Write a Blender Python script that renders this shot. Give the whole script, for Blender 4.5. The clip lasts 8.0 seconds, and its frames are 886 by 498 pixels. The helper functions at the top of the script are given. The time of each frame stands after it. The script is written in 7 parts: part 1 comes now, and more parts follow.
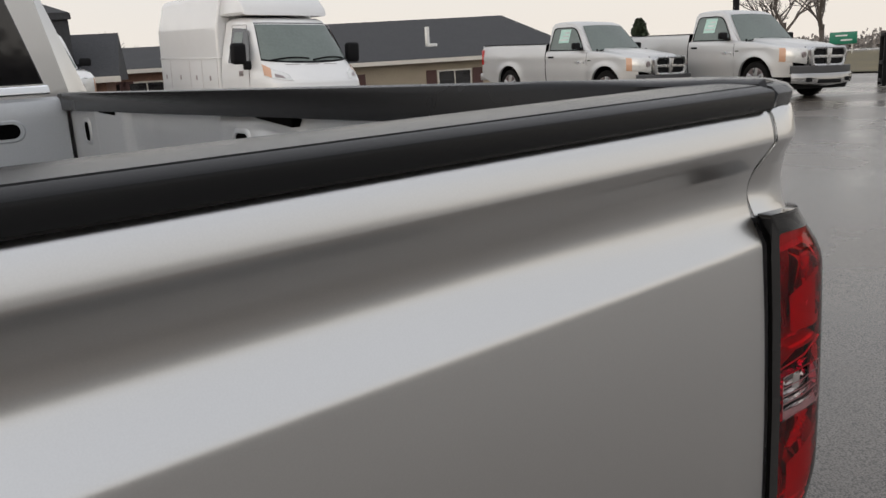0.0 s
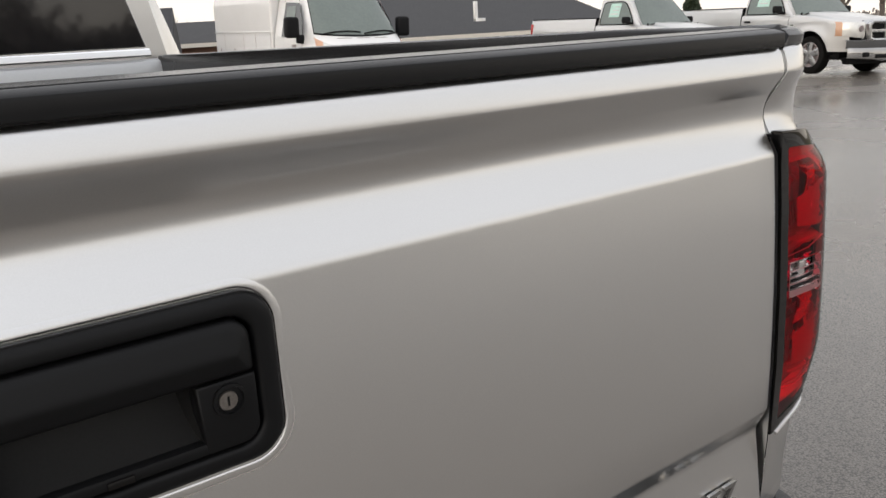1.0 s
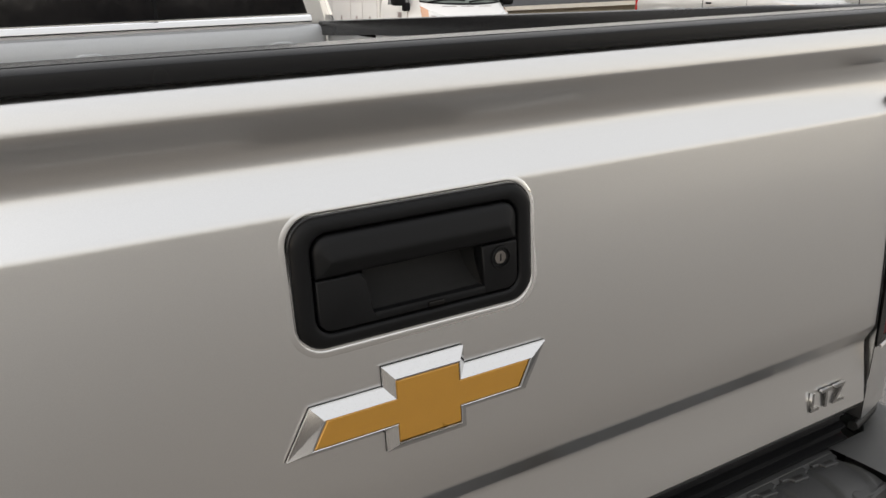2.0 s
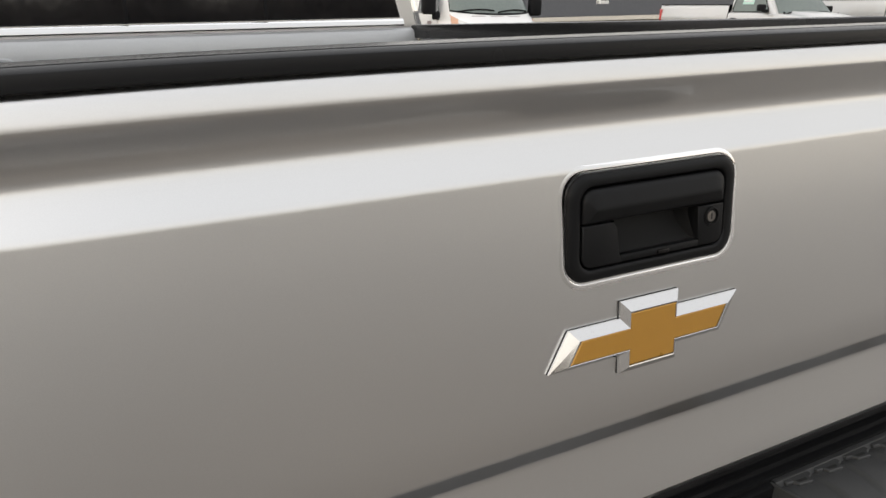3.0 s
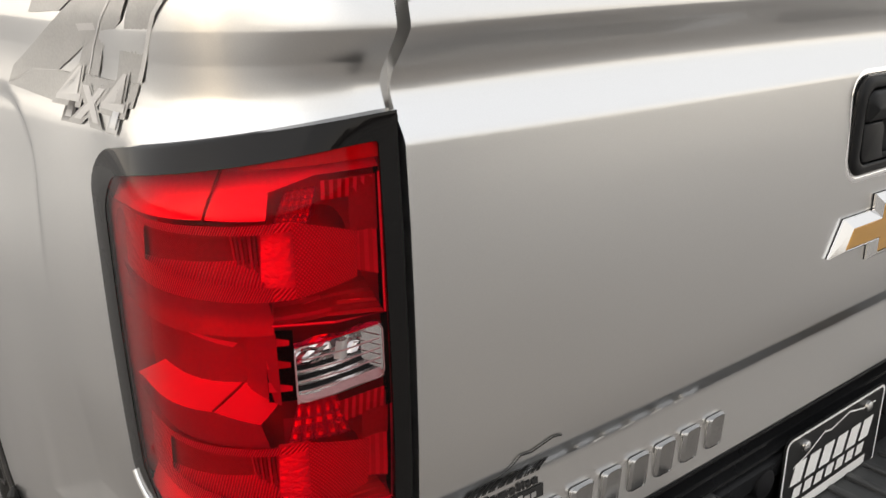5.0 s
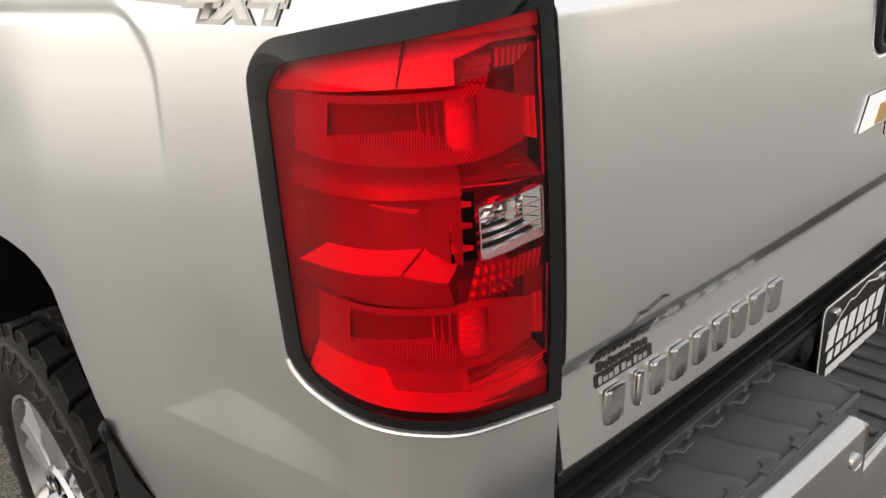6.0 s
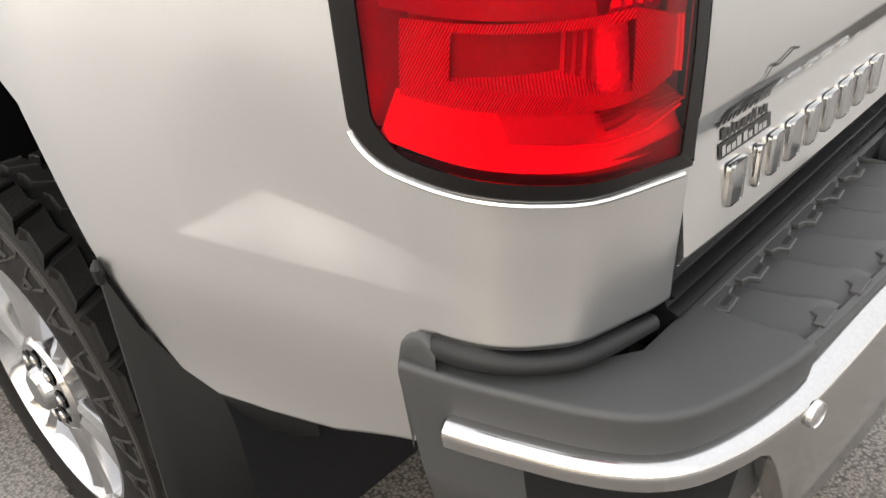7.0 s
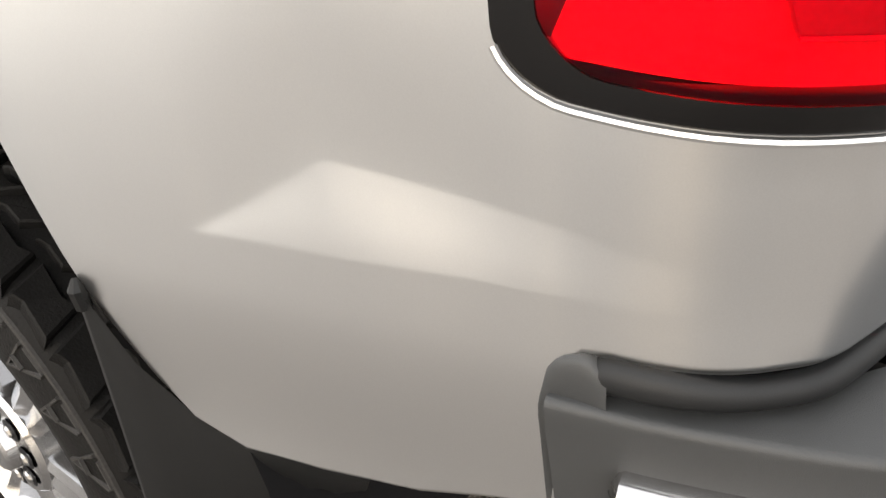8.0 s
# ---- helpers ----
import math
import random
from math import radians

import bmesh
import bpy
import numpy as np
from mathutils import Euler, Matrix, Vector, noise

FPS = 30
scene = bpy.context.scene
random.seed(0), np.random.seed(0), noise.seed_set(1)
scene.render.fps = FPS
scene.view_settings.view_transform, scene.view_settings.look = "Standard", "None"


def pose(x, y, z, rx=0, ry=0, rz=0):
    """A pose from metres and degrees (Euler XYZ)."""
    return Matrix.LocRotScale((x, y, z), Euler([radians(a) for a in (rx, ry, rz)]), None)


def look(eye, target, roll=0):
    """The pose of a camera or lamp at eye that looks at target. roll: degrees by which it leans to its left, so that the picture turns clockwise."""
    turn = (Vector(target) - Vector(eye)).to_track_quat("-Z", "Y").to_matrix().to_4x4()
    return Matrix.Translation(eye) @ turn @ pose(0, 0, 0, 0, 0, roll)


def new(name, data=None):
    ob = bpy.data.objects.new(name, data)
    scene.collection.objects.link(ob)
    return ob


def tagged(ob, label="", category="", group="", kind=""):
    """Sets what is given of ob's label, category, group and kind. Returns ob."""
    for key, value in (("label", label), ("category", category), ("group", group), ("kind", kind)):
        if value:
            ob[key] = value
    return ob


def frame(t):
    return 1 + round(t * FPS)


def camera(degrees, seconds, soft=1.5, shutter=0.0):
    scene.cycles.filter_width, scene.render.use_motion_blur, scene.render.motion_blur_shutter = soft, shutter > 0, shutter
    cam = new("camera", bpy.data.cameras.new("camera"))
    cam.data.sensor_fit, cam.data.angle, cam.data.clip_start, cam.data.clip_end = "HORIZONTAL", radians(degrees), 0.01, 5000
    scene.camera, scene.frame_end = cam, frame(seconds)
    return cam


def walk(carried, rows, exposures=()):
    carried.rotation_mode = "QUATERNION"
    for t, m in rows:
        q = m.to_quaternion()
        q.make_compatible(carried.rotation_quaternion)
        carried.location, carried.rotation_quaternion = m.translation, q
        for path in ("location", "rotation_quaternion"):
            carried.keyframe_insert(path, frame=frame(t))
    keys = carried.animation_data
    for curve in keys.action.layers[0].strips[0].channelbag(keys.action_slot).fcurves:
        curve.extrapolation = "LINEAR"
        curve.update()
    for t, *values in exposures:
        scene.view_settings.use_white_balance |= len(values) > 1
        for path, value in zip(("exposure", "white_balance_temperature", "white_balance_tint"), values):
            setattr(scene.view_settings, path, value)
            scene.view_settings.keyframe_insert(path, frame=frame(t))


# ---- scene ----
cam = camera(57.7, 8.0)
PATH = [
    (0, (0.111, -0.37, 1.55), (1.35, 1.131, 1.087), -3.5),
    (0.5, (0.017, -0.43, 1.536), (1.262, 1.052, 1.033), -3.0),
    (1, (-0.081, -0.527, 1.524), (1.061, 1.033, 1.012), -3.5),
    (1.5, (-0.204, -0.629, 1.521), (0.81, 1.006, 0.975), -3.4),
    (2, (-0.342, -0.677, 1.535), (0.608, 0.992, 0.964), -2.8),
    (2.2, (-0.417, -0.671, 1.541), (0.547, 0.986, 0.979), -1.9),
    (3.3, (-0.728, -0.714, 1.524), (0.192, 0.984, 0.979), -1.2),
    (3.5, (-0.771, -0.690, 1.519), (0.143, 1.003, 0.977), -0.9),
    (4, (-0.896, -0.564, 1.507), (0.092, 1.070, 0.913), 0.2),
    (4.2, (-0.932, -0.535, 1.512), (0.068, 1.072, 0.862), 0.8),
    (5.3, (-1.199, -0.489, 1.478), (-0.003, 0.979, 0.835), -1.6),
    (5.5, (-1.239, -0.474, 1.475), (-0.017, 0.967, 0.82), -2.1),
    (6, (-1.322, -0.435, 1.434), (-0.073, 0.945, 0.702), -3.8),
    (6.5, (-1.332, -0.369, 1.347), (-0.108, 0.927, 0.438), -4.5),
    (7, (-1.346, -0.267, 1.271), (-0.099, 0.956, 0.296), -5.0),
    (7.5, (-1.332, -0.143, 1.208), (-0.034, 0.996, 0.199), -5.2),
    (8, (-1.293, -0.043, 1.156), (0.033, 1.110, 0.213), -5.9),
]
EXPOSURES = [(0.0, -0.22, 6480, 11), (0.35, -0.15, 6420, 11), (0.9, 0.24, 6600, 11), (2.2, 0.30, 6750, 10), (4.2, 0.42, 6700, 10), (5.3, 0.57, 6700, 10), (6.3, 0.85, 6700, 10), (7.0, 1.32, 6700, 10), (8.0, 1.27, 6700, 10)]

walk(cam, [(t, look(eye, target, roll)) for t, eye, target, roll in PATH], EXPOSURES)

# ---------------------------------------------------------------- world and sun
SUN_AZ, SUN_EL = 262.0, 22.0
world = bpy.data.worlds.new("overcast_sky")
scene.world = world
world.use_nodes = True
wt = world.node_tree
wt.nodes.clear()
w_out = wt.nodes.new("ShaderNodeOutputWorld")
w_bg = wt.nodes.new("ShaderNodeBackground")
w_sky = wt.nodes.new("ShaderNodeTexSky")
w_sky.sky_type = "NISHITA"
w_sky.sun_disc = False
w_sky.sun_elevation = radians(SUN_EL)
w_sky.sun_rotation = radians(SUN_AZ)
w_sky.dust_density = 4.0
w_co = wt.nodes.new("ShaderNodeTexCoord")
w_sep = wt.nodes.new("ShaderNodeSeparateXYZ")
w_ramp = wt.nodes.new("ShaderNodeValToRGB")
w_noise = wt.nodes.new("ShaderNodeTexNoise")
w_noise.inputs["Scale"].default_value = 2.2
w_noise.inputs["Detail"].default_value = 4.0
w_add = wt.nodes.new("ShaderNodeMath")
w_add.operation = "MULTIPLY_ADD"
w_add.inputs[1].default_value = 0.16
ramp = w_ramp.color_ramp
ramp.elements[0].position, ramp.elements[0].color = 0.05, (11.1, 10.2, 9.0, 1)
ramp.elements[1].position, ramp.elements[1].color = 0.95, (9.0, 9.25, 9.7, 1)
mid = ramp.elements.new(0.32)
mid.color = (8.5, 8.45, 8.4, 1)
w_mix = wt.nodes.new("ShaderNodeMix")
w_mix.data_type = "RGBA"
w_mix.inputs[0].default_value = 0.82
wt.links.new(w_co.outputs["Generated"], w_sep.inputs[0])
wt.links.new(w_co.outputs["Generated"], w_noise.inputs["Vector"])
wt.links.new(w_noise.outputs["Fac"], w_add.inputs[0])
wt.links.new(w_sep.outputs["Z"], w_add.inputs[2])
wt.links.new(w_add.outputs[0], w_ramp.inputs["Fac"])
wt.links.new(w_sky.outputs["Color"], w_mix.inputs[6])
wt.links.new(w_ramp.outputs["Color"], w_mix.inputs[7])
# the cloud is brighter towards the low sun
w_dot = wt.nodes.new("ShaderNodeVectorMath")
w_dot.operation = "DOT_PRODUCT"
w_dot.inputs[1].default_value = (-0.98, -0.17, -0.60)
w_glow = wt.nodes.new("ShaderNodeMapRange")
w_glow.inputs["From Min"].default_value, w_glow.inputs["From Max"].default_value = -0.3, 1.0
w_glow.inputs["To Min"].default_value, w_glow.inputs["To Max"].default_value = 0.95, 1.26
w_tone = wt.nodes.new("ShaderNodeMix")
w_tone.data_type, w_tone.blend_type = "RGBA", "MULTIPLY"
w_tone.inputs[0].default_value = 1.0
wt.links.new(w_co.outputs["Generated"], w_dot.inputs[0])
wt.links.new(w_dot.outputs["Value"], w_glow.inputs["Value"])
wt.links.new(w_mix.outputs[2], w_tone.inputs[6])
wt.links.new(w_glow.outputs["Result"], w_tone.inputs[7])
wt.links.new(w_tone.outputs[2], w_bg.inputs["Color"])
w_bg.inputs["Strength"].default_value = 0.12
wt.links.new(w_bg.outputs[0], w_out.inputs["Surface"])

sun = new("sun", bpy.data.lights.new("sun", "SUN"))
sun.data.energy, sun.data.angle, sun.data.color = 0.6, radians(130), (1.0, 0.93, 0.84)
sa, se = radians(SUN_AZ), radians(SUN_EL)
sun.matrix_world = look((30 * math.sin(sa) * math.cos(se), 30 * math.cos(sa) * math.cos(se), 30 * math.sin(se)), (0, 0, 0))


# ---------------------------------------------------------------- materials
def material(name, colour, rough=0.5, metal=0.0, coat=0.0, vary=0.08, scale=6.0, fine=120.0, bump=0.0, coat_rough=0.03, spec=0.5, even=False):
    """A surface with a base colour that varies at two scales, with optional fine relief."""
    m = bpy.data.materials.new(name)
    m.use_nodes = True
    n, l = m.node_tree.nodes, m.node_tree.links
    b = n["Principled BSDF"]
    b.inputs["Roughness"].default_value = rough
    b.inputs["Metallic"].default_value = metal
    b.inputs["Coat Weight"].default_value = coat
    b.inputs["Coat Roughness"].default_value = coat_rough
    b.inputs["Specular IOR Level"].default_value = spec
    co = n.new("ShaderNodeTexCoord")
    big, small = n.new("ShaderNodeTexNoise"), n.new("ShaderNodeTexNoise")
    big.inputs["Scale"].default_value, big.inputs["Detail"].default_value = scale, 4
    small.inputs["Scale"].default_value, small.inputs["Detail"].default_value = fine, 2
    for t in (big, small):
        l.new(co.outputs["Object"], t.inputs["Vector"])
    mean = n.new("ShaderNodeMath")
    mean.operation = "ADD"
    l.new(big.outputs["Fac"], mean.inputs[0])
    l.new(small.outputs["Fac"], mean.inputs[1])
    rng = n.new("ShaderNodeMapRange")
    rng.inputs["From Min"].default_value, rng.inputs["From Max"].default_value = 0.6, 1.4
    rng.inputs["To Min"].default_value, rng.inputs["To Max"].default_value = 1 - vary, 1 + vary
    l.new(mean.outputs[0], rng.inputs["Value"])
    mul = n.new("ShaderNodeMix")
    mul.data_type, mul.blend_type = "RGBA", "MULTIPLY"
    mul.inputs[0].default_value = 1.0
    mul.inputs[6].default_value = (*colour, 1)
    l.new(rng.outputs["Result"], mul.inputs[7])
    l.new(mul.outputs[2], b.inputs["Base Color"])
    rr = n.new("ShaderNodeMapRange")
    rr.inputs["From Min"].default_value, rr.inputs["From Max"].default_value = 0.3, 0.7
    rr.inputs["To Min"].default_value, rr.inputs["To Max"].default_value = rough * 0.9, min(1, rough * 1.12)
    l.new(big.outputs["Fac"], rr.inputs["Value"])
    if not even:
        l.new(rr.outputs["Result"], b.inputs["Roughness"])
    if bump:
        bp = n.new("ShaderNodeBump")
        bp.inputs["Strength"].default_value = min(1.0, bump)
        bp.inputs["Distance"].default_value = 0.002
        l.new(small.outputs["Fac"], bp.inputs["Height"])
        l.new(bp.outputs["Normal"], b.inputs["Normal"])
    return m


def car_paint(name, colour, rough, coat_rough):
    """Metal-flake paint: a soft flake reflection below a thin sharp clear coat."""
    m = bpy.data.materials.new(name)
    m.use_nodes = True
    n, l = m.node_tree.nodes, m.node_tree.links
    n.clear()
    out, mixs, fr = n.new("ShaderNodeOutputMaterial"), n.new("ShaderNodeMixShader"), n.new("ShaderNodeFresnel")
    flake, clear = n.new("ShaderNodeBsdfAnisotropic"), n.new("ShaderNodeBsdfAnisotropic")
    body, blend = n.new("ShaderNodeBsdfDiffuse"), n.new("ShaderNodeMixShader")
    flake.distribution, clear.distribution = "BECKMANN", "GGX"
    co, big, small = n.new("ShaderNodeTexCoord"), n.new("ShaderNodeTexNoise"), n.new("ShaderNodeTexNoise")
    big.inputs["Scale"].default_value, big.inputs["Detail"].default_value = 1.6, 4
    small.inputs["Scale"].default_value, small.inputs["Detail"].default_value = 900.0, 1
    for t in (big, small):
        l.new(co.outputs["Object"], t.inputs["Vector"])
    mean, rng, mul = n.new("ShaderNodeMath"), n.new("ShaderNodeMapRange"), n.new("ShaderNodeMix")
    mean.operation = "ADD"
    l.new(big.outputs["Fac"], mean.inputs[0])
    l.new(small.outputs["Fac"], mean.inputs[1])
    rng.inputs["From Min"].default_value, rng.inputs["From Max"].default_value = 0.6, 1.4
    rng.inputs["To Min"].default_value, rng.inputs["To Max"].default_value = 0.97, 1.03
    l.new(mean.outputs[0], rng.inputs["Value"])
    mul.data_type, mul.blend_type = "RGBA", "MULTIPLY"
    mul.inputs[0].default_value = 1.0
    mul.inputs[6].default_value = (*colour, 1)
    l.new(rng.outputs["Result"], mul.inputs[7])
    l.new(mul.outputs[2], flake.inputs["Color"])
    l.new(mul.outputs[2], body.inputs["Color"])
    flake.inputs["Roughness"].default_value, clear.inputs["Roughness"].default_value = rough, coat_rough
    clear.inputs["Color"].default_value = (0.97, 0.97, 0.97, 1)
    fr.inputs["IOR"].default_value = 1.48
    blend.inputs[0].default_value = 0.03
    l.new(flake.outputs[0], blend.inputs[1])
    l.new(body.outputs[0], blend.inputs[2])
    l.new(fr.outputs[0], mixs.inputs[0])
    l.new(blend.outputs[0], mixs.inputs[1])
    l.new(clear.outputs[0], mixs.inputs[2])
    l.new(mixs.outputs[0], out.inputs["Surface"])
    return m


SILVER = car_paint("silver_paint", (0.67, 0.67, 0.665), 0.32, 0.025)
CAP = material("black_grained_plastic", (0.0075, 0.0077, 0.0085), 0.25, 0, 0, 0.15, 5.0, 1400.0, 0.05, spec=0.22)
BEZEL = material("black_handle_plastic", (0.0065, 0.0068, 0.0075), 0.42, 0, 0, 0.12, 8.0, 1500.0, 0.06, spec=0.16)
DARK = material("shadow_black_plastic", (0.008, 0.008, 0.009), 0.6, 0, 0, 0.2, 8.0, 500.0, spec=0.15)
# Near-black stand-in for openings and a pocket: their shade is in the colour.
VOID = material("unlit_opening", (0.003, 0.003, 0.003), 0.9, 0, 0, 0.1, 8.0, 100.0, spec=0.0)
GLOSS = material("gloss_black_lamp_rim", (0.006, 0.0055, 0.0055), 0.05, 0, 0.0, 0.05, 4.0, 300.0, spec=0.22)
GREYP = material("grey_bumper_plastic", (0.042, 0.0433, 0.0442), 0.46, 0, 0, 0.14, 9.0, 1300.0, 0.22, spec=0.38)
CHROME = material("chrome", (0.66, 0.66, 0.66), 0.09, 1.0, 0, 0.03, 5.0, 400.0)
SATIN = material("satin_metal", (0.60, 0.60, 0.60), 0.28, 1.0, 0, 0.06, 8.0, 600.0)
BUMPERM = material("bumper_chrome", (0.42, 0.415, 0.41), 0.14, 1.0, 0, 0.07, 5.0, 260.0)
GOLD = material("gold_enamel", (0.52, 0.265, 0.04), 0.30, 0.35, 0.5, 0.06, 30.0, 700.0)
RUBBER = material("tyre_rubber", (0.0078, 0.0074, 0.0070), 0.6, 0, 0, 0.4, 14.0, 260.0, 0.45, spec=0.11)
RUBBERW = material("worn_tyre_rubber", (0.034, 0.032, 0.030), 0.6, 0, 0, 0.4, 18.0, 300.0, 0.35, spec=0.2)
ALLOY = material("polished_alloy", (0.41, 0.41, 0.415), 0.12, 1.0, 0, 0.05, 12.0, 400.0)
LETTER = material("satin_chrome_letters", (0.38, 0.378, 0.375), 0.12, 1.0, 0, 0.06, 8.0, 500.0)
WORNLOCK = material("worn_lock_metal", (0.20, 0.185, 0.17), 0.4, 0.8, 0, 0.3, 60.0, 500.0)
GASKET = material("dark_gasket_rubber", (0.011, 0.0115, 0.0122), 0.5, 0, 0, 0.2, 12.0, 900.0, 0.08, spec=0.3)
SLOTP = material("shaded_slot_plastic", (0.020, 0.020, 0.020), 0.6, 0, 0, 0.15, 9.0, 500.0, spec=0.2)
# Pale colour for the small reflections drawn on the gate's lower step.
MARKS = material("pale_glint_paint", (0.62, 0.61, 0.59), 0.5, 0, 0, 0.3, 90.0, 600.0)
FLAP = material("mud_flap_plastic", (0.009, 0.0092, 0.0094), 0.55, 0, 0, 0.25, 7.0, 900.0, 0.10, spec=0.25)
DECAL = material("grey_decal_film", (0.36, 0.355, 0.345), 0.35, 0.35, 0.3, 0.12, 30.0, 400.0)
BLACKF = material("black_film", (0.012, 0.012, 0.012), 0.4, 0, 0, 0.05, 10.0, 200.0)
DECALW = material("pale_decal_film", (0.50, 0.495, 0.485), 0.35, 0.2, 0.3, 0.05, 30.0, 400.0)
WHITEF = material("white_film", (0.78, 0.78, 0.76), 0.4, 0, 0, 0.05, 10.0, 200.0)
WHITEP = material("white_vehicle_paint", (0.74, 0.74, 0.735), 0.22, 0, 0.7, 0.03, 1.5, 40.0)
PALEP = material("pale_silver_paint", (0.58, 0.58, 0.575), 0.32, 0.35, 0.6, 0.03, 1.5, 40.0)
BEDP = material("silver_bed_paint", (0.43, 0.445, 0.46), 0.42, 0.45, 0.2, 0.05, 3.0, 200.0, 0.03)
TINT = material("tinted_glass", (0.006, 0.006, 0.007), 0.06, 0, 0.5, 0.05, 3.0, 50.0)
WINDS = material("windscreen_glass", (0.15, 0.18, 0.168), 0.08, 0, 0, 0.10, 2.0, 20.0, spec=0.45)
STICK = material("window_sticker", (0.42, 0.62, 0.55), 0.5, 0, 0, 0.1, 6.0, 60.0)
ROOFS = material("dark_roof_shingle", (0.045, 0.046, 0.050), 0.85, 0, 0, 0.35, 1.2, 14.0, 0.4)
TANW = material("tan_siding", (0.33, 0.28, 0.21), 0.8, 0, 0, 0.12, 1.0, 14.0, 0.2)
BRICKW = material("brown_brick", (0.20, 0.11, 0.075), 0.85, 0, 0, 0.3, 2.5, 22.0, 0.3)
TRIMW = material("pale_trim_paint", (0.62, 0.59, 0.53), 0.6, 0, 0, 0.08, 4.0, 40.0)
MAROON = material("maroon_shutter", (0.07, 0.03, 0.026), 0.6, 0, 0, 0.1, 4.0, 40.0)
GREEN = material("green_sign_sheet", (0.012, 0.19, 0.115), 0.4, 0, 0, 0.06, 4.0, 60.0)
BARK = material("grey_bark", (0.10, 0.085, 0.075), 0.9, 0, 0, 0.3, 6.0, 60.0, 0.4)
LEAF = material("evergreen_leaf", (0.030, 0.045, 0.022), 0.75, 0, 0, 0.4, 3.0, 20.0)
COVERP = material("grey_bumper_cover", (0.075, 0.075, 0.078), 0.6, 0, 0, 0.15, 6.0, 200.0, 0.1)
AMBER = material("amber_lens", (0.56, 0.32, 0.20), 0.15, 0, 0.5, 0.08, 6.0, 60.0)
LAMPW = material("clear_lamp", (0.72, 0.72, 0.70), 0.12, 0.3, 0.6, 0.15, 9.0, 60.0)
REDP = material("red_lens_plastic", (0.45, 0.012, 0.012), 0.12, 0, 0.5, 0.1, 9.0, 60.0)
# Lamp recess shade put into the colour; also serves dark trim elsewhere.
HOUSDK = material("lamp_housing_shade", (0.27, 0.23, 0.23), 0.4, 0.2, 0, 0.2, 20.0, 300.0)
def reflector(name, colour, rough, metal, wave=0.7, size=55.0):
    """Metallised lamp plastic whose moulded surface is slightly wavy."""
    m = material(name, colour, rough, metal, 0, 0.10, 20.0, 300.0, even=True)
    n, l = m.node_tree.nodes, m.node_tree.links
    co, mp, no, bp = n.new("ShaderNodeTexCoord"), n.new("ShaderNodeMapping"), n.new("ShaderNodeTexNoise"), n.new("ShaderNodeBump")
    mp.inputs["Scale"].default_value = (1.0, 1.0, 1.7)
    no.inputs["Scale"].default_value, no.inputs["Detail"].default_value = size, 2.0
    bp.inputs["Strength"].default_value, bp.inputs["Distance"].default_value = wave, 0.006
    l.new(co.outputs["Object"], mp.inputs["Vector"])
    l.new(mp.outputs[0], no.inputs["Vector"])
    l.new(no.outputs["Fac"], bp.inputs["Height"])
    l.new(bp.outputs["Normal"], n["Principled BSDF"].inputs["Normal"])
    return m


# One lamp plastic in graded tones: its light and shade are in the colours.
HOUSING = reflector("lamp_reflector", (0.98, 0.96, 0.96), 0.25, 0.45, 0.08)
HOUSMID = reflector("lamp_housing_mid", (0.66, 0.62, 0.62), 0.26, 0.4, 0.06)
HOUSLOW = reflector("lamp_recess_shade", (0.40, 0.37, 0.37), 0.25, 0.4, 0.06)
HOUSWAVE = reflector("lamp_rippled_reflector", (0.96, 0.94, 0.94), 0.18, 0.55, 0.5, 170.0)
FROST = material("frosted_lamp_plastic", (0.42, 0.22, 0.23), 0.35, 0.1, 0.3, 0.15, 40.0, 300.0)
# Whiter copy for the shelf and lower lip: light on them put into the colour.
SHELFM = material("lit_lamp_plastic", (0.97, 0.97, 0.97), 0.35, 0.0, 0.3, 0.03, 20.0, 300.0)


def lens_material(name, colour):
    m = bpy.data.materials.new(name)
    m.use_nodes = True
    n, l = m.node_tree.nodes, m.node_tree.links
    n.clear()
    out, mixs = n.new("ShaderNodeOutputMaterial"), n.new("ShaderNodeMixShader")
    tr, gl, fr = n.new("ShaderNodeBsdfTransparent"), n.new("ShaderNodeBsdfGlossy"), n.new("ShaderNodeFresnel")
    tr.inputs["Color"].default_value = (*colour, 1)
    gl.inputs["Roughness"].default_value = 0.03
    fr.inputs["IOR"].default_value = 1.22
    l.new(fr.outputs[0], mixs.inputs[0])
    l.new(tr.outputs[0], mixs.inputs[1])
    l.new(gl.outputs[0], mixs.inputs[2])
    l.new(mixs.outputs[0], out.inputs["Surface"])
    return m


REDLENS = lens_material("red_lens", (0.96, 0.005, 0.045))
CLEARLENS = lens_material("clear_lens", (0.93, 0.90, 0.90))


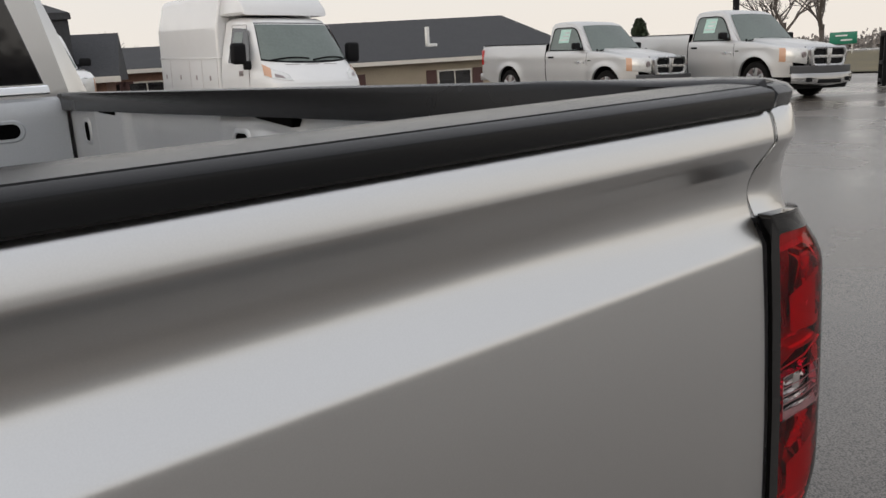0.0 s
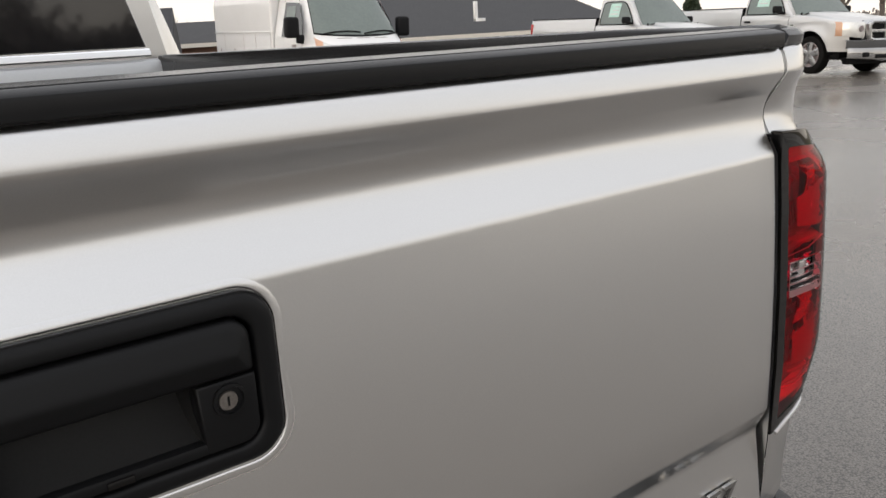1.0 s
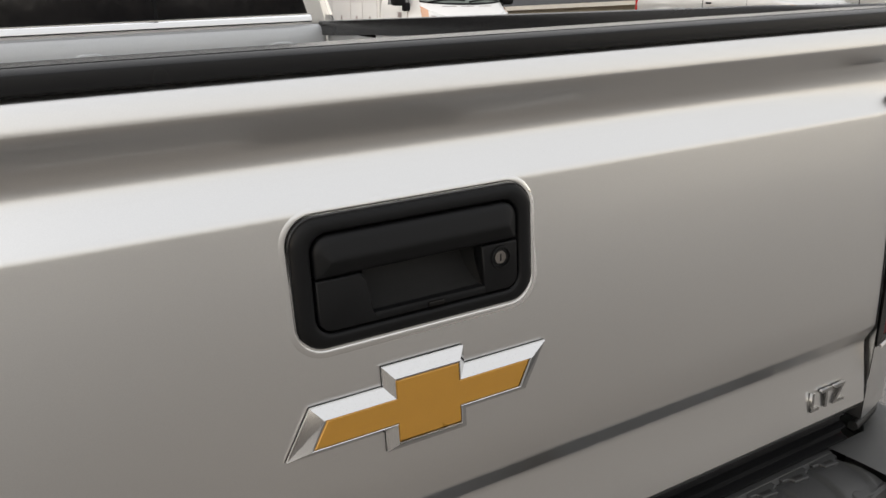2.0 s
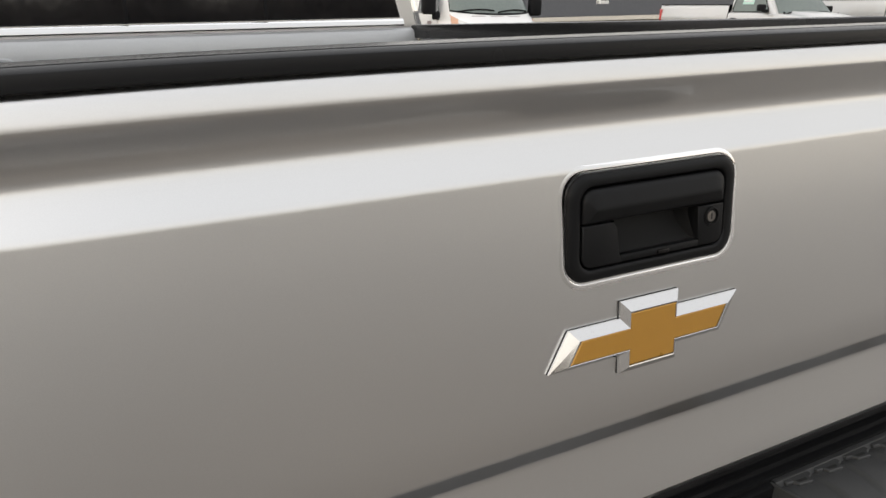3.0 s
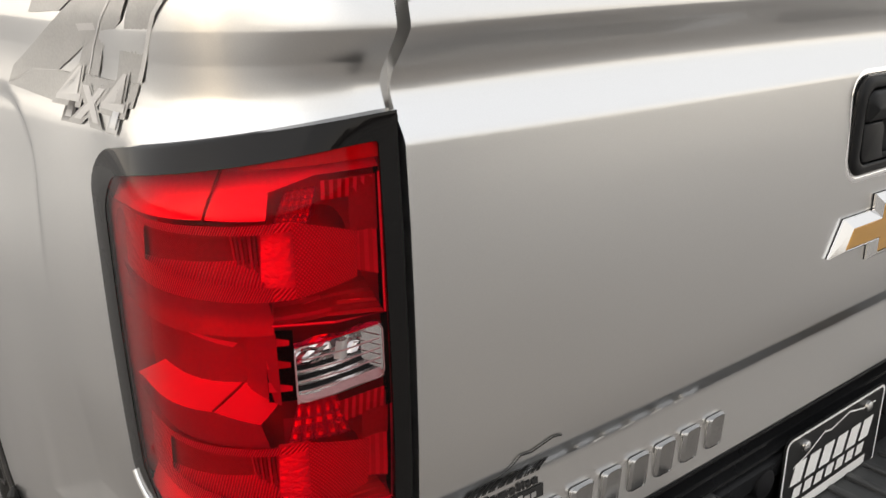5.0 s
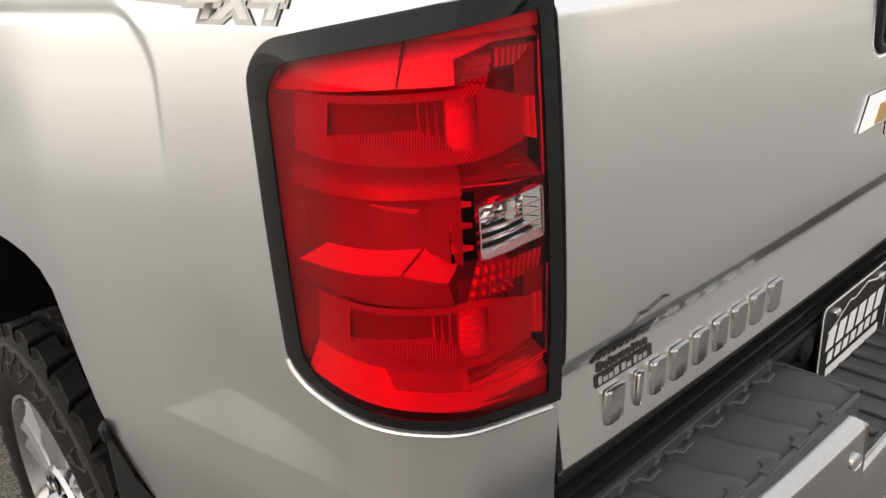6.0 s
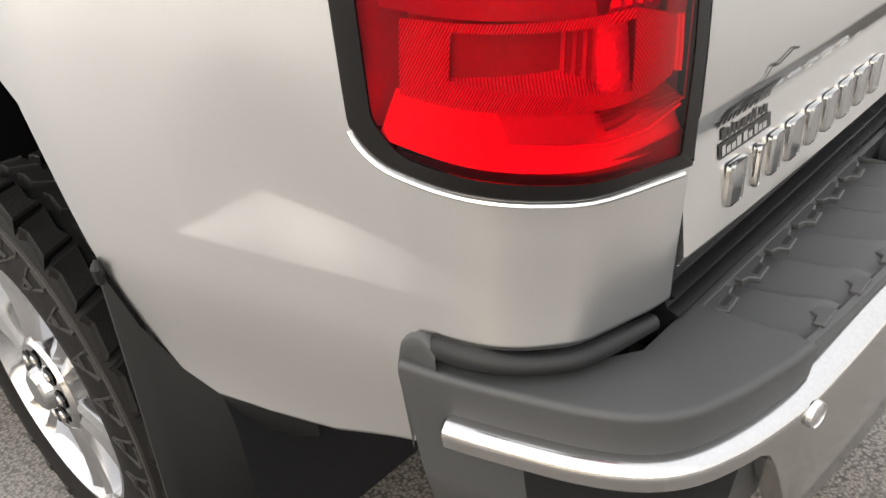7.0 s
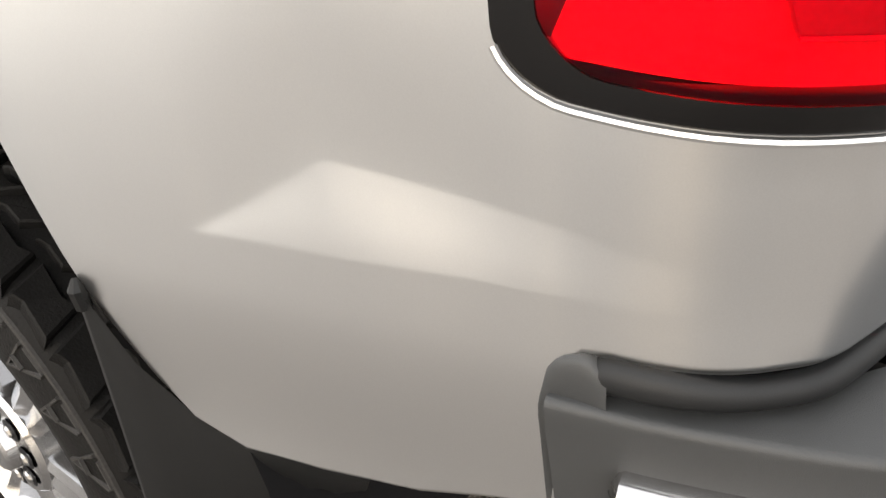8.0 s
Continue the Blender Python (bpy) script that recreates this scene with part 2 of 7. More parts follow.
def hatched(name, light, dark, pitch, across=False, upright=False):
    """Moulded reflector optics: fine slanted lines, a crosshatch of them, or upright flutes."""
    m = material(name, light, 0.25, 0.35, 0, 0.05, 20.0, 300.0)
    n, l = m.node_tree.nodes, m.node_tree.links
    b = n["Principled BSDF"]
    co, size = n.new("ShaderNodeTexCoord"), n.new("ShaderNodeVectorMath")
    size.operation = "ABSOLUTE"
    l.new(co.outputs["Object"], size.inputs[0])
    facs = []
    for k in range(2 if across else 1):
        mp, w = n.new("ShaderNodeMapping"), n.new("ShaderNodeTexWave")
        mp.inputs["Scale"].default_value = (1, 1, 0 if upright else (1 - 2 * k) * 0.75)
        w.bands_direction = "DIAGONAL"
        w.inputs["Scale"].default_value = 2 * math.pi / (10 * pitch)
        w.inputs["Distortion"].default_value = 0.4
        l.new(size.outputs[0], mp.inputs["Vector"])
        l.new(mp.outputs[0], w.inputs["Vector"])
        facs.append(w.outputs["Fac"])
    fac = facs[0]
    if across:
        mx = n.new("ShaderNodeMath")
        mx.operation = "MULTIPLY"
        l.new(facs[0], mx.inputs[0])
        l.new(facs[1], mx.inputs[1])
        fac = mx.outputs[0]
    # Shade in the moulded grooves is put into the base colour as well.
    mix = n.new("ShaderNodeMix")
    mix.data_type = "RGBA"
    mix.inputs[6].default_value, mix.inputs[7].default_value = (*dark, 1), (*light, 1)
    l.new(fac, mix.inputs[0])
    l.new(mix.outputs[2], b.inputs["Base Color"])
    bp = n.new("ShaderNodeBump")
    bp.inputs["Strength"].default_value, bp.inputs["Distance"].default_value = 0.8, pitch * 0.35
    l.new(fac, bp.inputs["Height"])
    l.new(bp.outputs["Normal"], b.inputs["Normal"])
    return m


HATCH = hatched("hatched_reflector", (0.99, 0.97, 0.97), (0.36, 0.31, 0.31), 0.0028)
CROSS = hatched("crosshatched_reflector", (1.0, 0.98, 0.98), (0.46, 0.40, 0.40), 0.0026, True)
FLUTEB = hatched("fluted_reflector", (0.98, 0.95, 0.95), (0.40, 0.34, 0.34), 0.0034, False, True)
GRIDM = material("moulded_grid_plastic", (0.62, 0.60, 0.60), 0.14, 0.75, 0, 0.08, 20.0, 300.0)


def ground_material(name, dark, light, wet, scale, grit):
    """Asphalt or grass: broad damp patches, gravel grain and relief."""
    m = bpy.data.materials.new(name)
    m.use_nodes = True
    n, l = m.node_tree.nodes, m.node_tree.links
    b = n["Principled BSDF"]
    co = n.new("ShaderNodeTexCoord")
    patch, grain, stone = n.new("ShaderNodeTexNoise"), n.new("ShaderNodeTexNoise"), n.new("ShaderNodeTexVoronoi")
    patch.inputs["Scale"].default_value, patch.inputs["Detail"].default_value = scale, 6
    grain.inputs["Scale"].default_value, grain.inputs["Detail"].default_value = grit, 3
    stone.inputs["Scale"].default_value = grit * 0.9
    for t in (patch, grain, stone):
        l.new(co.outputs["Object"], t.inputs["Vector"])
    ramp = n.new("ShaderNodeValToRGB")
    ramp.color_ramp.elements[0].position, ramp.color_ramp.elements[0].color = 0.33, (*dark, 1)
    ramp.color_ramp.elements[1].position, ramp.color_ramp.elements[1].color = 0.70, (*light, 1)
    l.new(patch.outputs["Fac"], ramp.inputs["Fac"])
    rng = n.new("ShaderNodeMapRange")
    rng.inputs["From Min"].default_value, rng.inputs["From Max"].default_value = 0.0, 0.8
    rng.inputs["To Min"].default_value, rng.inputs["To Max"].default_value = 1.85, 0.45
    l.new(stone.outputs["Distance"], rng.inputs["Value"])
    mul = n.new("ShaderNodeMix")
    mul.data_type, mul.blend_type = "RGBA", "MULTIPLY"
    mul.inputs[0].default_value = 1.0
    l.new(ramp.outputs["Color"], mul.inputs[6])
    l.new(rng.outputs["Result"], mul.inputs[7])
    l.new(mul.outputs[2], b.inputs["Base Color"])
    rr = n.new("ShaderNodeMapRange")
    rr.inputs["From Min"].default_value, rr.inputs["From Max"].default_value = 0.35, 0.65
    rr.inputs["To Min"].default_value, rr.inputs["To Max"].default_value = wet, min(1.0, wet + 0.3)
    l.new(patch.outputs["Fac"], rr.inputs["Value"])
    l.new(rr.outputs["Result"], b.inputs["Roughness"])
    bp = n.new("ShaderNodeBump")
    bp.inputs["Strength"].default_value, bp.inputs["Distance"].default_value = 0.35, 0.003
    l.new(grain.outputs["Fac"], bp.inputs["Height"])
    l.new(bp.outputs["Normal"], b.inputs["Normal"])
    return m


ASPHALT = ground_material("damp_asphalt", (0.102, 0.092, 0.081), (0.212, 0.190, 0.168), 0.11, 0.22, 150.0)
GRASS = ground_material("winter_grass", (0.10, 0.085, 0.045), (0.19, 0.155, 0.085), 0.8, 0.5, 30.0)
WATER = material("grey_water", (0.20, 0.22, 0.23), 0.12, 0, 0, 0.1, 0.05, 0.6)
FARWOOD = material("far_woods", (0.25, 0.225, 0.205), 0.95, 0, 0, 0.4, 0.3, 2.0)


# ---------------------------------------------------------------- mesh helpers
def mesh_of(name, verts, faces, mat, smooth=True, sharp=35.0):
    me = bpy.data.meshes.new(name)
    me.from_pydata([tuple(v) for v in verts], [], faces)
    me.materials.append(mat)
    bm = bmesh.new()
    bm.from_mesh(me)
    bmesh.ops.remove_doubles(bm, verts=bm.verts, dist=1e-5)
    bmesh.ops.dissolve_degenerate(bm, edges=bm.edges, dist=1e-5)
    loose = [v for v in bm.verts if not v.link_faces]
    bmesh.ops.delete(bm, geom=loose, context="VERTS")
    finish(bm, me, smooth, sharp)
    return me


def finish(bm, me, smooth=True, sharp=35.0, recalc=False):
    if recalc:
        bmesh.ops.recalc_face_normals(bm, faces=bm.faces)
    for f in bm.faces:
        f.smooth = smooth
    for e in bm.edges:
        e.smooth = not (len(e.link_faces) == 2 and e.calc_face_angle(0) > radians(sharp))
    bm.to_mesh(me)
    bm.free()


def part(name, source, mat, parent=None, label="", smooth=True, sharp=35.0):
    """Link a bmesh, a mesh or a (verts, faces) pair as one object under a thing or a part."""
    if isinstance(source, bmesh.types.BMesh):
        me = bpy.data.meshes.new(name)
        finish(source, me, smooth, sharp, True)
        me.materials.append(mat)
    elif isinstance(source, tuple):
        me = mesh_of(name, source[0], source[1], mat, smooth, sharp)
    else:
        me = source
    ob = new(name, me)
    if parent is not None:
        ob.parent = parent
    if label:
        tagged(ob, label)
    return ob


def thing(name, label, category, group="", kind="", at=None):
    ob = new(name)
    ob.empty_display_size = 0.2
    if at is not None:
        ob.matrix_world = at
    return tagged(ob, label, category, group, kind)


def merge(*sources):
    """Join (verts, faces) pairs."""
    vs, fs = [], []
    for v, f in sources:
        k = len(vs)
        vs += list(v)
        fs += [tuple(i + k for i in face) for face in f]
    return vs, fs


def grid(rows, closed=False):
    """Faces over rows of points."""
    n = len(rows[0])
    vs = [p for r in rows for p in r]
    fs = []
    for i in range(len(rows) - 1):
        for j in range(n if closed else n - 1):
            k = (j + 1) % n
            fs.append((i * n + j, i * n + k, (i + 1) * n + k, (i + 1) * n + j))
    return vs, fs


def box(x0, x1, y0, y1, z0, z1, bevel=0.0, seg=2):
    bm = bmesh.new()
    bmesh.ops.create_cube(bm, size=1)
    for v in bm.verts:
        v.co = Vector((x0 + (v.co.x + 0.5) * (x1 - x0), y0 + (v.co.y + 0.5) * (y1 - y0), z0 + (v.co.z + 0.5) * (z1 - z0)))
    if bevel:
        bmesh.ops.bevel(bm, geom=bm.edges[:], offset=bevel, segments=seg, affect="EDGES", profile=0.5)
    return bm


def prism(outline, lo, hi, axis="x", bevel=0.0, seg=2, only_caps=True):
    """An outline (two other axes in order) drawn out along an axis."""
    def put(a, b, c):
        return {"x": (c, a, b), "y": (a, c, b), "z": (a, b, c)}[axis]

    bm = bmesh.new()
    low = [bm.verts.new(put(a, b, lo)) for a, b in outline]
    high = [bm.verts.new(put(a, b, hi)) for a, b in outline]
    n = len(outline)
    caps = [bm.faces.new(low), bm.faces.new(high[::-1])]
    for i in range(n):
        bm.faces.new((low[i], high[i], high[(i + 1) % n], low[(i + 1) % n]))
    bmesh.ops.recalc_face_normals(bm, faces=bm.faces)
    if bevel:
        es = {e for f in caps for e in f.edges} if only_caps else set(bm.edges)
        bmesh.ops.bevel(bm, geom=list(es), offset=bevel, segments=seg, affect="EDGES", profile=0.5, clamp_overlap=True)
    return bm


def tube(points, radii, sides=8, cap=True):
    """A tapered tube along points, as (verts, faces)."""
    pts = [Vector(p) for p in points]
    rows = []
    for i, p in enumerate(pts):
        d = (pts[min(i + 1, len(pts) - 1)] - pts[max(i - 1, 0)]).normalized()
        a = d.cross(Vector((0, 0, 1)) if abs(d.z) < 0.9 else Vector((1, 0, 0))).normalized()
        b = d.cross(a)
        r = radii[i] if isinstance(radii, (list, tuple)) else radii
        rows.append([p + r * (a * math.cos(2 * math.pi * k / sides) + b * math.sin(2 * math.pi * k / sides)) for k in range(sides)])
    vs, fs = grid(rows, True)
    if cap:
        fs += [tuple(range(sides))[::-1], tuple(range(len(vs) - sides, len(vs)))]
    return vs, fs


def lathe(profile, steps=48, axis="x", centre=(0, 0, 0)):
    """A profile of (along, radius) turned about an axis."""
    rows = []
    for k in range(steps + 1):
        a = 2 * math.pi * k / steps
        row = []
        for u, r in profile:
            p = {"x": (u, r * math.cos(a), r * math.sin(a)), "y": (r * math.cos(a), u, r * math.sin(a)), "z": (r * math.cos(a), r * math.sin(a), u)}[axis]
            row.append(Vector(p) + Vector(centre))
        rows.append(row)
    return grid(rows)


def rounded(w, h, r, n=6, cx=0.0, cy=0.0):
    """A rounded rectangle as points."""
    out = []
    for k, (sx, sy) in enumerate(((1, -1), (1, 1), (-1, 1), (-1, -1))):
        for i in range(n + 1):
            a = math.pi / 2 * (k - 1 + i / n)
            out.append((cx + sx * (w / 2 - r) + r * math.cos(a), cy + sy * (h / 2 - r) + r * math.sin(a)))
    return out


def smooth_line(pts, per=8):
    """Catmull-Rom through points of any dimension."""
    p = [np.array(q, float) for q in pts]
    p = [2 * p[0] - p[1]] + p + [2 * p[-1] - p[-2]]
    out = []
    for i in range(1, len(p) - 2):
        for k in range(per):
            t = k / per
            out.append(0.5 * (2 * p[i] + (p[i + 1] - p[i - 1]) * t + (2 * p[i - 1] - 5 * p[i] + 4 * p[i + 1] - p[i + 2]) * t * t
                              + (3 * p[i] - p[i - 1] - 3 * p[i + 1] + p[i + 2]) * t ** 3))
    out.append(p[-2])
    return out


def ss(a, b, x):
    t = min(1.0, max(0.0, (x - a) / (b - a)))
    return t * t * (3 - 2 * t)


def writing(body, size, depth, mat, name, parent, m, label="", bold=0.0, spacing=1.0):
    """Raised characters in the built-in font, as a mesh."""
    cu = bpy.data.curves.new(name, "FONT")
    cu.offset, cu.space_character = bold, spacing
    cu.body, cu.size, cu.extrude, cu.align_x, cu.align_y = body, size, depth, "CENTER", "CENTER"
    tmp = bpy.data.objects.new(name, cu)
    scene.collection.objects.link(tmp)
    me = bpy.data.meshes.new_from_object(tmp.evaluated_get(bpy.context.evaluated_depsgraph_get()))
    bpy.data.objects.remove(tmp)
    me.materials.clear()
    me.materials.append(mat)
    ob = new(name, me)
    ob.parent = parent
    ob.matrix_local = m
    if label:
        tagged(ob, label)
    return ob


# ---------------------------------------------------------------- ground and distance
def land(x, y):
    """Height of the ground: a nearly level lot that climbs a little past the bed, falls away to the houses and to the lake."""
    lot = 0.135 * ss(4, 14, 0.8 * x + 0.5 * y) + 0.40 * ss(9.5, 17, y) * ss(14, 6, x)
    return lot - 2.1 * ss(19, 36, y - 0.25 * max(0.0, x - 12)) - 0.016 * max(0.0, x - 58)


def ground_sheet(name, mat, x_lines, y_lines, lift, keep):
    rows = [[(x, y, land(x, y) + lift) for x in x_lines] for y in y_lines]
    vs, fs = grid(rows)
    fs = [f for f in fs if keep(sum(vs[i][0] for i in f) / 4, sum(vs[i][1] for i in f) / 4)]
    return mesh_of(name, vs, fs, mat, True, 60)


lines = [-1500, -600, -250, -120, -60, -40, -30, -24] + [float(v) for v in range(-20, 61, 2)] + [70, 90, 120, 200, 500, 1500]
tagged(part("ground", ground_sheet("ground", ASPHALT, lines, lines, 0.0, lambda x, y: True), ASPHALT), "damp grey worn asphalt parking lot", "ground", kind="structure")
tagged(part("grass_verge", ground_sheet("grass_verge", GRASS, [30 + 4 * k for k in range(14)] + [110, 200, 400], [-60 + 4 * k for k in range(24)], 0.06, lambda x, y: True), GRASS),
       "dull winter grass beyond the lot", "grass", kind="structure")
tagged(part("water", ([(100, -220, land(100, -220) + 0.15), (700, -220, land(700, -220) + 0.15), (700, 260, land(700, -220) + 0.15), (100, 260, land(100, -220) + 0.15)], [(0, 1, 2, 3)]), WATER), "flat grey lake far beyond the grass", "water", kind="structure")

# ---------------------------------------------------------------- the silver pickup
truck = thing("pickup_truck", "silver crew-cab pickup truck parked on damp asphalt", "truck")

GATE_X = 0.7855
# Outward relief of the tailgate skin by height: rolled lip, hollow, sloping shelf, main panel, lower step.
lip = smooth_line([(1.492, 0.004), (1.487, 0.0104), (1.480, 0.0140), (1.470, 0.0166), (1.463, 0.0176), (1.4595, 0.0168), (1.452, 0.0116), (1.442, 0.0041), (1.432, -0.0029), (1.423, -0.0076), (1.414, -0.0094), (1.405, -0.0080), (1.395, -0.0038)], 5)
GATE = [(float(a), float(b)) for a, b in lip]
GATE += [(1.385, 0.0018), (1.3755, 0.0072), (1.3715, 0.0094), (1.3688, 0.0106), (1.3662, 0.01128), (1.3636, 0.01158), (1.358, 0.0119), (1.34, 0.0131), (1.32, 0.0144), (1.30, 0.0156), (1.26, 0.0172), (1.23, 0.0181), (1.20, 0.0188), (1.15, 0.0192), (1.10, 0.0191), (1.046, 0.0176)]
GATE += [(1.040, 0.0161), (1.0185, 0.0042), (1.0135, 0.0030), (1.007, 0.0030), (0.96, 0.0084), (0.915, 0.0128), (0.905, 0.007)]


def gate_off(z):
    zs, os = [p[0] for p in GATE][::-1], [p[1] for p in GATE][::-1]
    return float(np.interp(z, zs, os))


def crown(x, z=1.2):
    """The gate is slightly bowed and hangs a little askew: its driver's end lies further forward than the rest."""
    return (0.0095 if x < 0 else 0.0015) * (abs(x) / GATE_X) ** 4 * (1 - 0.5 * ss(1.38, 1.46, z))


def droop(x, z):
    """The gate's upper edge falls a little towards the driver's end."""
    return 0.009 * min(1.0, max(0.0, -x) / GATE_X) ** 3 * ss(1.36, 1.45, z)


HX, HZ, HW, HH = 0.008, 1.3000, 0.262, 0.126  # handle bezel


def make_tailgate():
    zs = sorted({*(round(p[0], 5) for p in GATE), HZ - HH / 2 + 0.014, HZ + HH / 2 - 0.014})[::-1]
    xs = sorted({*(round(-GATE_X + 2 * GATE_X * k / 24, 4) for k in range(25)), HX - HW / 2 + 0.014, HX + HW / 2 - 0.014, -GATE_X + 0.003, GATE_X - 0.003})
    rows = []
    for z in zs:
        o = gate_off(z)
        rows.append([(x, -(o if o > 0 else o * (1 - 0.35 * ss(0.40, 0.72, x))) + crown(x, z) + (0.0008 if abs(x) > GATE_X - 0.001 else 0.0), z - droop(x, z)) for x in xs])
    vs, fs = grid(rows)
    hole = lambda x, z: abs(x - HX) < HW / 2 - 0.014 and abs(z - HZ) < HH / 2 - 0.014
    fs = [f[::-1] for f in fs if not hole(sum(vs[i][0] for i in f) / 4, sum(vs[i][2] for i in f) / 4)]
    skin = (vs, fs)
    top, bot = zs[0], zs[-1]
    back = 0.062
    inner = grid([[(x, back, z) for x in (-GATE_X, GATE_X)] for z in (top, bot)])
    sides = []
    for s in (-1, 1):
        sides.append(grid([[(s * GATE_X, -gate_off(z) + crown(s * GATE_X, z) + 0.0008, z - droop(s * GATE_X, z)), (s * GATE_X, back, z - droop(s * GATE_X, z))] for z in zs]))
    lids = grid([[(x, -gate_off(top) + crown(x, top), top - droop(x, top)) for x in xs], [(x, back, top - droop(x, top)) for x in xs]])
    floor = grid([[(x, -gate_off(bot) + crown(x, bot), bot) for x in xs], [(x, back, bot) for x in xs]])
    return merge(skin, inner, lids, floor, *sides)


tailgate = part("tailgate", make_tailgate(), SILVER, truck, "silver painted tailgate with a hollow below its lip", True, 28)


def extrude_x(section, x0, x1, n=2, close=True, ends=True):
    """A closed (y, z) section drawn along x."""
    xs = [x0 + (x1 - x0) * k / (n - 1) for k in range(n)]
    vs, fs = grid([[(x, y, z) for y, z in section] for x in xs], close)
    if ends:
        m = len(section)
        fs += [tuple(range(m)), tuple(range(len(vs) - m, len(vs)))[::-1]]
    return vs, fs


# Black cap along the gate's top: upright rear face, rounded shoulder, seam, flat top
cap_sec = [(0.075, 1.489), (-0.0150, 1.489), (-0.0170, 1.491), (-0.0176, 1.502), (-0.0170, 1.5046), (-0.0150, 1.5062), (-0.004, 1.5092), (-0.0032, 1.5082), (-0.0018, 1.5084), (-0.001, 1.5100), (0.030, 1.5118), (0.066, 1.5112), (0.073, 1.5095), (0.076, 1.504)]
cap_v, cap_f = extrude_x(cap_sec, -0.783, 0.783, 33)
part("gate_cap", ([(x, y + crown(x, 1.46), z - droop(x, 1.49)) for x, y, z in cap_v], cap_f), CAP, tailgate, "black grained plastic cap", True, 30)

for e in (-1,):
    y0, dz = crown(e * GATE_X, 1.46), droop(e * GATE_X, 1.49)
    part("end_lip", prism([(y0 - 0.0165, 1.480 - dz), (y0 - 0.0185, 1.494 - dz), (y0 - 0.0180, 1.5065 - dz), (y0 - 0.0130, 1.5125 - dz), (y0 + 0.050, 1.514 - dz), (y0 + 0.050, 1.480 - dz)], min(e * 0.7832, e * 0.7868), max(e * 0.7832, e * 0.7868), "x", 0.0008, 1), SILVER, tailgate, "painted edge beside the cap")

# ---- tailgate handle
Y0 = -gate_off(HZ)


out_r = rounded(HW, HH, 0.027, 8, HX, HZ)
in_r = rounded(HW - 0.036, HH - 0.030, 0.018, 8, HX, HZ)
lerp_r = lambda k: [(a[0] + (b[0] - a[0]) * k, a[1] + (b[1] - a[1]) * k) for a, b in zip(out_r, in_r)]
bez = [(0.0, 0.001), (0.0, -0.0018), (0.06, -0.0036), (0.18, -0.0056), (0.45, -0.0068), (0.72, -0.0070), (0.90, -0.0062), (0.97, -0.0040), (1.0, 0.020)]
part("handle_bezel", grid([[(x, Y0 + dy, z) for x, z in lerp_r(k)] for k, dy in bez], True), BEZEL, tailgate, "black plastic handle surround", True, 60)
part("bezel_seal", grid([[(HX + (x - HX) * k, Y0 + dy, HZ + (z - HZ) * (1 + (k - 1) * HW / HH)) for x, z in out_r] for k, dy in ((1.010, 0.0004), (1.008, -0.0018), (1.0, -0.0020))], True), CAP, tailgate, "thin dark seal round the handle")
part("handle_rim", grid([[(x, dy - gate_off(z), z) for x, z in rounded(HW + 2 * o, HH + 2 * o, 0.027 + o, 8, HX, HZ)] for o, dy in ((0.0012, 0.0006), (0.0020, -0.0003), (0.0034, -0.0006), (0.0055, -0.0005), (0.0080, -0.0002), (0.0100, 0.0004))], True), SILVER, tailgate, "painted swelling round the handle", True, 60)
iw, ih = HW - 0.040, HH - 0.034


def pocket():
    """Dark scooped pocket behind the grip: sloping floor, upright sides."""
    x0, x1, z0, z1 = HX - 0.064, HX + 0.070, HZ - ih / 2 + 0.008, HZ + 0.012
    rows = []
    for k in range(9):
        t = k / 8
        d = 0.040 * math.sin(t * math.pi * 0.5)
        zf = z0 + 0.050 * t ** 1.8
        rows.append([(x0 + 0.016 * t, Y0 - 0.004 + d, zf), (x1 - 0.006 * t, Y0 - 0.004 + d, zf), (x1 - 0.006 * t, Y0 - 0.004 + d, z1 + 0.02), (x0 + 0.016 * t, Y0 - 0.004 + d, z1 + 0.02)])
    vs, fs = grid(rows, True)
    n = len(vs)
    fs.append((n - 4, n - 3, n - 2, n - 1))
    return vs, fs


part("pocket", pocket(), SLOTP, tailgate, "deep scooped hand pocket", True, 50)
gx0, gx1 = HX - iw / 2, HX + iw / 2
gz1, gzb = HZ + ih / 2, HZ + 0.006


def grip():
    """Pull bar with rounded upper corners and a rolled lower edge."""
    w, h, r = gx1 - gx0, gz1 - gzb, 0.016
    outline = []
    for cx, cz, rr, a0 in ((gx1 - 0.003, gzb + 0.003, 0.003, -90), (gx1 - r, gz1 - r, r, 0), (gx0 + r, gz1 - r, r, 90), (gx0 + 0.003, gzb + 0.003, 0.003, 180)):
        outline += [(cx + rr * math.cos(radians(a0 + 15 * k)), cz + rr * math.sin(radians(a0 + 15 * k))) for k in range(7)]
    mx, mz = (gx0 + gx1) / 2, gzb + h * 0.42
    rows = []
    for inset, dy, kz in ((0.0, 0.012, 1.0), (0.0, -0.0040, 1.0), (0.0010, -0.0060, 0.96), (0.0028, -0.0076, 0.89), (0.0060, -0.0095, 0.76), (0.0070, -0.0100, 0.71), (0.012, -0.0138, 0.22), (0.014, -0.0146, 0.10), (0.016, -0.0148, 0.02)):
        kx = 1 - 2 * inset / w
        rows.append([(mx + (x - mx) * kx, Y0 + dy, mz + (z - mz) * kz) for x, z in outline])
    vs, fs = grid(rows, True)
    n = len(outline)
    return vs, fs + [tuple(range(len(vs) - n, len(vs)))]


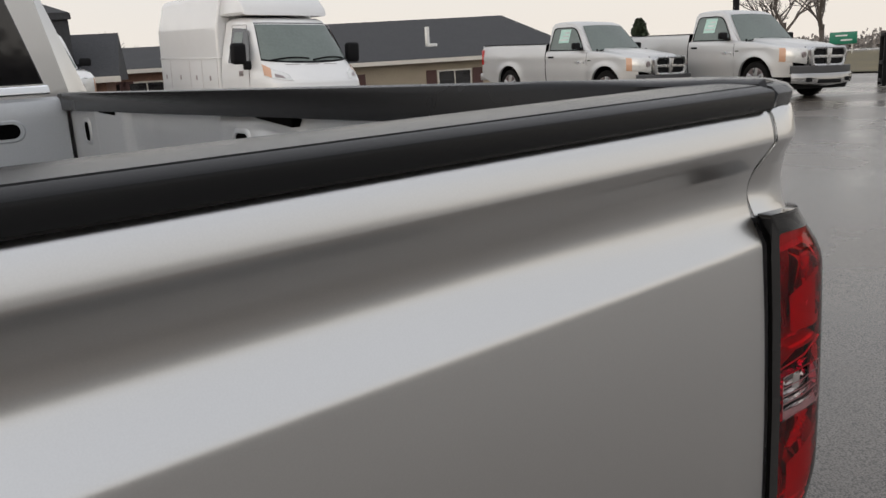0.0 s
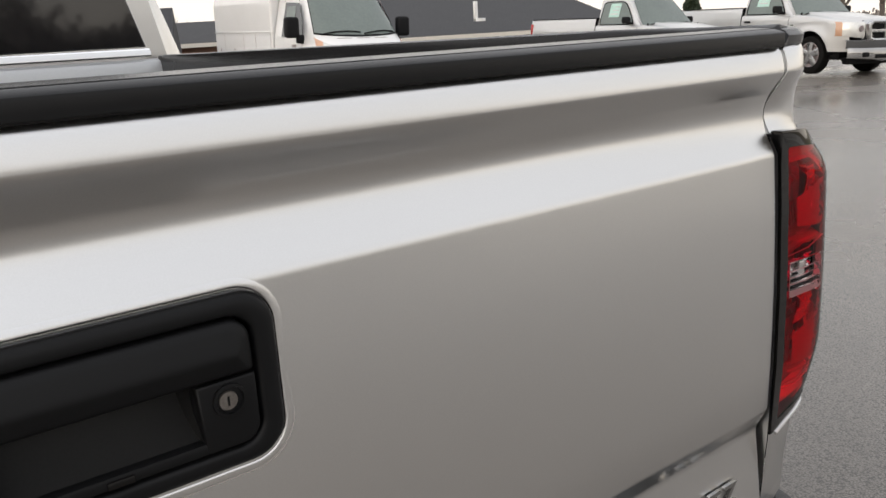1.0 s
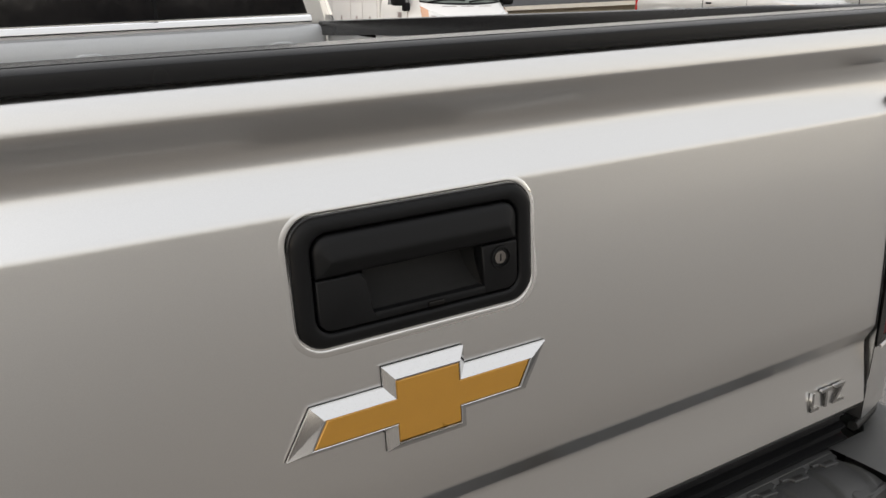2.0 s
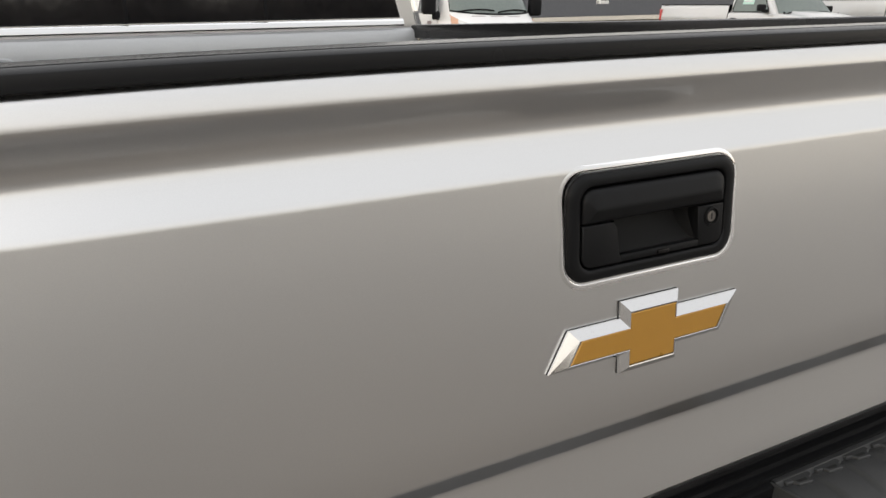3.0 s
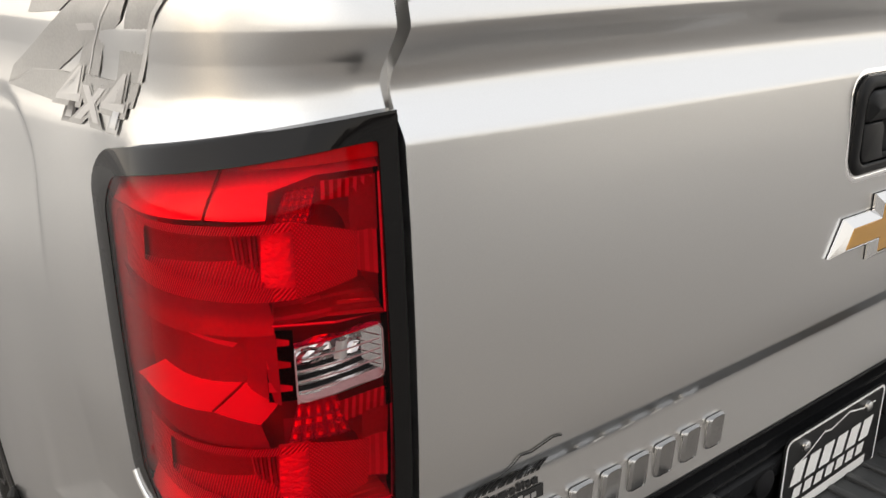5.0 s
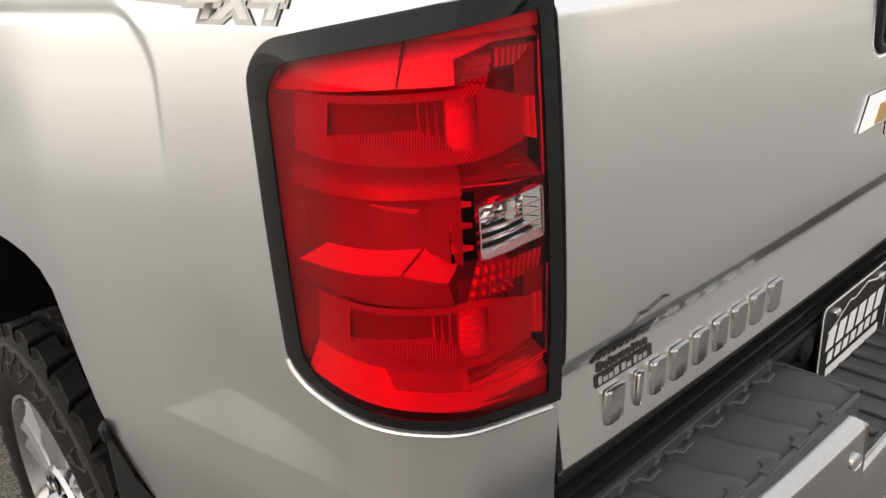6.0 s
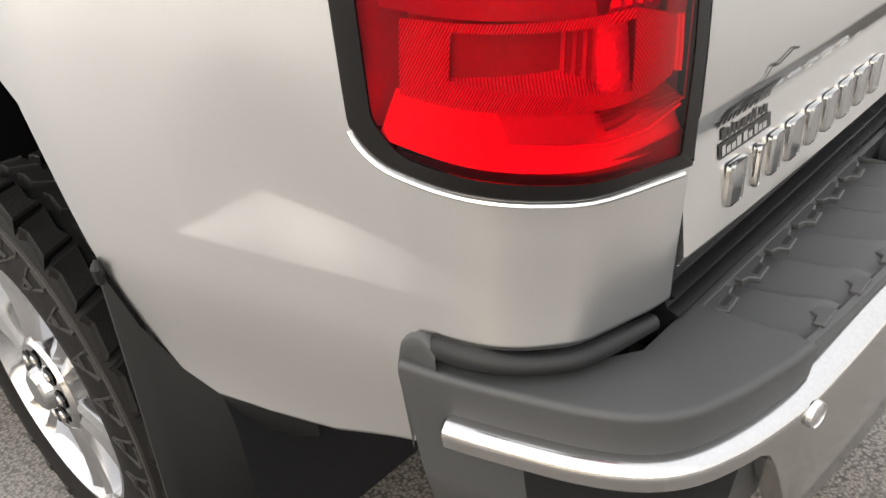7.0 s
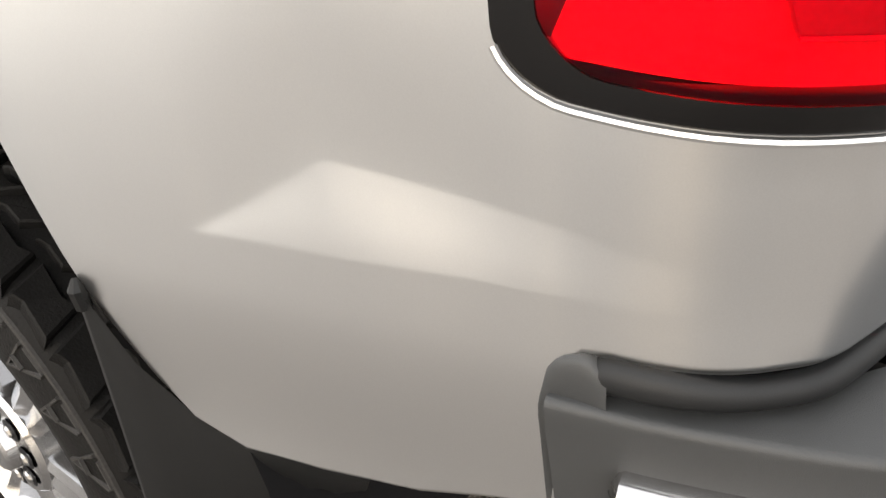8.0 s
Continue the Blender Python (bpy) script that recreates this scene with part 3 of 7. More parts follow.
part("grip", grip(), BEZEL, tailgate, "black plastic pull grip with a level crease", True, 60)
low_r = 0.014
cheek = [(gx0, HZ + 0.0045), (HX - 0.066, HZ + 0.0045), (HX - 0.060, HZ - 0.004), (HX - 0.056, HZ - ih / 2 + 0.012), (HX - 0.050, HZ - ih / 2)] + [(gx0 + low_r + low_r * math.cos(radians(270 - 15 * k)), HZ - ih / 2 + low_r + low_r * math.sin(radians(270 - 15 * k))) for k in range(7)]
part("cheek_plate", prism(cheek, Y0 - 0.0068, Y0 + 0.012, "y", 0.002, 2), BEZEL, tailgate, "", True, 50)
lockp = [(HX + 0.068, HZ + 0.0045), (gx1, HZ + 0.0045)] + [(gx1 - low_r + low_r * math.cos(radians(-15 * k)), HZ - ih / 2 + low_r + low_r * math.sin(radians(-15 * k))) for k in range(7)] + [(HX + 0.070, HZ - ih / 2)]
part("lock_plate", prism(lockp, Y0 - 0.0068, Y0 + 0.012, "y", 0.002, 2), BEZEL, tailgate, "", True, 50)
part("lower_sill", box(HX - 0.056, HX + 0.072, Y0 - 0.0066, Y0 + 0.012, HZ - ih / 2, HZ - ih / 2 + 0.009, 0.0022), BEZEL, tailgate)
LX, LZ = HX + 0.090, HZ - 0.010
part("lock_ring", lathe([(Y0 - 0.006, 0.0125), (Y0 - 0.0088, 0.0120), (Y0 - 0.0092, 0.0100), (Y0 - 0.0060, 0.0092), (Y0 - 0.0055, 0.0001)], 24, "y", (LX, 0, LZ)), BEZEL, tailgate)
part("lock_cylinder", lathe([(Y0 - 0.0060, 0.0072), (Y0 - 0.0085, 0.0066), (Y0 - 0.0088, 0.0001)], 24, "y", (LX - 0.0012, 0, LZ)), WORNLOCK, tailgate, "worn grey key lock")
part("key_slot", box(LX - 0.0020, LX - 0.0006, Y0 - 0.0093, Y0 - 0.0085, LZ - 0.0035, LZ + 0.0035), DARK, tailgate)
part("camera_slot", box(HX + 0.003, HX + 0.021, Y0 - 0.0088, Y0 - 0.004, HZ - ih / 2 + 0.001, HZ - ih / 2 + 0.0065, 0.0015), GLOSS, tailgate, "small glossy reversing camera")

# ---- cross-shaped badge: bevelled chrome border round a gold inlay
EX, EZ = 0.001, 1.158
badge = [(-0.150, -0.022), (-0.122, 0.026), (-0.0455, 0.026), (-0.0455, 0.047), (0.0475, 0.047), (0.0475, 0.026), (0.152, 0.026), (0.124, -0.024), (0.0475, -0.024), (0.0475, -0.045), (-0.0455, -0.045), (-0.0455, -0.022)]
inlay = [(-0.128, -0.014), (-0.112, 0.0145), (-0.036, 0.0145), (-0.036, 0.0355), (0.038, 0.0355), (0.038, 0.0145), (0.128, 0.0145), (0.113, -0.0155), (0.038, -0.0155), (0.038, -0.0355), (-0.036, -0.0355), (-0.036, -0.014)]
yb = -gate_off(EZ)
rows = [[(EX + x, yb + 0.001, EZ + z) for x, z in badge], [(EX + x, yb - 0.004, EZ + z) for x, z in badge], [(EX + x, yb - 0.0125, EZ + z) for x, z in inlay], [(EX + x * 0.980, yb - 0.0120, EZ + z * 0.955) for x, z in inlay], [(EX + x * 0.978, yb - 0.007, EZ + z * 0.950) for x, z in inlay]]
part("badge_border", grid(rows, True), CHROME, tailgate, "bevelled chrome badge border", False)
bm = prism([(EX + x * 0.969, EZ + z * 0.925) for x, z in inlay], yb - 0.0123, yb - 0.003, "y", 0.0008, 1)
part("badge_gasket", prism([(EX + x * 1.002, EZ + z * 1.006) for x, z in badge], yb - 0.0012, yb + 0.001, "y"), DARK, tailgate)
part("badge_inlay", bm, GOLD, tailgate, "gold badge inlay", True, 30)

# ---- raised chrome blocks in a row, and the trim lettering
yl = -0.0088


def raised_block(cx, cz, w, h, slant):
    """A bevelled block with a shallow level groove, leaning a little."""
    yc = yl + crown(cx)
    ring = lambda k, y, dz=0.0, hh=h: [(cx + x * k + slant * (z + dz), yc + y, cz + dz + z) for x, z in rounded(w, hh, min(0.004, w * 0.3), 3)]
    lower = merge(grid([ring(1.0, 0.001), ring(1.0, -0.0030), ring(0.78, -0.0056), ring(0.66, -0.0056), ring(0.60, -0.0050)], True))
    k = len(lower[0])
    n = k // 5
    return lower[0], lower[1] + [tuple(range(k - n, k))]


spots = [-0.684, -0.642, -0.605, -0.561, -0.515, -0.470, -0.424, -0.377, -0.329]
widths = [0.033, 0.011, 0.027, 0.034, 0.030, 0.032, 0.034, 0.033, 0.033]
for cx, w in zip(spots, widths):
    part("chrome_block", raised_block(cx - 0.016, 0.9545, w, 0.040, 0.10), LETTER, tailgate, "raised chrome block", True, 30)
wt_m = Matrix.Translation((0.688, yl - 0.003 + crown(0.688), 0.949)) @ Euler((radians(90), 0, 0)).to_matrix().to_4x4()
writing("LTZ", 0.042, 0.0022, LETTER, "trim_letters", tailgate, wt_m, "raised chrome trim letters", 0.0006, 1.18)

# ---- dealer decal: a dark peak line over bars
def decal_quads(name, shapes, mat, lift, parent=tailgate, label=""):
    """Film shapes on the gate's skin: each a four-cornered (x, z) outline, fine enough to follow the skin."""
    out = []
    for a, b, c, d in shapes:
        rows = []
        for j in range(9):
            f = j / 8
            l, r = (a[0] + (d[0] - a[0]) * f, a[1] + (d[1] - a[1]) * f), (b[0] + (c[0] - b[0]) * f, b[1] + (c[1] - b[1]) * f)
            pts = [(l[0] + (r[0] - l[0]) * k / 4, l[1] + (r[1] - l[1]) * k / 4) for k in range(5)]
            rows.append([(x, -gate_off(z) + crown(x, z) - lift, z) for x, z in pts])
        out.append(grid(rows))
    return part(name, merge(*out), mat, parent, label)


def leaning(x0, x1, z0, z1, lean):
    return ((x0, z0), (x1, z0), (x1 + lean * (z1 - z0), z1), (x0 + lean * (z1 - z0), z1))


peak = [(-0.733, 1.014), (-0.711, 1.031), (-0.695, 1.033), (-0.671, 1.051), (-0.657, 1.0495), (-0.629, 1.056), (-0.617, 1.054)]
decal_quads("decal_peak", [((xa, za), (xb, zb), (xb, zb + 0.0020), (xa, za + 0.0020)) for (xa, za), (xb, zb) in zip(peak, peak[1:])], BLACKF, 0.0012, label="thin black peak line decal")
# upper row: leaning bars of uneven width; second row: low thin bars; foot: a black strip with pale bars
at = -0.7330
for w in (0.0165, 0.0135, 0.0205, 0.0205, 0.0065, 0.0125):
    decal_quads("decal_bar", [leaning(at, at + w * 0.42, 1.0125, 1.030, 0.30), leaning(at + w * 0.58, at + w, 1.0125, 1.030, 0.30)], BLACKF, 0.0010)
    at += w + 0.0022
at = -0.7230
for w, h in ((0.0095, 0.0105), (0.0075, 0.0075), (0.0055, 0.0098), (0.0075, 0.0075), (0.012, 0.0075), (0.0075, 0.0075), (0.0055, 0.0098), (0.003, 0.0098), (0.007, 0.0075), (0.0075, 0.0075)):
    decal_quads("decal_bar", [leaning(at, at + w, 0.9985, 0.9985 + h, 0.06)], BLACKF, 0.0010)
    at += w + 0.0018
decal_quads("decal_strip", [leaning(-0.7280, -0.6280, 0.9825, 0.9965, 0.06)], BLACKF, 0.0010, label="black strip with pale bars")
at = -0.7230
for w, h in ((0.006, 0.0088), (0.0072, 0.006), (0.0072, 0.006), (0.0078, 0.0088), (0.0, 0.0), (0.0078, 0.0088), (0.0072, 0.006), (0.0, 0.0), (0.006, 0.0088), (0.0072, 0.006), (0.0066, 0.006)):
    if w:
        decal_quads("decal_bar", [leaning(at, at + w, 0.9852, 0.9852 + h, 0.06)], DECAL, 0.0016)
    at += w + 0.0022

# Pale dashes along the lower step: reflections put into the colour.
for x, w in ((-0.556, 0.016), (-0.516, 0.026), (-0.464, 0.020), (-0.422, 0.017)):
    decal_quads("dried_mark", [((x, 1.0152), (x + w, 1.0165), (x + w + 0.001, 1.0185), (x + 0.001, 1.0172))], MARKS, 0.0009)

# ---- body sides
plan_pts = [(0.7935, 0.0105), (0.832, 0.0125), (0.868, 0.0215), (0.902, 0.0425), (0.928, 0.075), (0.944, 0.116), (0.955, 0.168), (0.963, 0.225), (0.980, 0.31), (0.999, 0.42), (1.022, 0.54), (1.035, 0.64), (1.039, 0.78), (1.038, 1.05), (1.030, 1.5), (1.015, 2.07)]
plan = np.array(smooth_line(plan_pts, 10))
plan_u = np.r_[0, np.cumsum(np.hypot(*np.diff(plan, axis=0).T))]


def on_plan(u):
    """Point and outward normal of the rear corner's plan curve, for the positive side."""
    p = np.array([np.interp(u, plan_u, plan[:, k]) for k in (0, 1)])
    q = np.array([np.interp(u + 0.006, plan_u, plan[:, k]) for k in (0, 1)]) - np.array([np.interp(u - 0.006, plan_u, plan[:, k]) for k in (0, 1)])
    q /= np.hypot(*q)
    return p, np.array([q[1], -q[0]])


def u_of_y(y):
    return float(np.interp(y, plan[:, 1], plan_u))


# Rear lower edge and squared wheel arch: height of the panel's edge by distance from the gate
EDGE_Y = [-1, 0.135, 0.153, 0.164, 0.171, 0.175, 0.30, 0.40, 0.48, 0.535, 0.565, 0.588, 0.610, 0.636, 0.655, 0.670, 0.70, 0.75, 0.82, 1.20, 1.27, 1.31, 1.335, 1.355, 1.38, 1.41, 1.49, 1.57, 3]
EDGE_Z = [0.870, 0.870, 0.866, 0.853, 0.830, 0.712, 0.675, 0.660, 0.655, 0.675, 0.715, 0.766, 0.822, 0.892, 0.954, 1.005, 1.030, 1.042, 1.045, 1.040, 1.035, 1.018, 0.985, 0.935, 0.870, 0.80, 0.68, 0.56, 0.56]


def corner_out(u):
    return ss(0.018, 0.118, u) * (1 - ss(0.135, 0.26, u))


def corner_tuck(u):
    return ss(0.0, 0.085, u) * (1 - ss(0.115, 0.23, u))


def bulge(u, z):
    """How far the corner stands out: most at the lamp, less above it, and drawn in again below."""
    return 0.027 * corner_out(u) * (1 - ss(1.328, 1.394, z)) * (0.70 + 0.30 * ss(0.90, 1.06, z)) - 0.017 * corner_tuck(u) * (1 - ss(0.985, 1.12, z))


def ledge_high(y):
    return float(np.interp(y, [-0.1, 0.08, 0.155, 0.322, 0.452, 0.6], [0.936, 0.937, 0.949, 0.972, 0.9025, 0.9025]))


def ledge_low(y):
    return float(np.interp(y, [-0.1, 0.08, 0.18, 0.452, 0.6], [0.914, 0.913, 0.907, 0.9025, 0.9025]))


def ledge_width(y):
    return max(0.0, ledge_high(y) - ledge_low(y))


def corner_fade(u, z):
    """How the gate's relief dies away round the corner: quickly above the lamp, slowly beside and below it."""
    return 1 - 0.80 * (ss(0.010, 0.110, u) * ss(1.34, 1.40, z) + ss(0.02, 0.17, u) * (1 - ss(1.34, 1.40, z)))


def panel_off(z):
    """The gate's main panel, without its lower step, as it meets the lamp and the corner."""
    return float(np.interp(z, [0.80, 0.90, 1.0, 1.10, 1.20, 1.30, 1.368], [0.004, 0.008, 0.0155, 0.0192, 0.0188, 0.0156, 0.0117]))


def side_off(y, z, u):
    """Outward relief of the body side: the gate's lip carried round the corner, the arch bulge and the low ledge."""
    fade = corner_fade(u, z)
    o = (gate_off(z) if z > 1.368 else panel_off(z)) * fade
    o = o if o > 0 else o * (1 - 0.40 * ss(0.0, 0.04, u))
    o -= 0.004 * corner_out(u) * ss(1.37, 1.41, z)
    # turn in towards the rail
    o -= 0.018 * ss(1.18, 1.56, z) * ss(0.10, 0.35, u)
    # the lower body stands out further at the corner than the shoulder above the lamp
    o += bulge(u, z)
    # squared bulge over the wheel, rounded at its upper rear corner
    r = 0.075
    dy, dz = y - 0.345, 1.386 - z
    if dy < r and dz < r:
        d = r - math.hypot(max(0.0, r - dy), max(0.0, r - dz))
    else:
        d = min(dy, dz)
    o -= 0.0042 * ss(-0.005, 0.008, d) * ss(1.17, 1.33, z)
    # low ledge: a plane facet that narrows to a tip ahead and dies out round the corner
    hi, lo = ledge_high(y), ledge_low(y)
    w = sum(ledge_width(y + d) for d in (-0.05, -0.025, 0.0, 0.025, 0.05)) / 5
    if hi - lo > 0.0005:
        t = min(1.0, max(0.0, (z - lo) / (hi - lo)))
        t = 0.75 * t + 0.25 * ss(0, 1, t)
    else:
        t = 1.0 if z > hi else 0.0
    o -= 0.15 * w * t * (1 - ss(hi, hi + 0.15, z)) * ss(0.06, 0.27, y) * ss(0.456, 0.425, y)
    # lower tuck
    o -= 0.022 * (1 - ss(0.66, 0.86, z))
    return o


LAMP_U = u_of_y(0.194)
LZ0, LZ1 = 1.005, 1.3935


def lamp_drop(u):
    """The lamp's lower edge climbs a little round the corner."""
    return 0.026 * min(1.0, max(0.0, u / LAMP_U))


def top_fall(u):
    """The lamp's upper edge falls evenly round the corner."""
    return 0.038 * max(0.0, u / LAMP_U) ** 1.35


def side_droop(s, y, z):
    """The driver's rear corner follows the gate's falling edge."""
    return 0.009 * (s < 0) * (1 - ss(0.12, 0.60, y)) * ss(1.395, 1.45, z)


def make_side(s):
    us = sorted({*np.round(np.linspace(0, 0.30, 31), 4), *np.round(np.linspace(0.10, 0.62, 87), 4), *np.round(np.linspace(0.62, 1.05, 34), 4), *np.round(np.linspace(1.05, plan_u[-1], 30), 4), round(LAMP_U - 0.014, 4), *(round(u_of_y(y), 4) for y in EDGE_Y[1:-1])})
    zs = sorted({*np.round(np.linspace(0.55, 1.36, 110), 4), *np.round(np.linspace(0.885, 1.0, 47), 4), *(round(p[0], 4) for p in GATE if p[0] > 1.36), round(LZ0 + 0.036, 4), round(LZ1 - 0.012, 4)})
    rows = []
    for u in us:
        (px, py), (nx, ny) = on_plan(u)
        low = float(np.interp(py, EDGE_Y, EDGE_Z))
        row = []
        for zz in [low, low + 0.0015, low + 0.0035, low + 0.006, low + 0.009] + [max(z, low + 0.010) for z in zs]:
            o = side_off(py, zz, u)
            # rolled inward edge at the arch and lower rim
            o -= 0.006 * (1 - ss(0, 0.008, zz - low))
            row.append((s * (px + nx * o), py + ny * o, zz - side_droop(s, py, zz)))
        rows.append(row)
    vs, fs = grid(rows)
    n = len(zs) + 5
    keep = []
    for f in fs:
        i = f[0] // n
        if abs(vs[f[0]][2] - vs[f[1]][2]) + abs(vs[f[1]][2] - vs[f[2]][2]) + abs(vs[f[2]][2] - vs[f[3]][2]) < 1e-7:
            continue
        u = (us[i] + us[i + 1]) / 2
        z = sum(vs[k][2] for k in f) / 4
        if u < LAMP_U - 0.014 and LZ0 + 0.036 < z < LZ1 - 0.012 - top_fall(u):
            continue
        keep.append(f if s < 0 else f[::-1])
    # jamb facing the gate, inner wall, and the arch's return
    jamb = grid([[(s * 0.7935, 0.0115 - side_off(0.0105, z, 0.0), z), (s * 0.7935, 0.07, z)] for z in [v for v in zs if v >= 0.87]])
    inner = grid([[(s * 0.815, y, z) for y in (0.07, 0.5, 1.0, 1.5, 2.05)] for z in (0.93, 1.2, 1.49)])
    lip_top = grid([[(s * (on_plan(u)[0][0] + on_plan(u)[1][0] * side_off(on_plan(u)[0][1], 1.492, u)), on_plan(u)[0][1] + on_plan(u)[1][1] * side_off(on_plan(u)[0][1], 1.492, u), 1.492 - side_droop(s, on_plan(u)[0][1], 1.492)) for u in us],
                    [(s * 0.775, max(0.0, on_plan(u)[0][1]), 1.492 - side_droop(s, max(0.0, on_plan(u)[0][1]), 1.492)) for u in us]])
    return merge((vs, keep), jamb, inner, lip_top)


sides = {}
for s in (-1, 1):
    sides[s] = part("bed_side", make_side(s), SILVER, truck, "silver painted bed side with a squared wheel bulge", True, 40)
    # dark rail cap along the top of the bed side
    us = list(np.linspace(0.012, plan_u[-1], 60))
    prof = [(0.010, 1.490), (0.012, 1.497), (0.006, 1.503), (-0.004, 1.5062)]
    rows = []
    for u in us:
        (px, py), (nx, ny) = on_plan(u)
        base = side_off(py, 1.490, u) - 0.004
        row = [(s * (px + nx * (base + o - 0.004)), py + ny * (base + o - 0.004), z) for o, z in prof]
        yy = max(py, 0.0)
        inx = 0.765 if yy > 0.075 else 0.797
        row += [(s * (inx + 0.012), yy + 0.004, 1.5180), (s * (inx + 0.003), yy + 0.004, 1.5155), (s * inx, yy + 0.004, 1.506), (s * inx, yy + 0.004, 1.470), (s * (inx + 0.008), yy + 0.004, 1.468)]
        drop = 0.004 * ss(0.25, 0.0, yy)
        rise = 0.008 * ss(0.40, 0.05, yy)
        row = [(x, y, z + rise * (1.495 < z < 1.507) - (drop if z > 1.495 else 0.0) - side_droop(s, y, 1.49)) for x, y, z in row]
        rows.append(row)
    part("rail_cap", grid(rows), CAP, sides[s], "black grained plastic rail cap", True, 50)
    end = [rows[0], [(s * 0.7935, -0.002, 1.49 - side_droop(s, 0.0, 1.49))] * len(rows[0])]
    part("cap_end", grid(end), CAP, sides[s])

# wheel-housing shade liners, above and ahead of each rear wheel
for s in (-1, 1):
    liner = []
    for k in range(17):
        a = math.pi * (-0.08 + 1.16 * k / 16)
        y, z = 1.03 + 0.55 * math.cos(a), 0.47 + 0.60 * math.sin(a)
        liner.append([(s * 0.975, y, z), (s * 0.62, y, z)])
    back = [[(s * 0.62, 1.03 + 0.55 * math.cos(math.pi * k / 16), 0.30 + 0.8 * math.sin(math.pi * k / 16)) for k in range(17)], [(s * 0.62, 1.03, 0.25)] * 17]
    part("wheel_liner", merge(grid(liner), grid(back)), DARK, truck, "black wheel-housing liner")

# ---- side graphic on the driver's rear quarter
def side_patch(poly, mat, name, lift=0.0009, s=-1):
    """A flat film shape laid on the body side; the polygon is in (y, z)."""
    bm = bmesh.new()
    vsb = [bm.verts.new((0, y, z)) for y, z in poly]
    bm.faces.new(vsb)
    bmesh.ops.triangulate(bm, faces=bm.faces[:])
    bmesh.ops.subdivide_edges(bm, edges=bm.edges[:], cuts=5, use_grid_fill=True)
    for v in bm.verts:
        y, z = v.co.y, v.co.z
        u = u_of_y(y)
        (px, py), (nx, ny) = on_plan(u)
        o = side_off(py, z, u) + lift
        v.co = Vector((s * (px + nx * o), py + ny * o, z))
    return part(name, bm, mat, sides[s])


for poly in ([(0.394, 1.393), (0.378, 1.411), (0.196, 1.486), (0.154, 1.486), (0.225, 1.435), (0.277, 1.4132), (0.330, 1.4105)],
             [(0.244, 1.4125), (0.2245, 1.4358), (0.190, 1.462), (0.150, 1.486), (0.114, 1.486), (0.135, 1.458), (0.182, 1.434), (0.200, 1.4125)],
             [(0.161, 1.4125), (0.146, 1.437), (0.132, 1.452), (0.110, 1.486), (0.070, 1.486), (0.091, 1.464), (0.124, 1.4125)],
             [(0.393, 1.3925), (0.331, 1.4102), (0.277, 1.4128), (0.250, 1.4120), (0.124, 1.4120), (0.136, 1.393), (0.290, 1.3855)],
             [(0.317, 1.461), (0.2555, 1.4635), (0.225, 1.476), (0.300, 1.478)]):
    side_patch(poly, DECAL, "decal_shape")
for poly in ([(0.120, 1.4135), (0.126, 1.4135), (0.0935, 1.464), (0.0725, 1.486), (0.068, 1.486), (0.089, 1.464)], [(0.219, 1.4130), (0.222, 1.4130), (0.203, 1.436), (0.150, 1.474), (0.146, 1.474), (0.200, 1.436)], [(0.225, 1.448), (0.186, 1.450), (0.188, 1.4555), (0.228, 1.4535)]):
    side_patch(poly, DECALW, "decal_shape", 0.0013)


def side_text(body, y, z, size, mat, bold, lift, stretch=1.45, slant=0.55):
    """Flat decal letters laid on the curved body side."""
    ob = writing(body, size, 0.0, mat, "decal_letters", sides[-1], Matrix.Identity(4), "pale decal letters", bold)
    for v in ob.data.vertices:
        yy, zz = y - (stretch * v.co.x + slant * v.co.y), z + v.co.y
        u = u_of_y(yy)
        (px, py), (nx, ny) = on_plan(u)
        o = side_off(py, zz, u) + lift + v.co.z
        v.co = Vector((-(px + nx * o), py + ny * o, zz))
    return ob


side_text("4x4", 0.2140, 1.3925, 0.062, DECAL, 0.0042, 0.0016)
side_text("4x4", 0.2125, 1.3940, 0.062, DECALW, 0.0008, 0.0022)

# ---- tail lamps
def lamp_point(s, u, z, o):
    (px, py), (nx, ny) = on_plan(u)
    fade = corner_fade(u, z)
    base = 0.0015 + panel_off(z) * fade + (0.0055 + 0.004 * math.sin(math.pi * min(1, max(0, (z - LZ0) / (LZ1 - LZ0))))) * (1 - fade) + bulge(u, z)
    return (s * (px + nx * (base + o)), py + ny * (base + o), z)


def lamp_outline(inset, r_front, r_gate, n=7):
    """Outline in (u, z), gate side at u = 0, with a lower edge that climbs forward."""
    u0, u1 = inset * 0.9 - 0.0035, LAMP_U - inset
    z0, z1 = LZ0 + inset, LZ1 - inset
    pts = []
    for cu, cz, r, a0 in ((u1, z0, r_front, -90), (u1, z1, r_front, 0), (u0, z1, r_gate, 90), (u0, z0, r_gate, 180)):
        su = -1 if cu == u1 else 1
        sz = 1 if cz == z0 else -1
        for k in range(n + 1):
            a = radians(a0 + 90 * k / n)
            pts.append((cu + su * r + r * math.cos(a), cz + sz * r + r * math.sin(a)))
    dense = []
    for i, p in enumerate(pts):
        q = pts[(i + 1) % len(pts)]
        m = max(1, int(math.hypot(q[0] - p[0], q[1] - p[1]) / 0.012))
        dense += [(p[0] + (q[0] - p[0]) * k / m, p[1] + (q[1] - p[1]) * k / m) for k in range(m)]
    out = []
    for u, z in dense:
        low = 1 - ss(LZ0, LZ0 + 0.10, z)
        top = ss(LZ1 - 0.14, LZ1, z)
        out.append((u, z + lamp_drop(u) * low - top_fall(u) * top))
    return out


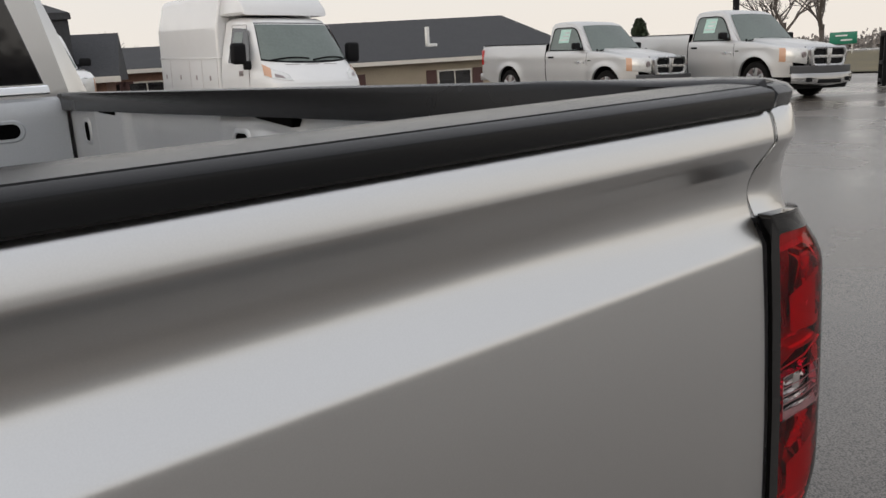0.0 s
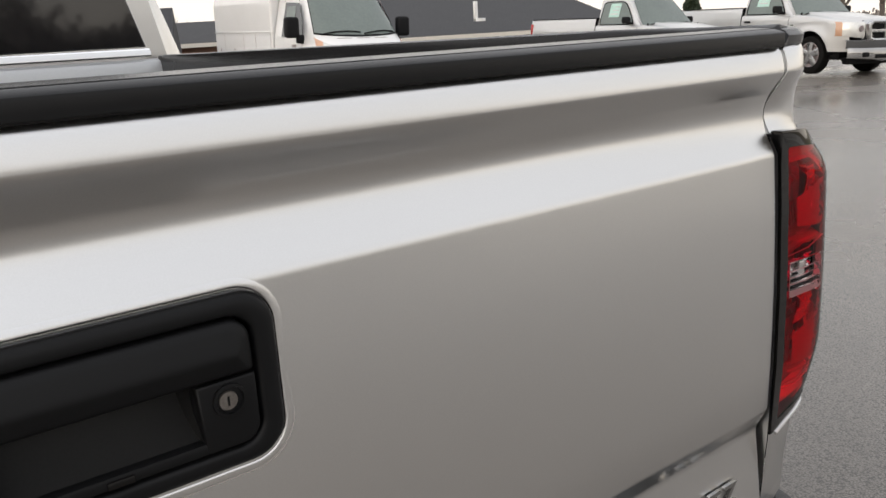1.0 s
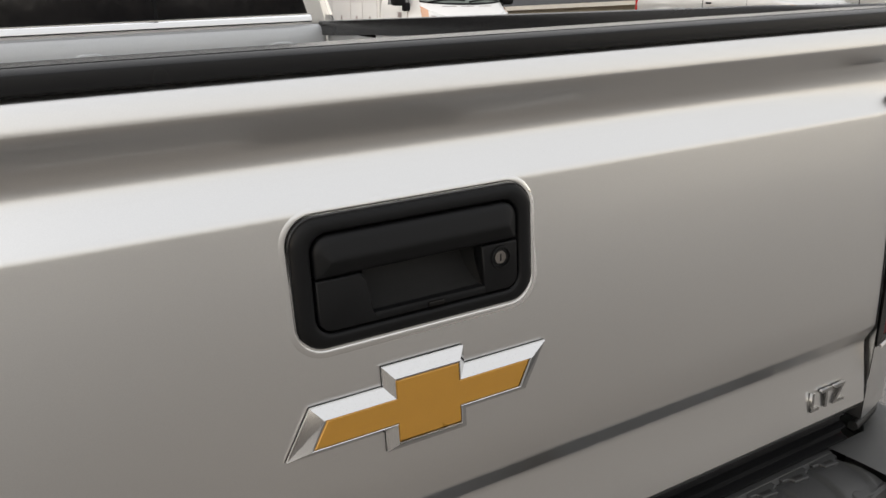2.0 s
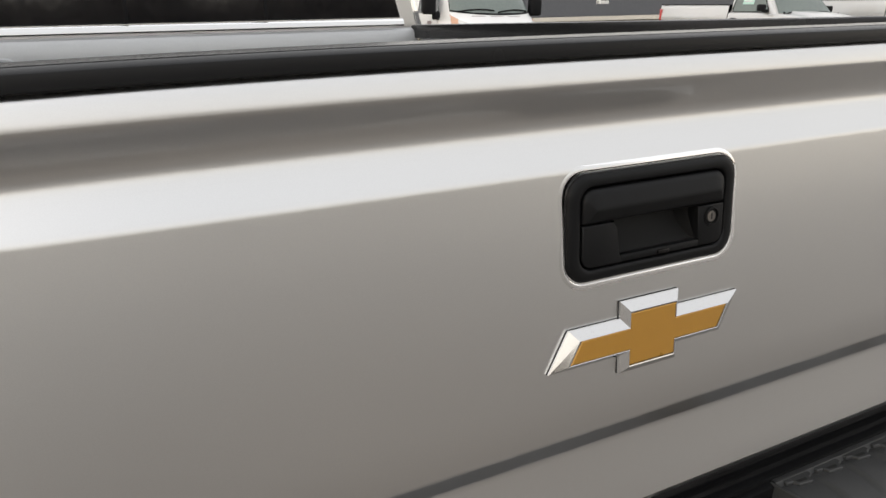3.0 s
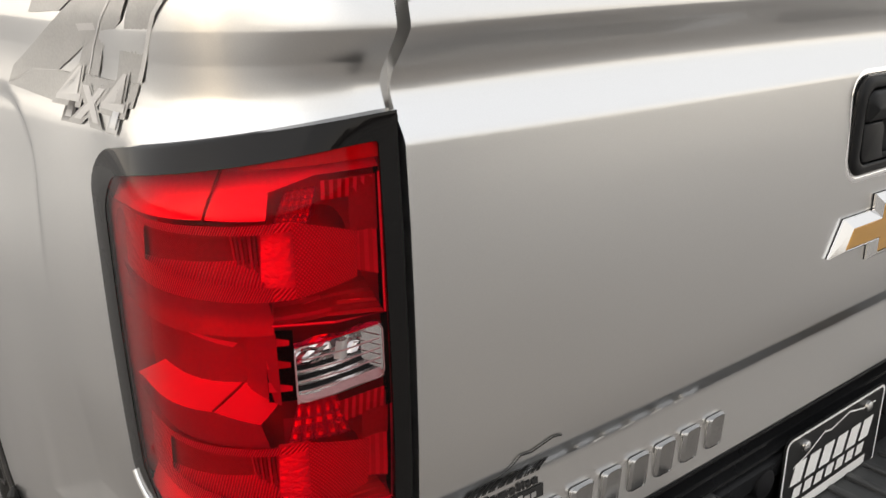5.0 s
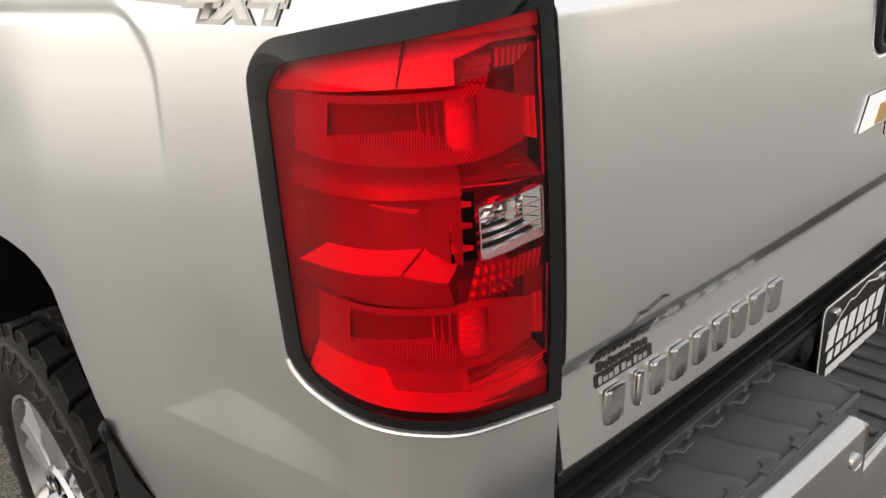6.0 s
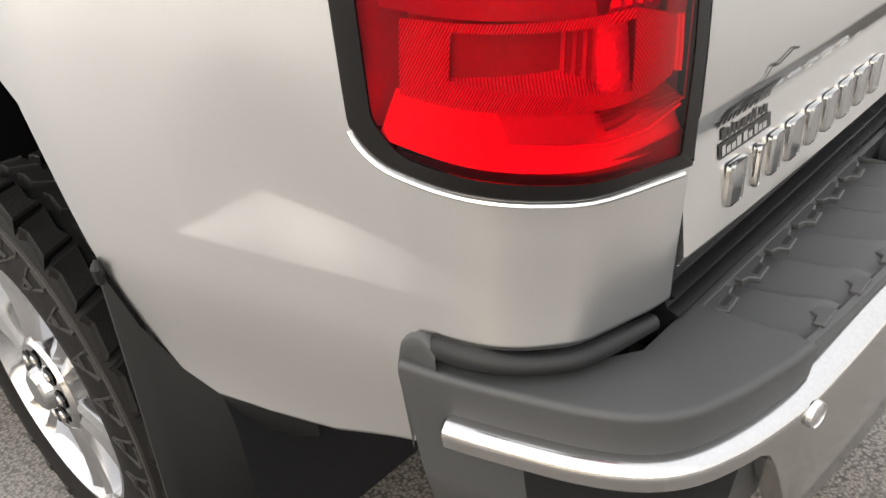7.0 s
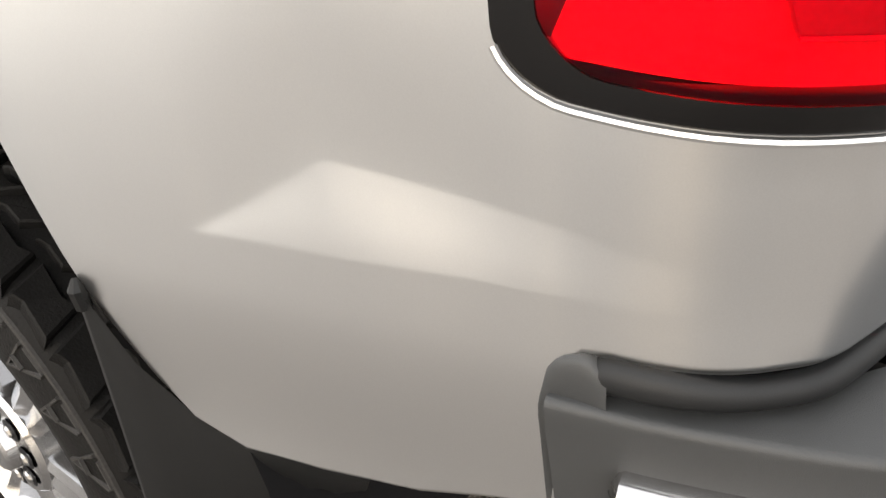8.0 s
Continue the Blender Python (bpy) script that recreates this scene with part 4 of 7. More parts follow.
def tail_lamp(s):
    o0 = lamp_outline(0.0, 0.042, 0.004)
    def shrink(d_gate, d_front, d_low, d_top):
        res = []
        for u, z in o0:
            tu = (u - 0) / LAMP_U
            uu = u + d_gate * (1 - tu) - d_front * tu
            tz = (z - LZ0) / (LZ1 - LZ0)
            res.append((uu, z + d_low * (1 - tz) - d_top * tz))
        return res
    inner = shrink(0.020, 0.024, 0.015, 0.021)
    rows = [[lamp_point(s, u, z, -0.012) for u, z in o0], [lamp_point(s, u, z, 0.001) for u, z in o0], [lamp_point(s, u, z, 0.0016) for u, z in shrink(0.003, 0.003, 0.003, 0.003)], [lamp_point(s, u, z, 0.0013) for u, z in inner], [lamp_point(s, u, z, -0.001) for u, z in inner]]
    lamp = part("tail_lamp", grid(rows, True), GLOSS, truck, "tall red wraparound tail lamp with a gloss black rim", True, 60)
    # red lens patch with an opening for the clear reversing lens
    RU0, RU1, RZ0, RZ1 = 0.023, 0.086, 1.184, 1.230
    us = sorted({*np.round(np.linspace(0.008, LAMP_U - 0.012, 26), 4), RU0, RU1})
    zs = sorted({*np.round(np.linspace(LZ0 + 0.014, LZ1 - 0.016, 34), 4), RZ0, RZ1})
    rows = [[lamp_point(s, u, z + lamp_drop(u) * (1 - ss(LZ0, LZ0 + 0.10, z)) - top_fall(u) * ss(LZ1 - 0.14, LZ1, z), 0.0008) for z in zs] for u in us]
    vs, fs = grid(rows)
    n = len(zs)
    red, clear = [], []
    for f in fs:
        i, j = f[0] // n, f[0] % n
        inside = RU0 <= us[i] < RU1 and RZ0 <= zs[j] < RZ1
        (clear if inside else red).append(f)
    red = [f if s < 0 else f[::-1] for f in red]
    clear = [f if s < 0 else f[::-1] for f in clear]
    lens = part("lens", (vs, red), REDLENS, lamp, "translucent red lens")
    lens.visible_shadow = False
    cl = part("reverse_lens", (vs, clear), CLEARLENS, lamp, "clear ribbed reversing lens")
    cl.visible_shadow = False

    # inside: every surface is laid out by (along the lamp from the gate, height, depth behind the lens)
    U = LAMP_U

    def quad(a, b, c, d, nu=8, nz=4, ripple=None):
        """A surface between four corners (u, z, o); ripple adds depth by its own two directions."""
        rows = []
        for i in range(nu + 1):
            f = i / nu
            row = []
            for j in range(nz + 1):
                g = j / nz
                p = [(a[k] * (1 - f) + b[k] * f) * (1 - g) + (d[k] * (1 - f) + c[k] * f) * g for k in range(3)]
                row.append(lamp_point(s, min(p[0], U - 0.020), p[1], p[2] + (ripple(f, g) if ripple else 0.0)))
            rows.append(row)
        return grid(rows)

    def piece(name, mat, *quads, label="", smooth=True):
        return part(name, merge(*quads), mat, lamp, label, smooth, 30)

    def edge_bead(name, pts, r, mat):
        return part(name, tube([lamp_point(s, *p) for p in pts], r, 6), mat, lamp)

    # Paler and darker plastics put the shade of each recess into the colour.
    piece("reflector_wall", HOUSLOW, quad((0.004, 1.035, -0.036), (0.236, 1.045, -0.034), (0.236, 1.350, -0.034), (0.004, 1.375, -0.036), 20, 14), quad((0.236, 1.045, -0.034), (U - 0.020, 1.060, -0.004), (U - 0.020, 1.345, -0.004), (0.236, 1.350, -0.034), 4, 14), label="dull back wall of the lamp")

    # smooth upper band, split by a curved joint, its gate end swept over the bulb chamber
    piece("upper_band", HOUSING, quad((0.250, 1.320, -0.004), (0.131, 1.3275, -0.004), (0.126, 1.366, -0.020), (0.248, 1.344, -0.016), 12, 5))
    piece("upper_sweep", HOUSING, quad((0.129, 1.3275, -0.004), (0.096, 1.3265, -0.004), (0.092, 1.366, -0.018), (0.124, 1.366, -0.020), 8, 5),
          quad((0.096, 1.344, -0.008), (0.066, 1.3535, -0.004), (0.066, 1.367, -0.012), (0.092, 1.366, -0.018), 6, 3), quad((0.066, 1.3535, -0.004), (0.016, 1.3525, -0.004), (0.016, 1.3600, -0.010), (0.066, 1.3605, -0.010), 6, 2))
    piece("upper_rail", FROST, quad((0.110, 1.3605, -0.002), (0.014, 1.3605, -0.002), (0.014, 1.378, -0.004), (0.110, 1.374, -0.004), 8, 2))
    edge_bead("band_joint", [(0.1305, 1.3275, -0.003), (0.1285, 1.340, -0.007), (0.1250, 1.352, -0.012), (0.1245, 1.366, -0.018)], 0.0008, HOUSDK)

    # two chambers: a hatched window frame on the lens, a scoop and bright sill behind it, a bulb bowl on the gate side
    # Flutes, scoop and dish facets have light and shade put into their plastics.
    for zl, zr, ht in ((1.2710, 1.2660, 0.054), (1.0890, 1.0840, 0.060)):
        zt = zl + ht * 0.93
        upper = zl > 1.2
        # hatched frame: forward limb, upper and lower limbs, crosshatched panel
        piece("hatched_band", HATCH, quad((0.228, zl, -0.003), (0.183, zl + 0.018, -0.003), (0.179, zt - 0.005, -0.003), (0.220, zt, -0.003), 8, 8),
              quad((0.179, zt - 0.005, -0.003), (0.082, zt - 0.004, -0.003), (0.082, zt + 0.003, -0.003), (0.220, zt, -0.003), 16, 2),
              quad((0.228, zl, -0.003), (0.082, zr, -0.003), (0.082, zr + 0.009, -0.003), (0.183, zl + 0.018, -0.003), 16, 3))
        piece("crosshatched_panel", CROSS, quad((0.082, zr, -0.003), (0.040, zr + 0.006, -0.003), (0.038, zt - 0.014, -0.003), (0.082, zt + 0.003, -0.003), 8, 8), label="crosshatched reflex panel")
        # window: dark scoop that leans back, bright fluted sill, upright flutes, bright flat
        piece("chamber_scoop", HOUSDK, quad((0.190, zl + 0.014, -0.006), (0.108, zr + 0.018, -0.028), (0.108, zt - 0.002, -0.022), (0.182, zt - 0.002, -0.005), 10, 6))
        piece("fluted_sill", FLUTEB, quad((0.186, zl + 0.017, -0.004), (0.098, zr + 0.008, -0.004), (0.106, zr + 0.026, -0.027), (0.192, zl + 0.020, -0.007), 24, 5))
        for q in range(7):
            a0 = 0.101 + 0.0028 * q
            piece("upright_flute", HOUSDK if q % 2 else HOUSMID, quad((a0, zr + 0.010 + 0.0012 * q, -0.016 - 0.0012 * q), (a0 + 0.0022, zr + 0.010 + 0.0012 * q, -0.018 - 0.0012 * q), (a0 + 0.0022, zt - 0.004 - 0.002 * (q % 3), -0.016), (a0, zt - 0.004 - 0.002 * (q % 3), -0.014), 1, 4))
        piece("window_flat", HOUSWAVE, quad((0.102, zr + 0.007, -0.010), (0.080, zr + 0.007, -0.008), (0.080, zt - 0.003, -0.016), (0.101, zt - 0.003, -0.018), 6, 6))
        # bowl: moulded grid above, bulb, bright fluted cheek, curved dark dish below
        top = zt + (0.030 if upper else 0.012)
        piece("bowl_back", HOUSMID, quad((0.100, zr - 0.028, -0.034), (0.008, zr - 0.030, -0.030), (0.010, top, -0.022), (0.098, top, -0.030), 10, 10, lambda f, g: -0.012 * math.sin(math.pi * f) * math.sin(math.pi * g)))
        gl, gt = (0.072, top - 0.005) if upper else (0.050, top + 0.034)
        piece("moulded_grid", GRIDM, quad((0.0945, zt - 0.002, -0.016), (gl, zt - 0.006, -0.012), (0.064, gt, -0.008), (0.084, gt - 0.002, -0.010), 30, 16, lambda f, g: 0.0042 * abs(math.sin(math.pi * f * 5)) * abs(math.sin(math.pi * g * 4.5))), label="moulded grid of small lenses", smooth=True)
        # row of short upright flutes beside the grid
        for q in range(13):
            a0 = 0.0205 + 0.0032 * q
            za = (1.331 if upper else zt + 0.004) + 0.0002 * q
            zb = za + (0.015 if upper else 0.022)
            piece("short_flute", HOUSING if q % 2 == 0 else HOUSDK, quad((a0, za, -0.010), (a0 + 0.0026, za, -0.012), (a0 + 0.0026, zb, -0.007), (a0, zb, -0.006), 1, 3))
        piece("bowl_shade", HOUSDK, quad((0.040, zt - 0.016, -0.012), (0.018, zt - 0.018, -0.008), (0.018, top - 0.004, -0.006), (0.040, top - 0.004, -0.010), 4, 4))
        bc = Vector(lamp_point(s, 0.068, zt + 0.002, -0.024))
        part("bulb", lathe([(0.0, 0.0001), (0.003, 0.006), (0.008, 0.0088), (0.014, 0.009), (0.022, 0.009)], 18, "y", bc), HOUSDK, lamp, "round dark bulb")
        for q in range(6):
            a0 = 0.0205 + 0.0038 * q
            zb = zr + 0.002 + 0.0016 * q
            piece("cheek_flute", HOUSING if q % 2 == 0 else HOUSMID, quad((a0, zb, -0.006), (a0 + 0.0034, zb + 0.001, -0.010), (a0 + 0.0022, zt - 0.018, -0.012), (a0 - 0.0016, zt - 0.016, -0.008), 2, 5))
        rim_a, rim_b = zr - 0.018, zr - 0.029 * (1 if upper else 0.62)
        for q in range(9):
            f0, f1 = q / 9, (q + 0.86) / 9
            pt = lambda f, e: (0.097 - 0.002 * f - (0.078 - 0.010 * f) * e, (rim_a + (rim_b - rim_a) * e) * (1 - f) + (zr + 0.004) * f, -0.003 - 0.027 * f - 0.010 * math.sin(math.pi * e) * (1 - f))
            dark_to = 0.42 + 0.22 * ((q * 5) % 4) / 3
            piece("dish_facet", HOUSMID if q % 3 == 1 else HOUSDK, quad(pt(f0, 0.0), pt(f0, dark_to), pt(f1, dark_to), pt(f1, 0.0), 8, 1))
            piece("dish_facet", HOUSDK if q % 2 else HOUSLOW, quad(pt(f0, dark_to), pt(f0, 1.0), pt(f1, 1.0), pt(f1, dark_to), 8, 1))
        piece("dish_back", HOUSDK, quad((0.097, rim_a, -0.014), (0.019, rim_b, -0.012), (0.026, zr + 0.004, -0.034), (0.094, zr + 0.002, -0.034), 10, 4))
        # Pale beads across the dish: glints added as shapes.
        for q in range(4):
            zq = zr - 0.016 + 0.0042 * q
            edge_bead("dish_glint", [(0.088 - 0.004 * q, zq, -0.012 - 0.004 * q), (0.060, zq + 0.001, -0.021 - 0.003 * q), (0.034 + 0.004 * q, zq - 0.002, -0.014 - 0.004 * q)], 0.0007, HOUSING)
        low = zr - 0.029 * (1 if upper else 0.62)
        edge_bead("chamber_edge", [(0.017, top - 0.002, -0.0025), (0.0185, low, -0.0025), (0.060, (low + zr - 0.018) / 2 - 0.001, -0.0025), (0.097, zr - 0.018, -0.0025)], 0.0011, HOUSING)

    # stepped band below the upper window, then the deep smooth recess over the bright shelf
    # Step, roof, recess and shelf face: their shade is put into darker plastics.
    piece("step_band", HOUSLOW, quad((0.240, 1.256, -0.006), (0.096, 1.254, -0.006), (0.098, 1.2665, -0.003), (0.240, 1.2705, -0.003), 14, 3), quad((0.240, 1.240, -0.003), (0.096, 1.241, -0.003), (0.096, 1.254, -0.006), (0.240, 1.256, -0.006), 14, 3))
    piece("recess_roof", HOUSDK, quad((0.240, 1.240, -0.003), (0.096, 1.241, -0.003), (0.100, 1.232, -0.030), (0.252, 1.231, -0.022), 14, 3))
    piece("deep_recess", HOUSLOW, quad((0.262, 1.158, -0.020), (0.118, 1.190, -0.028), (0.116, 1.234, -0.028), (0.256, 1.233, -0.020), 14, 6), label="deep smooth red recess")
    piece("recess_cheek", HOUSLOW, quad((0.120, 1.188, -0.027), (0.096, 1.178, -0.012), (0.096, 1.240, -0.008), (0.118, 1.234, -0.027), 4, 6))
    # Pale strip: a highlight in the recess put into shape and colour.
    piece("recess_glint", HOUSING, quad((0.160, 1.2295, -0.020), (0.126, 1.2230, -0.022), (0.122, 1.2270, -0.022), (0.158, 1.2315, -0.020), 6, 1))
    # The white shelf carries the sky's light in its colour.
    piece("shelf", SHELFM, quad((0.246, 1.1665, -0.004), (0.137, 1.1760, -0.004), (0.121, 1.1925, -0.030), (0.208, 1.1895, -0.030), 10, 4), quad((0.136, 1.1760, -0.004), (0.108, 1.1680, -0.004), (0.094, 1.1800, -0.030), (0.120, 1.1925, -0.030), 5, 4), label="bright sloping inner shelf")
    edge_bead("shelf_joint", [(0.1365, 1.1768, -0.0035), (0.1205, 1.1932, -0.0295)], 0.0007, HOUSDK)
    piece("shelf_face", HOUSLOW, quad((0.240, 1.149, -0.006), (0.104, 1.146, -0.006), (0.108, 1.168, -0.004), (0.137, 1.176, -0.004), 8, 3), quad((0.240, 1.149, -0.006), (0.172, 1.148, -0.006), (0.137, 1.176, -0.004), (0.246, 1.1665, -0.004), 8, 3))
    # pocket beside the reversing lamp: a black sheet holds its shade, with small ledges
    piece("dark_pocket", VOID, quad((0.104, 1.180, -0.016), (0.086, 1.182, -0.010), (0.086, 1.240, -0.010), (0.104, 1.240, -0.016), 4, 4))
    for zq, mq in ((1.189, HOUSMID), (1.2085, FROST), (1.2265, HOUSMID)):
        piece("pocket_ledge", mq, quad((0.1035, zq, -0.015), (0.0885, zq + 0.002, -0.009), (0.0885, zq + 0.006, -0.0095), (0.1035, zq + 0.0085, -0.0155), 3, 1))

    # reversing lamp: bright facets above a dark stepped floor, four level ribs, a pale rim
    piece("reverse_reflector", CHROME, quad((RU1, 1.208, -0.016), (RU0, 1.206, -0.014), (RU0, RZ1, -0.008), (RU1, RZ1, -0.010), 14, 6, lambda f, g: 0.004 * math.sin(11 * f + 2 * g) * math.sin(7 * g + 3 * f)), label="bright faceted reflector", smooth=False)
    for q in range(7):
        g0, g1 = q / 7, (q + 1) / 7
        zc = lambda g: RZ0 + 0.004 + (0.023 - 0.001 * g) * g
        # Every second step is black: the floor's light and shade are in the materials.
        piece("reverse_step", GRIDM if q % 2 == 0 else DARK, quad((RU1, zc(g0), -0.004 - 0.014 * g0), (RU0, zc(g0) + 0.001, -0.004 - 0.014 * g0), (RU0, zc(g1), -0.006 - 0.014 * g1), (RU1, zc(g1) + 0.001, -0.002 - 0.014 * g1), 10, 2, lambda f, g: 0.0006 * math.sin(9 * f + q)), smooth=False)
    piece("reverse_side", CHROME, quad((RU0 + 0.014, RZ0 + 0.003, -0.012), (RU0, RZ0 + 0.003, -0.002), (RU0, RZ1, -0.002), (RU0 + 0.014, RZ1, -0.012), 3, 4))
    piece("reverse_bulb", LAMPW, quad((0.061, 1.209, -0.009), (0.051, 1.208, -0.008), (0.050, 1.224, -0.006), (0.059, 1.224, -0.007), 5, 4, lambda f, g: 0.004 * math.sin(math.pi * f)))
    for k in range(4):
        z = RZ0 + 0.0085 + 0.0085 * k
        edge_bead("lens_rib", [(RU1 - 0.003, z, -0.0008), ((RU0 + RU1) / 2, z - 0.0003, -0.0004), (RU0 + 0.003, z - 0.0008, -0.0008)], 0.0006, FROST)
    piece("reverse_sill", FROST, quad((RU1, RZ0, -0.001), (RU0, RZ0, -0.001), (RU0, RZ0 + 0.0065, -0.004), (RU1, RZ0 + 0.0050, -0.004), 8, 2))
    corner = rounded(RU1 - RU0 - 0.001, RZ1 - RZ0 - 0.001, 0.006, 4, (RU0 + RU1) / 2, (RZ0 + RZ1) / 2)
    part("reverse_rim", tube([lamp_point(s, u, z, 0.0003) for u, z in corner + corner[:1]], 0.0007, 6), FROST, lamp, "pale moulded edge of the reversing lens")

    # smooth bright bottom with a shallow raised panel and a thin lip
    piece("lower_band", HOUSING, quad((0.255, 1.050, -0.002), (0.010, 1.030, -0.002), (0.014, 1.068, -0.020), (0.238, 1.0895, -0.012), 18, 6))
    piece("lower_panel", HOUSMID, quad((0.150, 1.064, -0.004), (0.102, 1.061, -0.004), (0.104, 1.083, -0.006), (0.156, 1.086, -0.006), 6, 3))
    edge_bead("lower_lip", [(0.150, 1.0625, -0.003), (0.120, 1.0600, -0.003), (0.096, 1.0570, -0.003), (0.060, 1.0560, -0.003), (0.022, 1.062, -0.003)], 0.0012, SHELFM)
    # painted body edge that shows as a bright line below the lamp
    bottom = sorted([(u, z) for u, z in o0 if z < LZ0 + 0.066 and u > 0.003 and u < LAMP_U - 0.001])
    edge = []
    for u, z in bottom:
        edge.append(lamp_point(s, u, z - 0.0035, 0.0015))
    part("painted_edge", tube(edge, 0.0027, 8), SILVER, lamp, "bright painted body edge")
    # lid on the jamb side
    part("gate_side_wall", grid([[lamp_point(s, -0.0035, z, o) for z in (LZ0 + 0.004, LZ1 - 0.004)] for o in (0.002, -0.06)]), DARK, lamp)
    return lamp


for s in (-1, 1):
    lamp_ob = tail_lamp(s)
    part("gap_seal", box(min(s * 0.786, s * 0.798), max(s * 0.786, s * 0.798), 0.052, 0.060, 0.87, 1.395), DARK, truck, "dark gap beside the tailgate")
    flange = part("joint_flange", grid([[(s * x, 0.0215 - 0.010 * ss(1.43, 1.49, z) + 0.04 * (1.40 - z) if s < 0 else 0.0150 - gate_off(z), z - 0.009 * (s < 0)) for x in (0.7840, 0.7960)] for z in [1.385 + 0.004 * k for k in range(26)]]), SILVER, truck, "painted flange in the joint")

    if s > 0:
        # the passenger corner sits flush with the gate's end on that side
        for ob in [sides[1], *sides[1].children, lamp_ob, *lamp_ob.children, flange]:
            for v in ob.data.vertices:
                v.co.y -= 0.0080 * (1 - ss(0.06, 0.34, v.co.y))

# ---------------------------------------------------------------- rear bumper
half = smooth_line([(0.971, 0.170), (0.959, 0.112), (0.944, 0.058), (0.927, 0.006), (0.906, -0.035), (0.878, -0.063), (0.837, -0.082), (0.785, -0.097), (0.735, -0.107), (0.60, -0.121), (0.45, -0.130), (0.345, -0.134)], 6)
half = np.array(half)
half_u = np.r_[0, np.cumsum(np.hypot(*np.diff(half, axis=0).T))]


def bump_point(s, u, out, z):
    p = np.array([np.interp(u, half_u, half[:, k]) for k in (0, 1)])
    q = np.array([np.interp(u + 0.008, half_u, half[:, k]) for k in (0, 1)]) - np.array([np.interp(u - 0.008, half_u, half[:, k]) for k in (0, 1)])
    q /= np.hypot(*q)
    n = np.array([-q[1], q[0]])
    n = n if n @ np.array([1, -1]) > 0 else -n
    p = p + n * out
    return (s * p[0], p[1], z)


U_END = half_u[-1]
U_CAP = float(np.interp(-0.735, -half[:, 0], half_u))   # where the smooth corner cap meets the ribbed pad
U_NOSE = float(np.interp(-0.80, -half[:, 0], half_u))   # where the bright face broadens
TOPZ = 0.837


def sweep(s, u0, u1, section, n=30):
    """A section of (out, z) along the bumper's line."""
    return grid([[bump_point(s, u0 + (u1 - u0) * k / n, o(k / n) if callable(o) else o, z(k / n) if callable(z) else z) for o, z in section] for k in range(n + 1)])


bumper = part("bumper", box(-0.74, 0.74, 0.031, 0.075, 0.62, 0.80, 0.01), DARK, truck, "rear bumper with bright face, grey corner caps and ribbed step pads")
for s in (-1, 1):
    # corner cap: smooth grey top with a rolled edge, drawn in to the body
    n = 34
    rows = []
    for k in range(n + 1):
        u = U_CAP * k / n
        # inner end of the cap's top, tight to the body
        bu = float(np.interp(k / n, [0, 0.25, 0.5, 0.7, 1.0], [u_of_y(0.150), u_of_y(0.09), u_of_y(0.05), u_of_y(0.018), 0.0]))
        (px, py), (nx, ny) = on_plan(bu)
        inn = (s * (px - nx * 0.012), py - ny * 0.012)
        if k / n > 0.7:
            f = (k / n - 0.7) / 0.3
            inn = (s * (0.83 * (1 - f) + 0.735 * f), 0.008)
        row = [(inn[0], inn[1], TOPZ - 0.020), (inn[0], inn[1], TOPZ + 0.002)]
        a = bump_point(s, u, -0.0085, TOPZ + 0.0022)
        row += [((inn[0] + a[0]) / 2, (inn[1] + a[1]) / 2, TOPZ + 0.003), a]
        row += [bump_point(s, u, -0.0070 + 0.0062 * math.sin(radians(t)), TOPZ - 0.0040 + 0.0062 * math.cos(radians(t))) for t in (0, 22, 45, 68, 90)]
        row += [bump_point(s, u, -0.0012, TOPZ - 0.010), bump_point(s, u, -0.003, TOPZ - 0.030), bump_point(s, u, -0.009, TOPZ - 0.06)]
        row += [bump_point(s, u, -0.020, 0.70), bump_point(s, u, -0.034, 0.64), bump_point(s, u, -0.08, 0.62)]
        rows.append(row)
    part("corner_cap", grid(rows), GREYP, bumper, "smooth grey plastic corner cap", True, 60)
    # closing face of the cap's forward end
    r0 = rows[0]
    part("cap_nose", (r0 + [(s * 0.90, 0.165, 0.70)], [tuple(range(len(r0) + 1))]), GREYP, bumper)
    nose = []
    for k in range(9):
        yk = 0.1800 - 0.044 * k / 8
        (px, py), (nx, ny) = on_plan(u_of_y(yk))
        o = side_off(py, 0.862, u_of_y(py))
        top = 0.836 + 0.038 * math.sqrt(1 - (1 - min(1.0, k / 5)) ** 2) - 0.010 * ss(0.7, 1.0, k / 8)
        nose.append([(s * (px + nx * (o + d)), py + ny * (o + d), z) for d, z in ((-0.004, 0.72 + 0.08 * min(1.0, k / 2)), (0.003, 0.80 + 0.008 * min(1.0, k / 2)), (0.0050, top - 0.018), (0.0045, top - 0.009), (0.002, top - 0.004), (-0.006, top - 0.003), (-0.010, 0.80))])
    part("cap_flange", grid(nose), GREYP, bumper, "grey plastic flange round the end of the gasket", True, 60)
    # raised black gasket between the body and the cap
    gk = []
    for k in range(30):
        (px, py), (nx, ny) = on_plan(u_of_y(0.161) * (1 - k / 29) + 0.01 * k / 29)
        o = side_off(py, 0.878, u_of_y(py)) - 0.003
        gk.append((s * (px + nx * (o - 0.006)), py + ny * (o - 0.006), 0.858 - 0.006 * ss(4, 0, k) - 0.0045 * ss(5, 14, k)))
    part("gasket", tube(gk, [0.0115 + 0.002 * ss(0, 4, k) - 0.0035 * ss(5, 14, k) - 0.002 * ss(22, 29, k) for k in range(30)], 20), GASKET, bumper, "dark grey rubber gasket")
    # bright strip: narrow and rounded along the corner, opening to the full face
    u0 = 0.049
    fn = (U_NOSE - u0) / (U_END - u0)
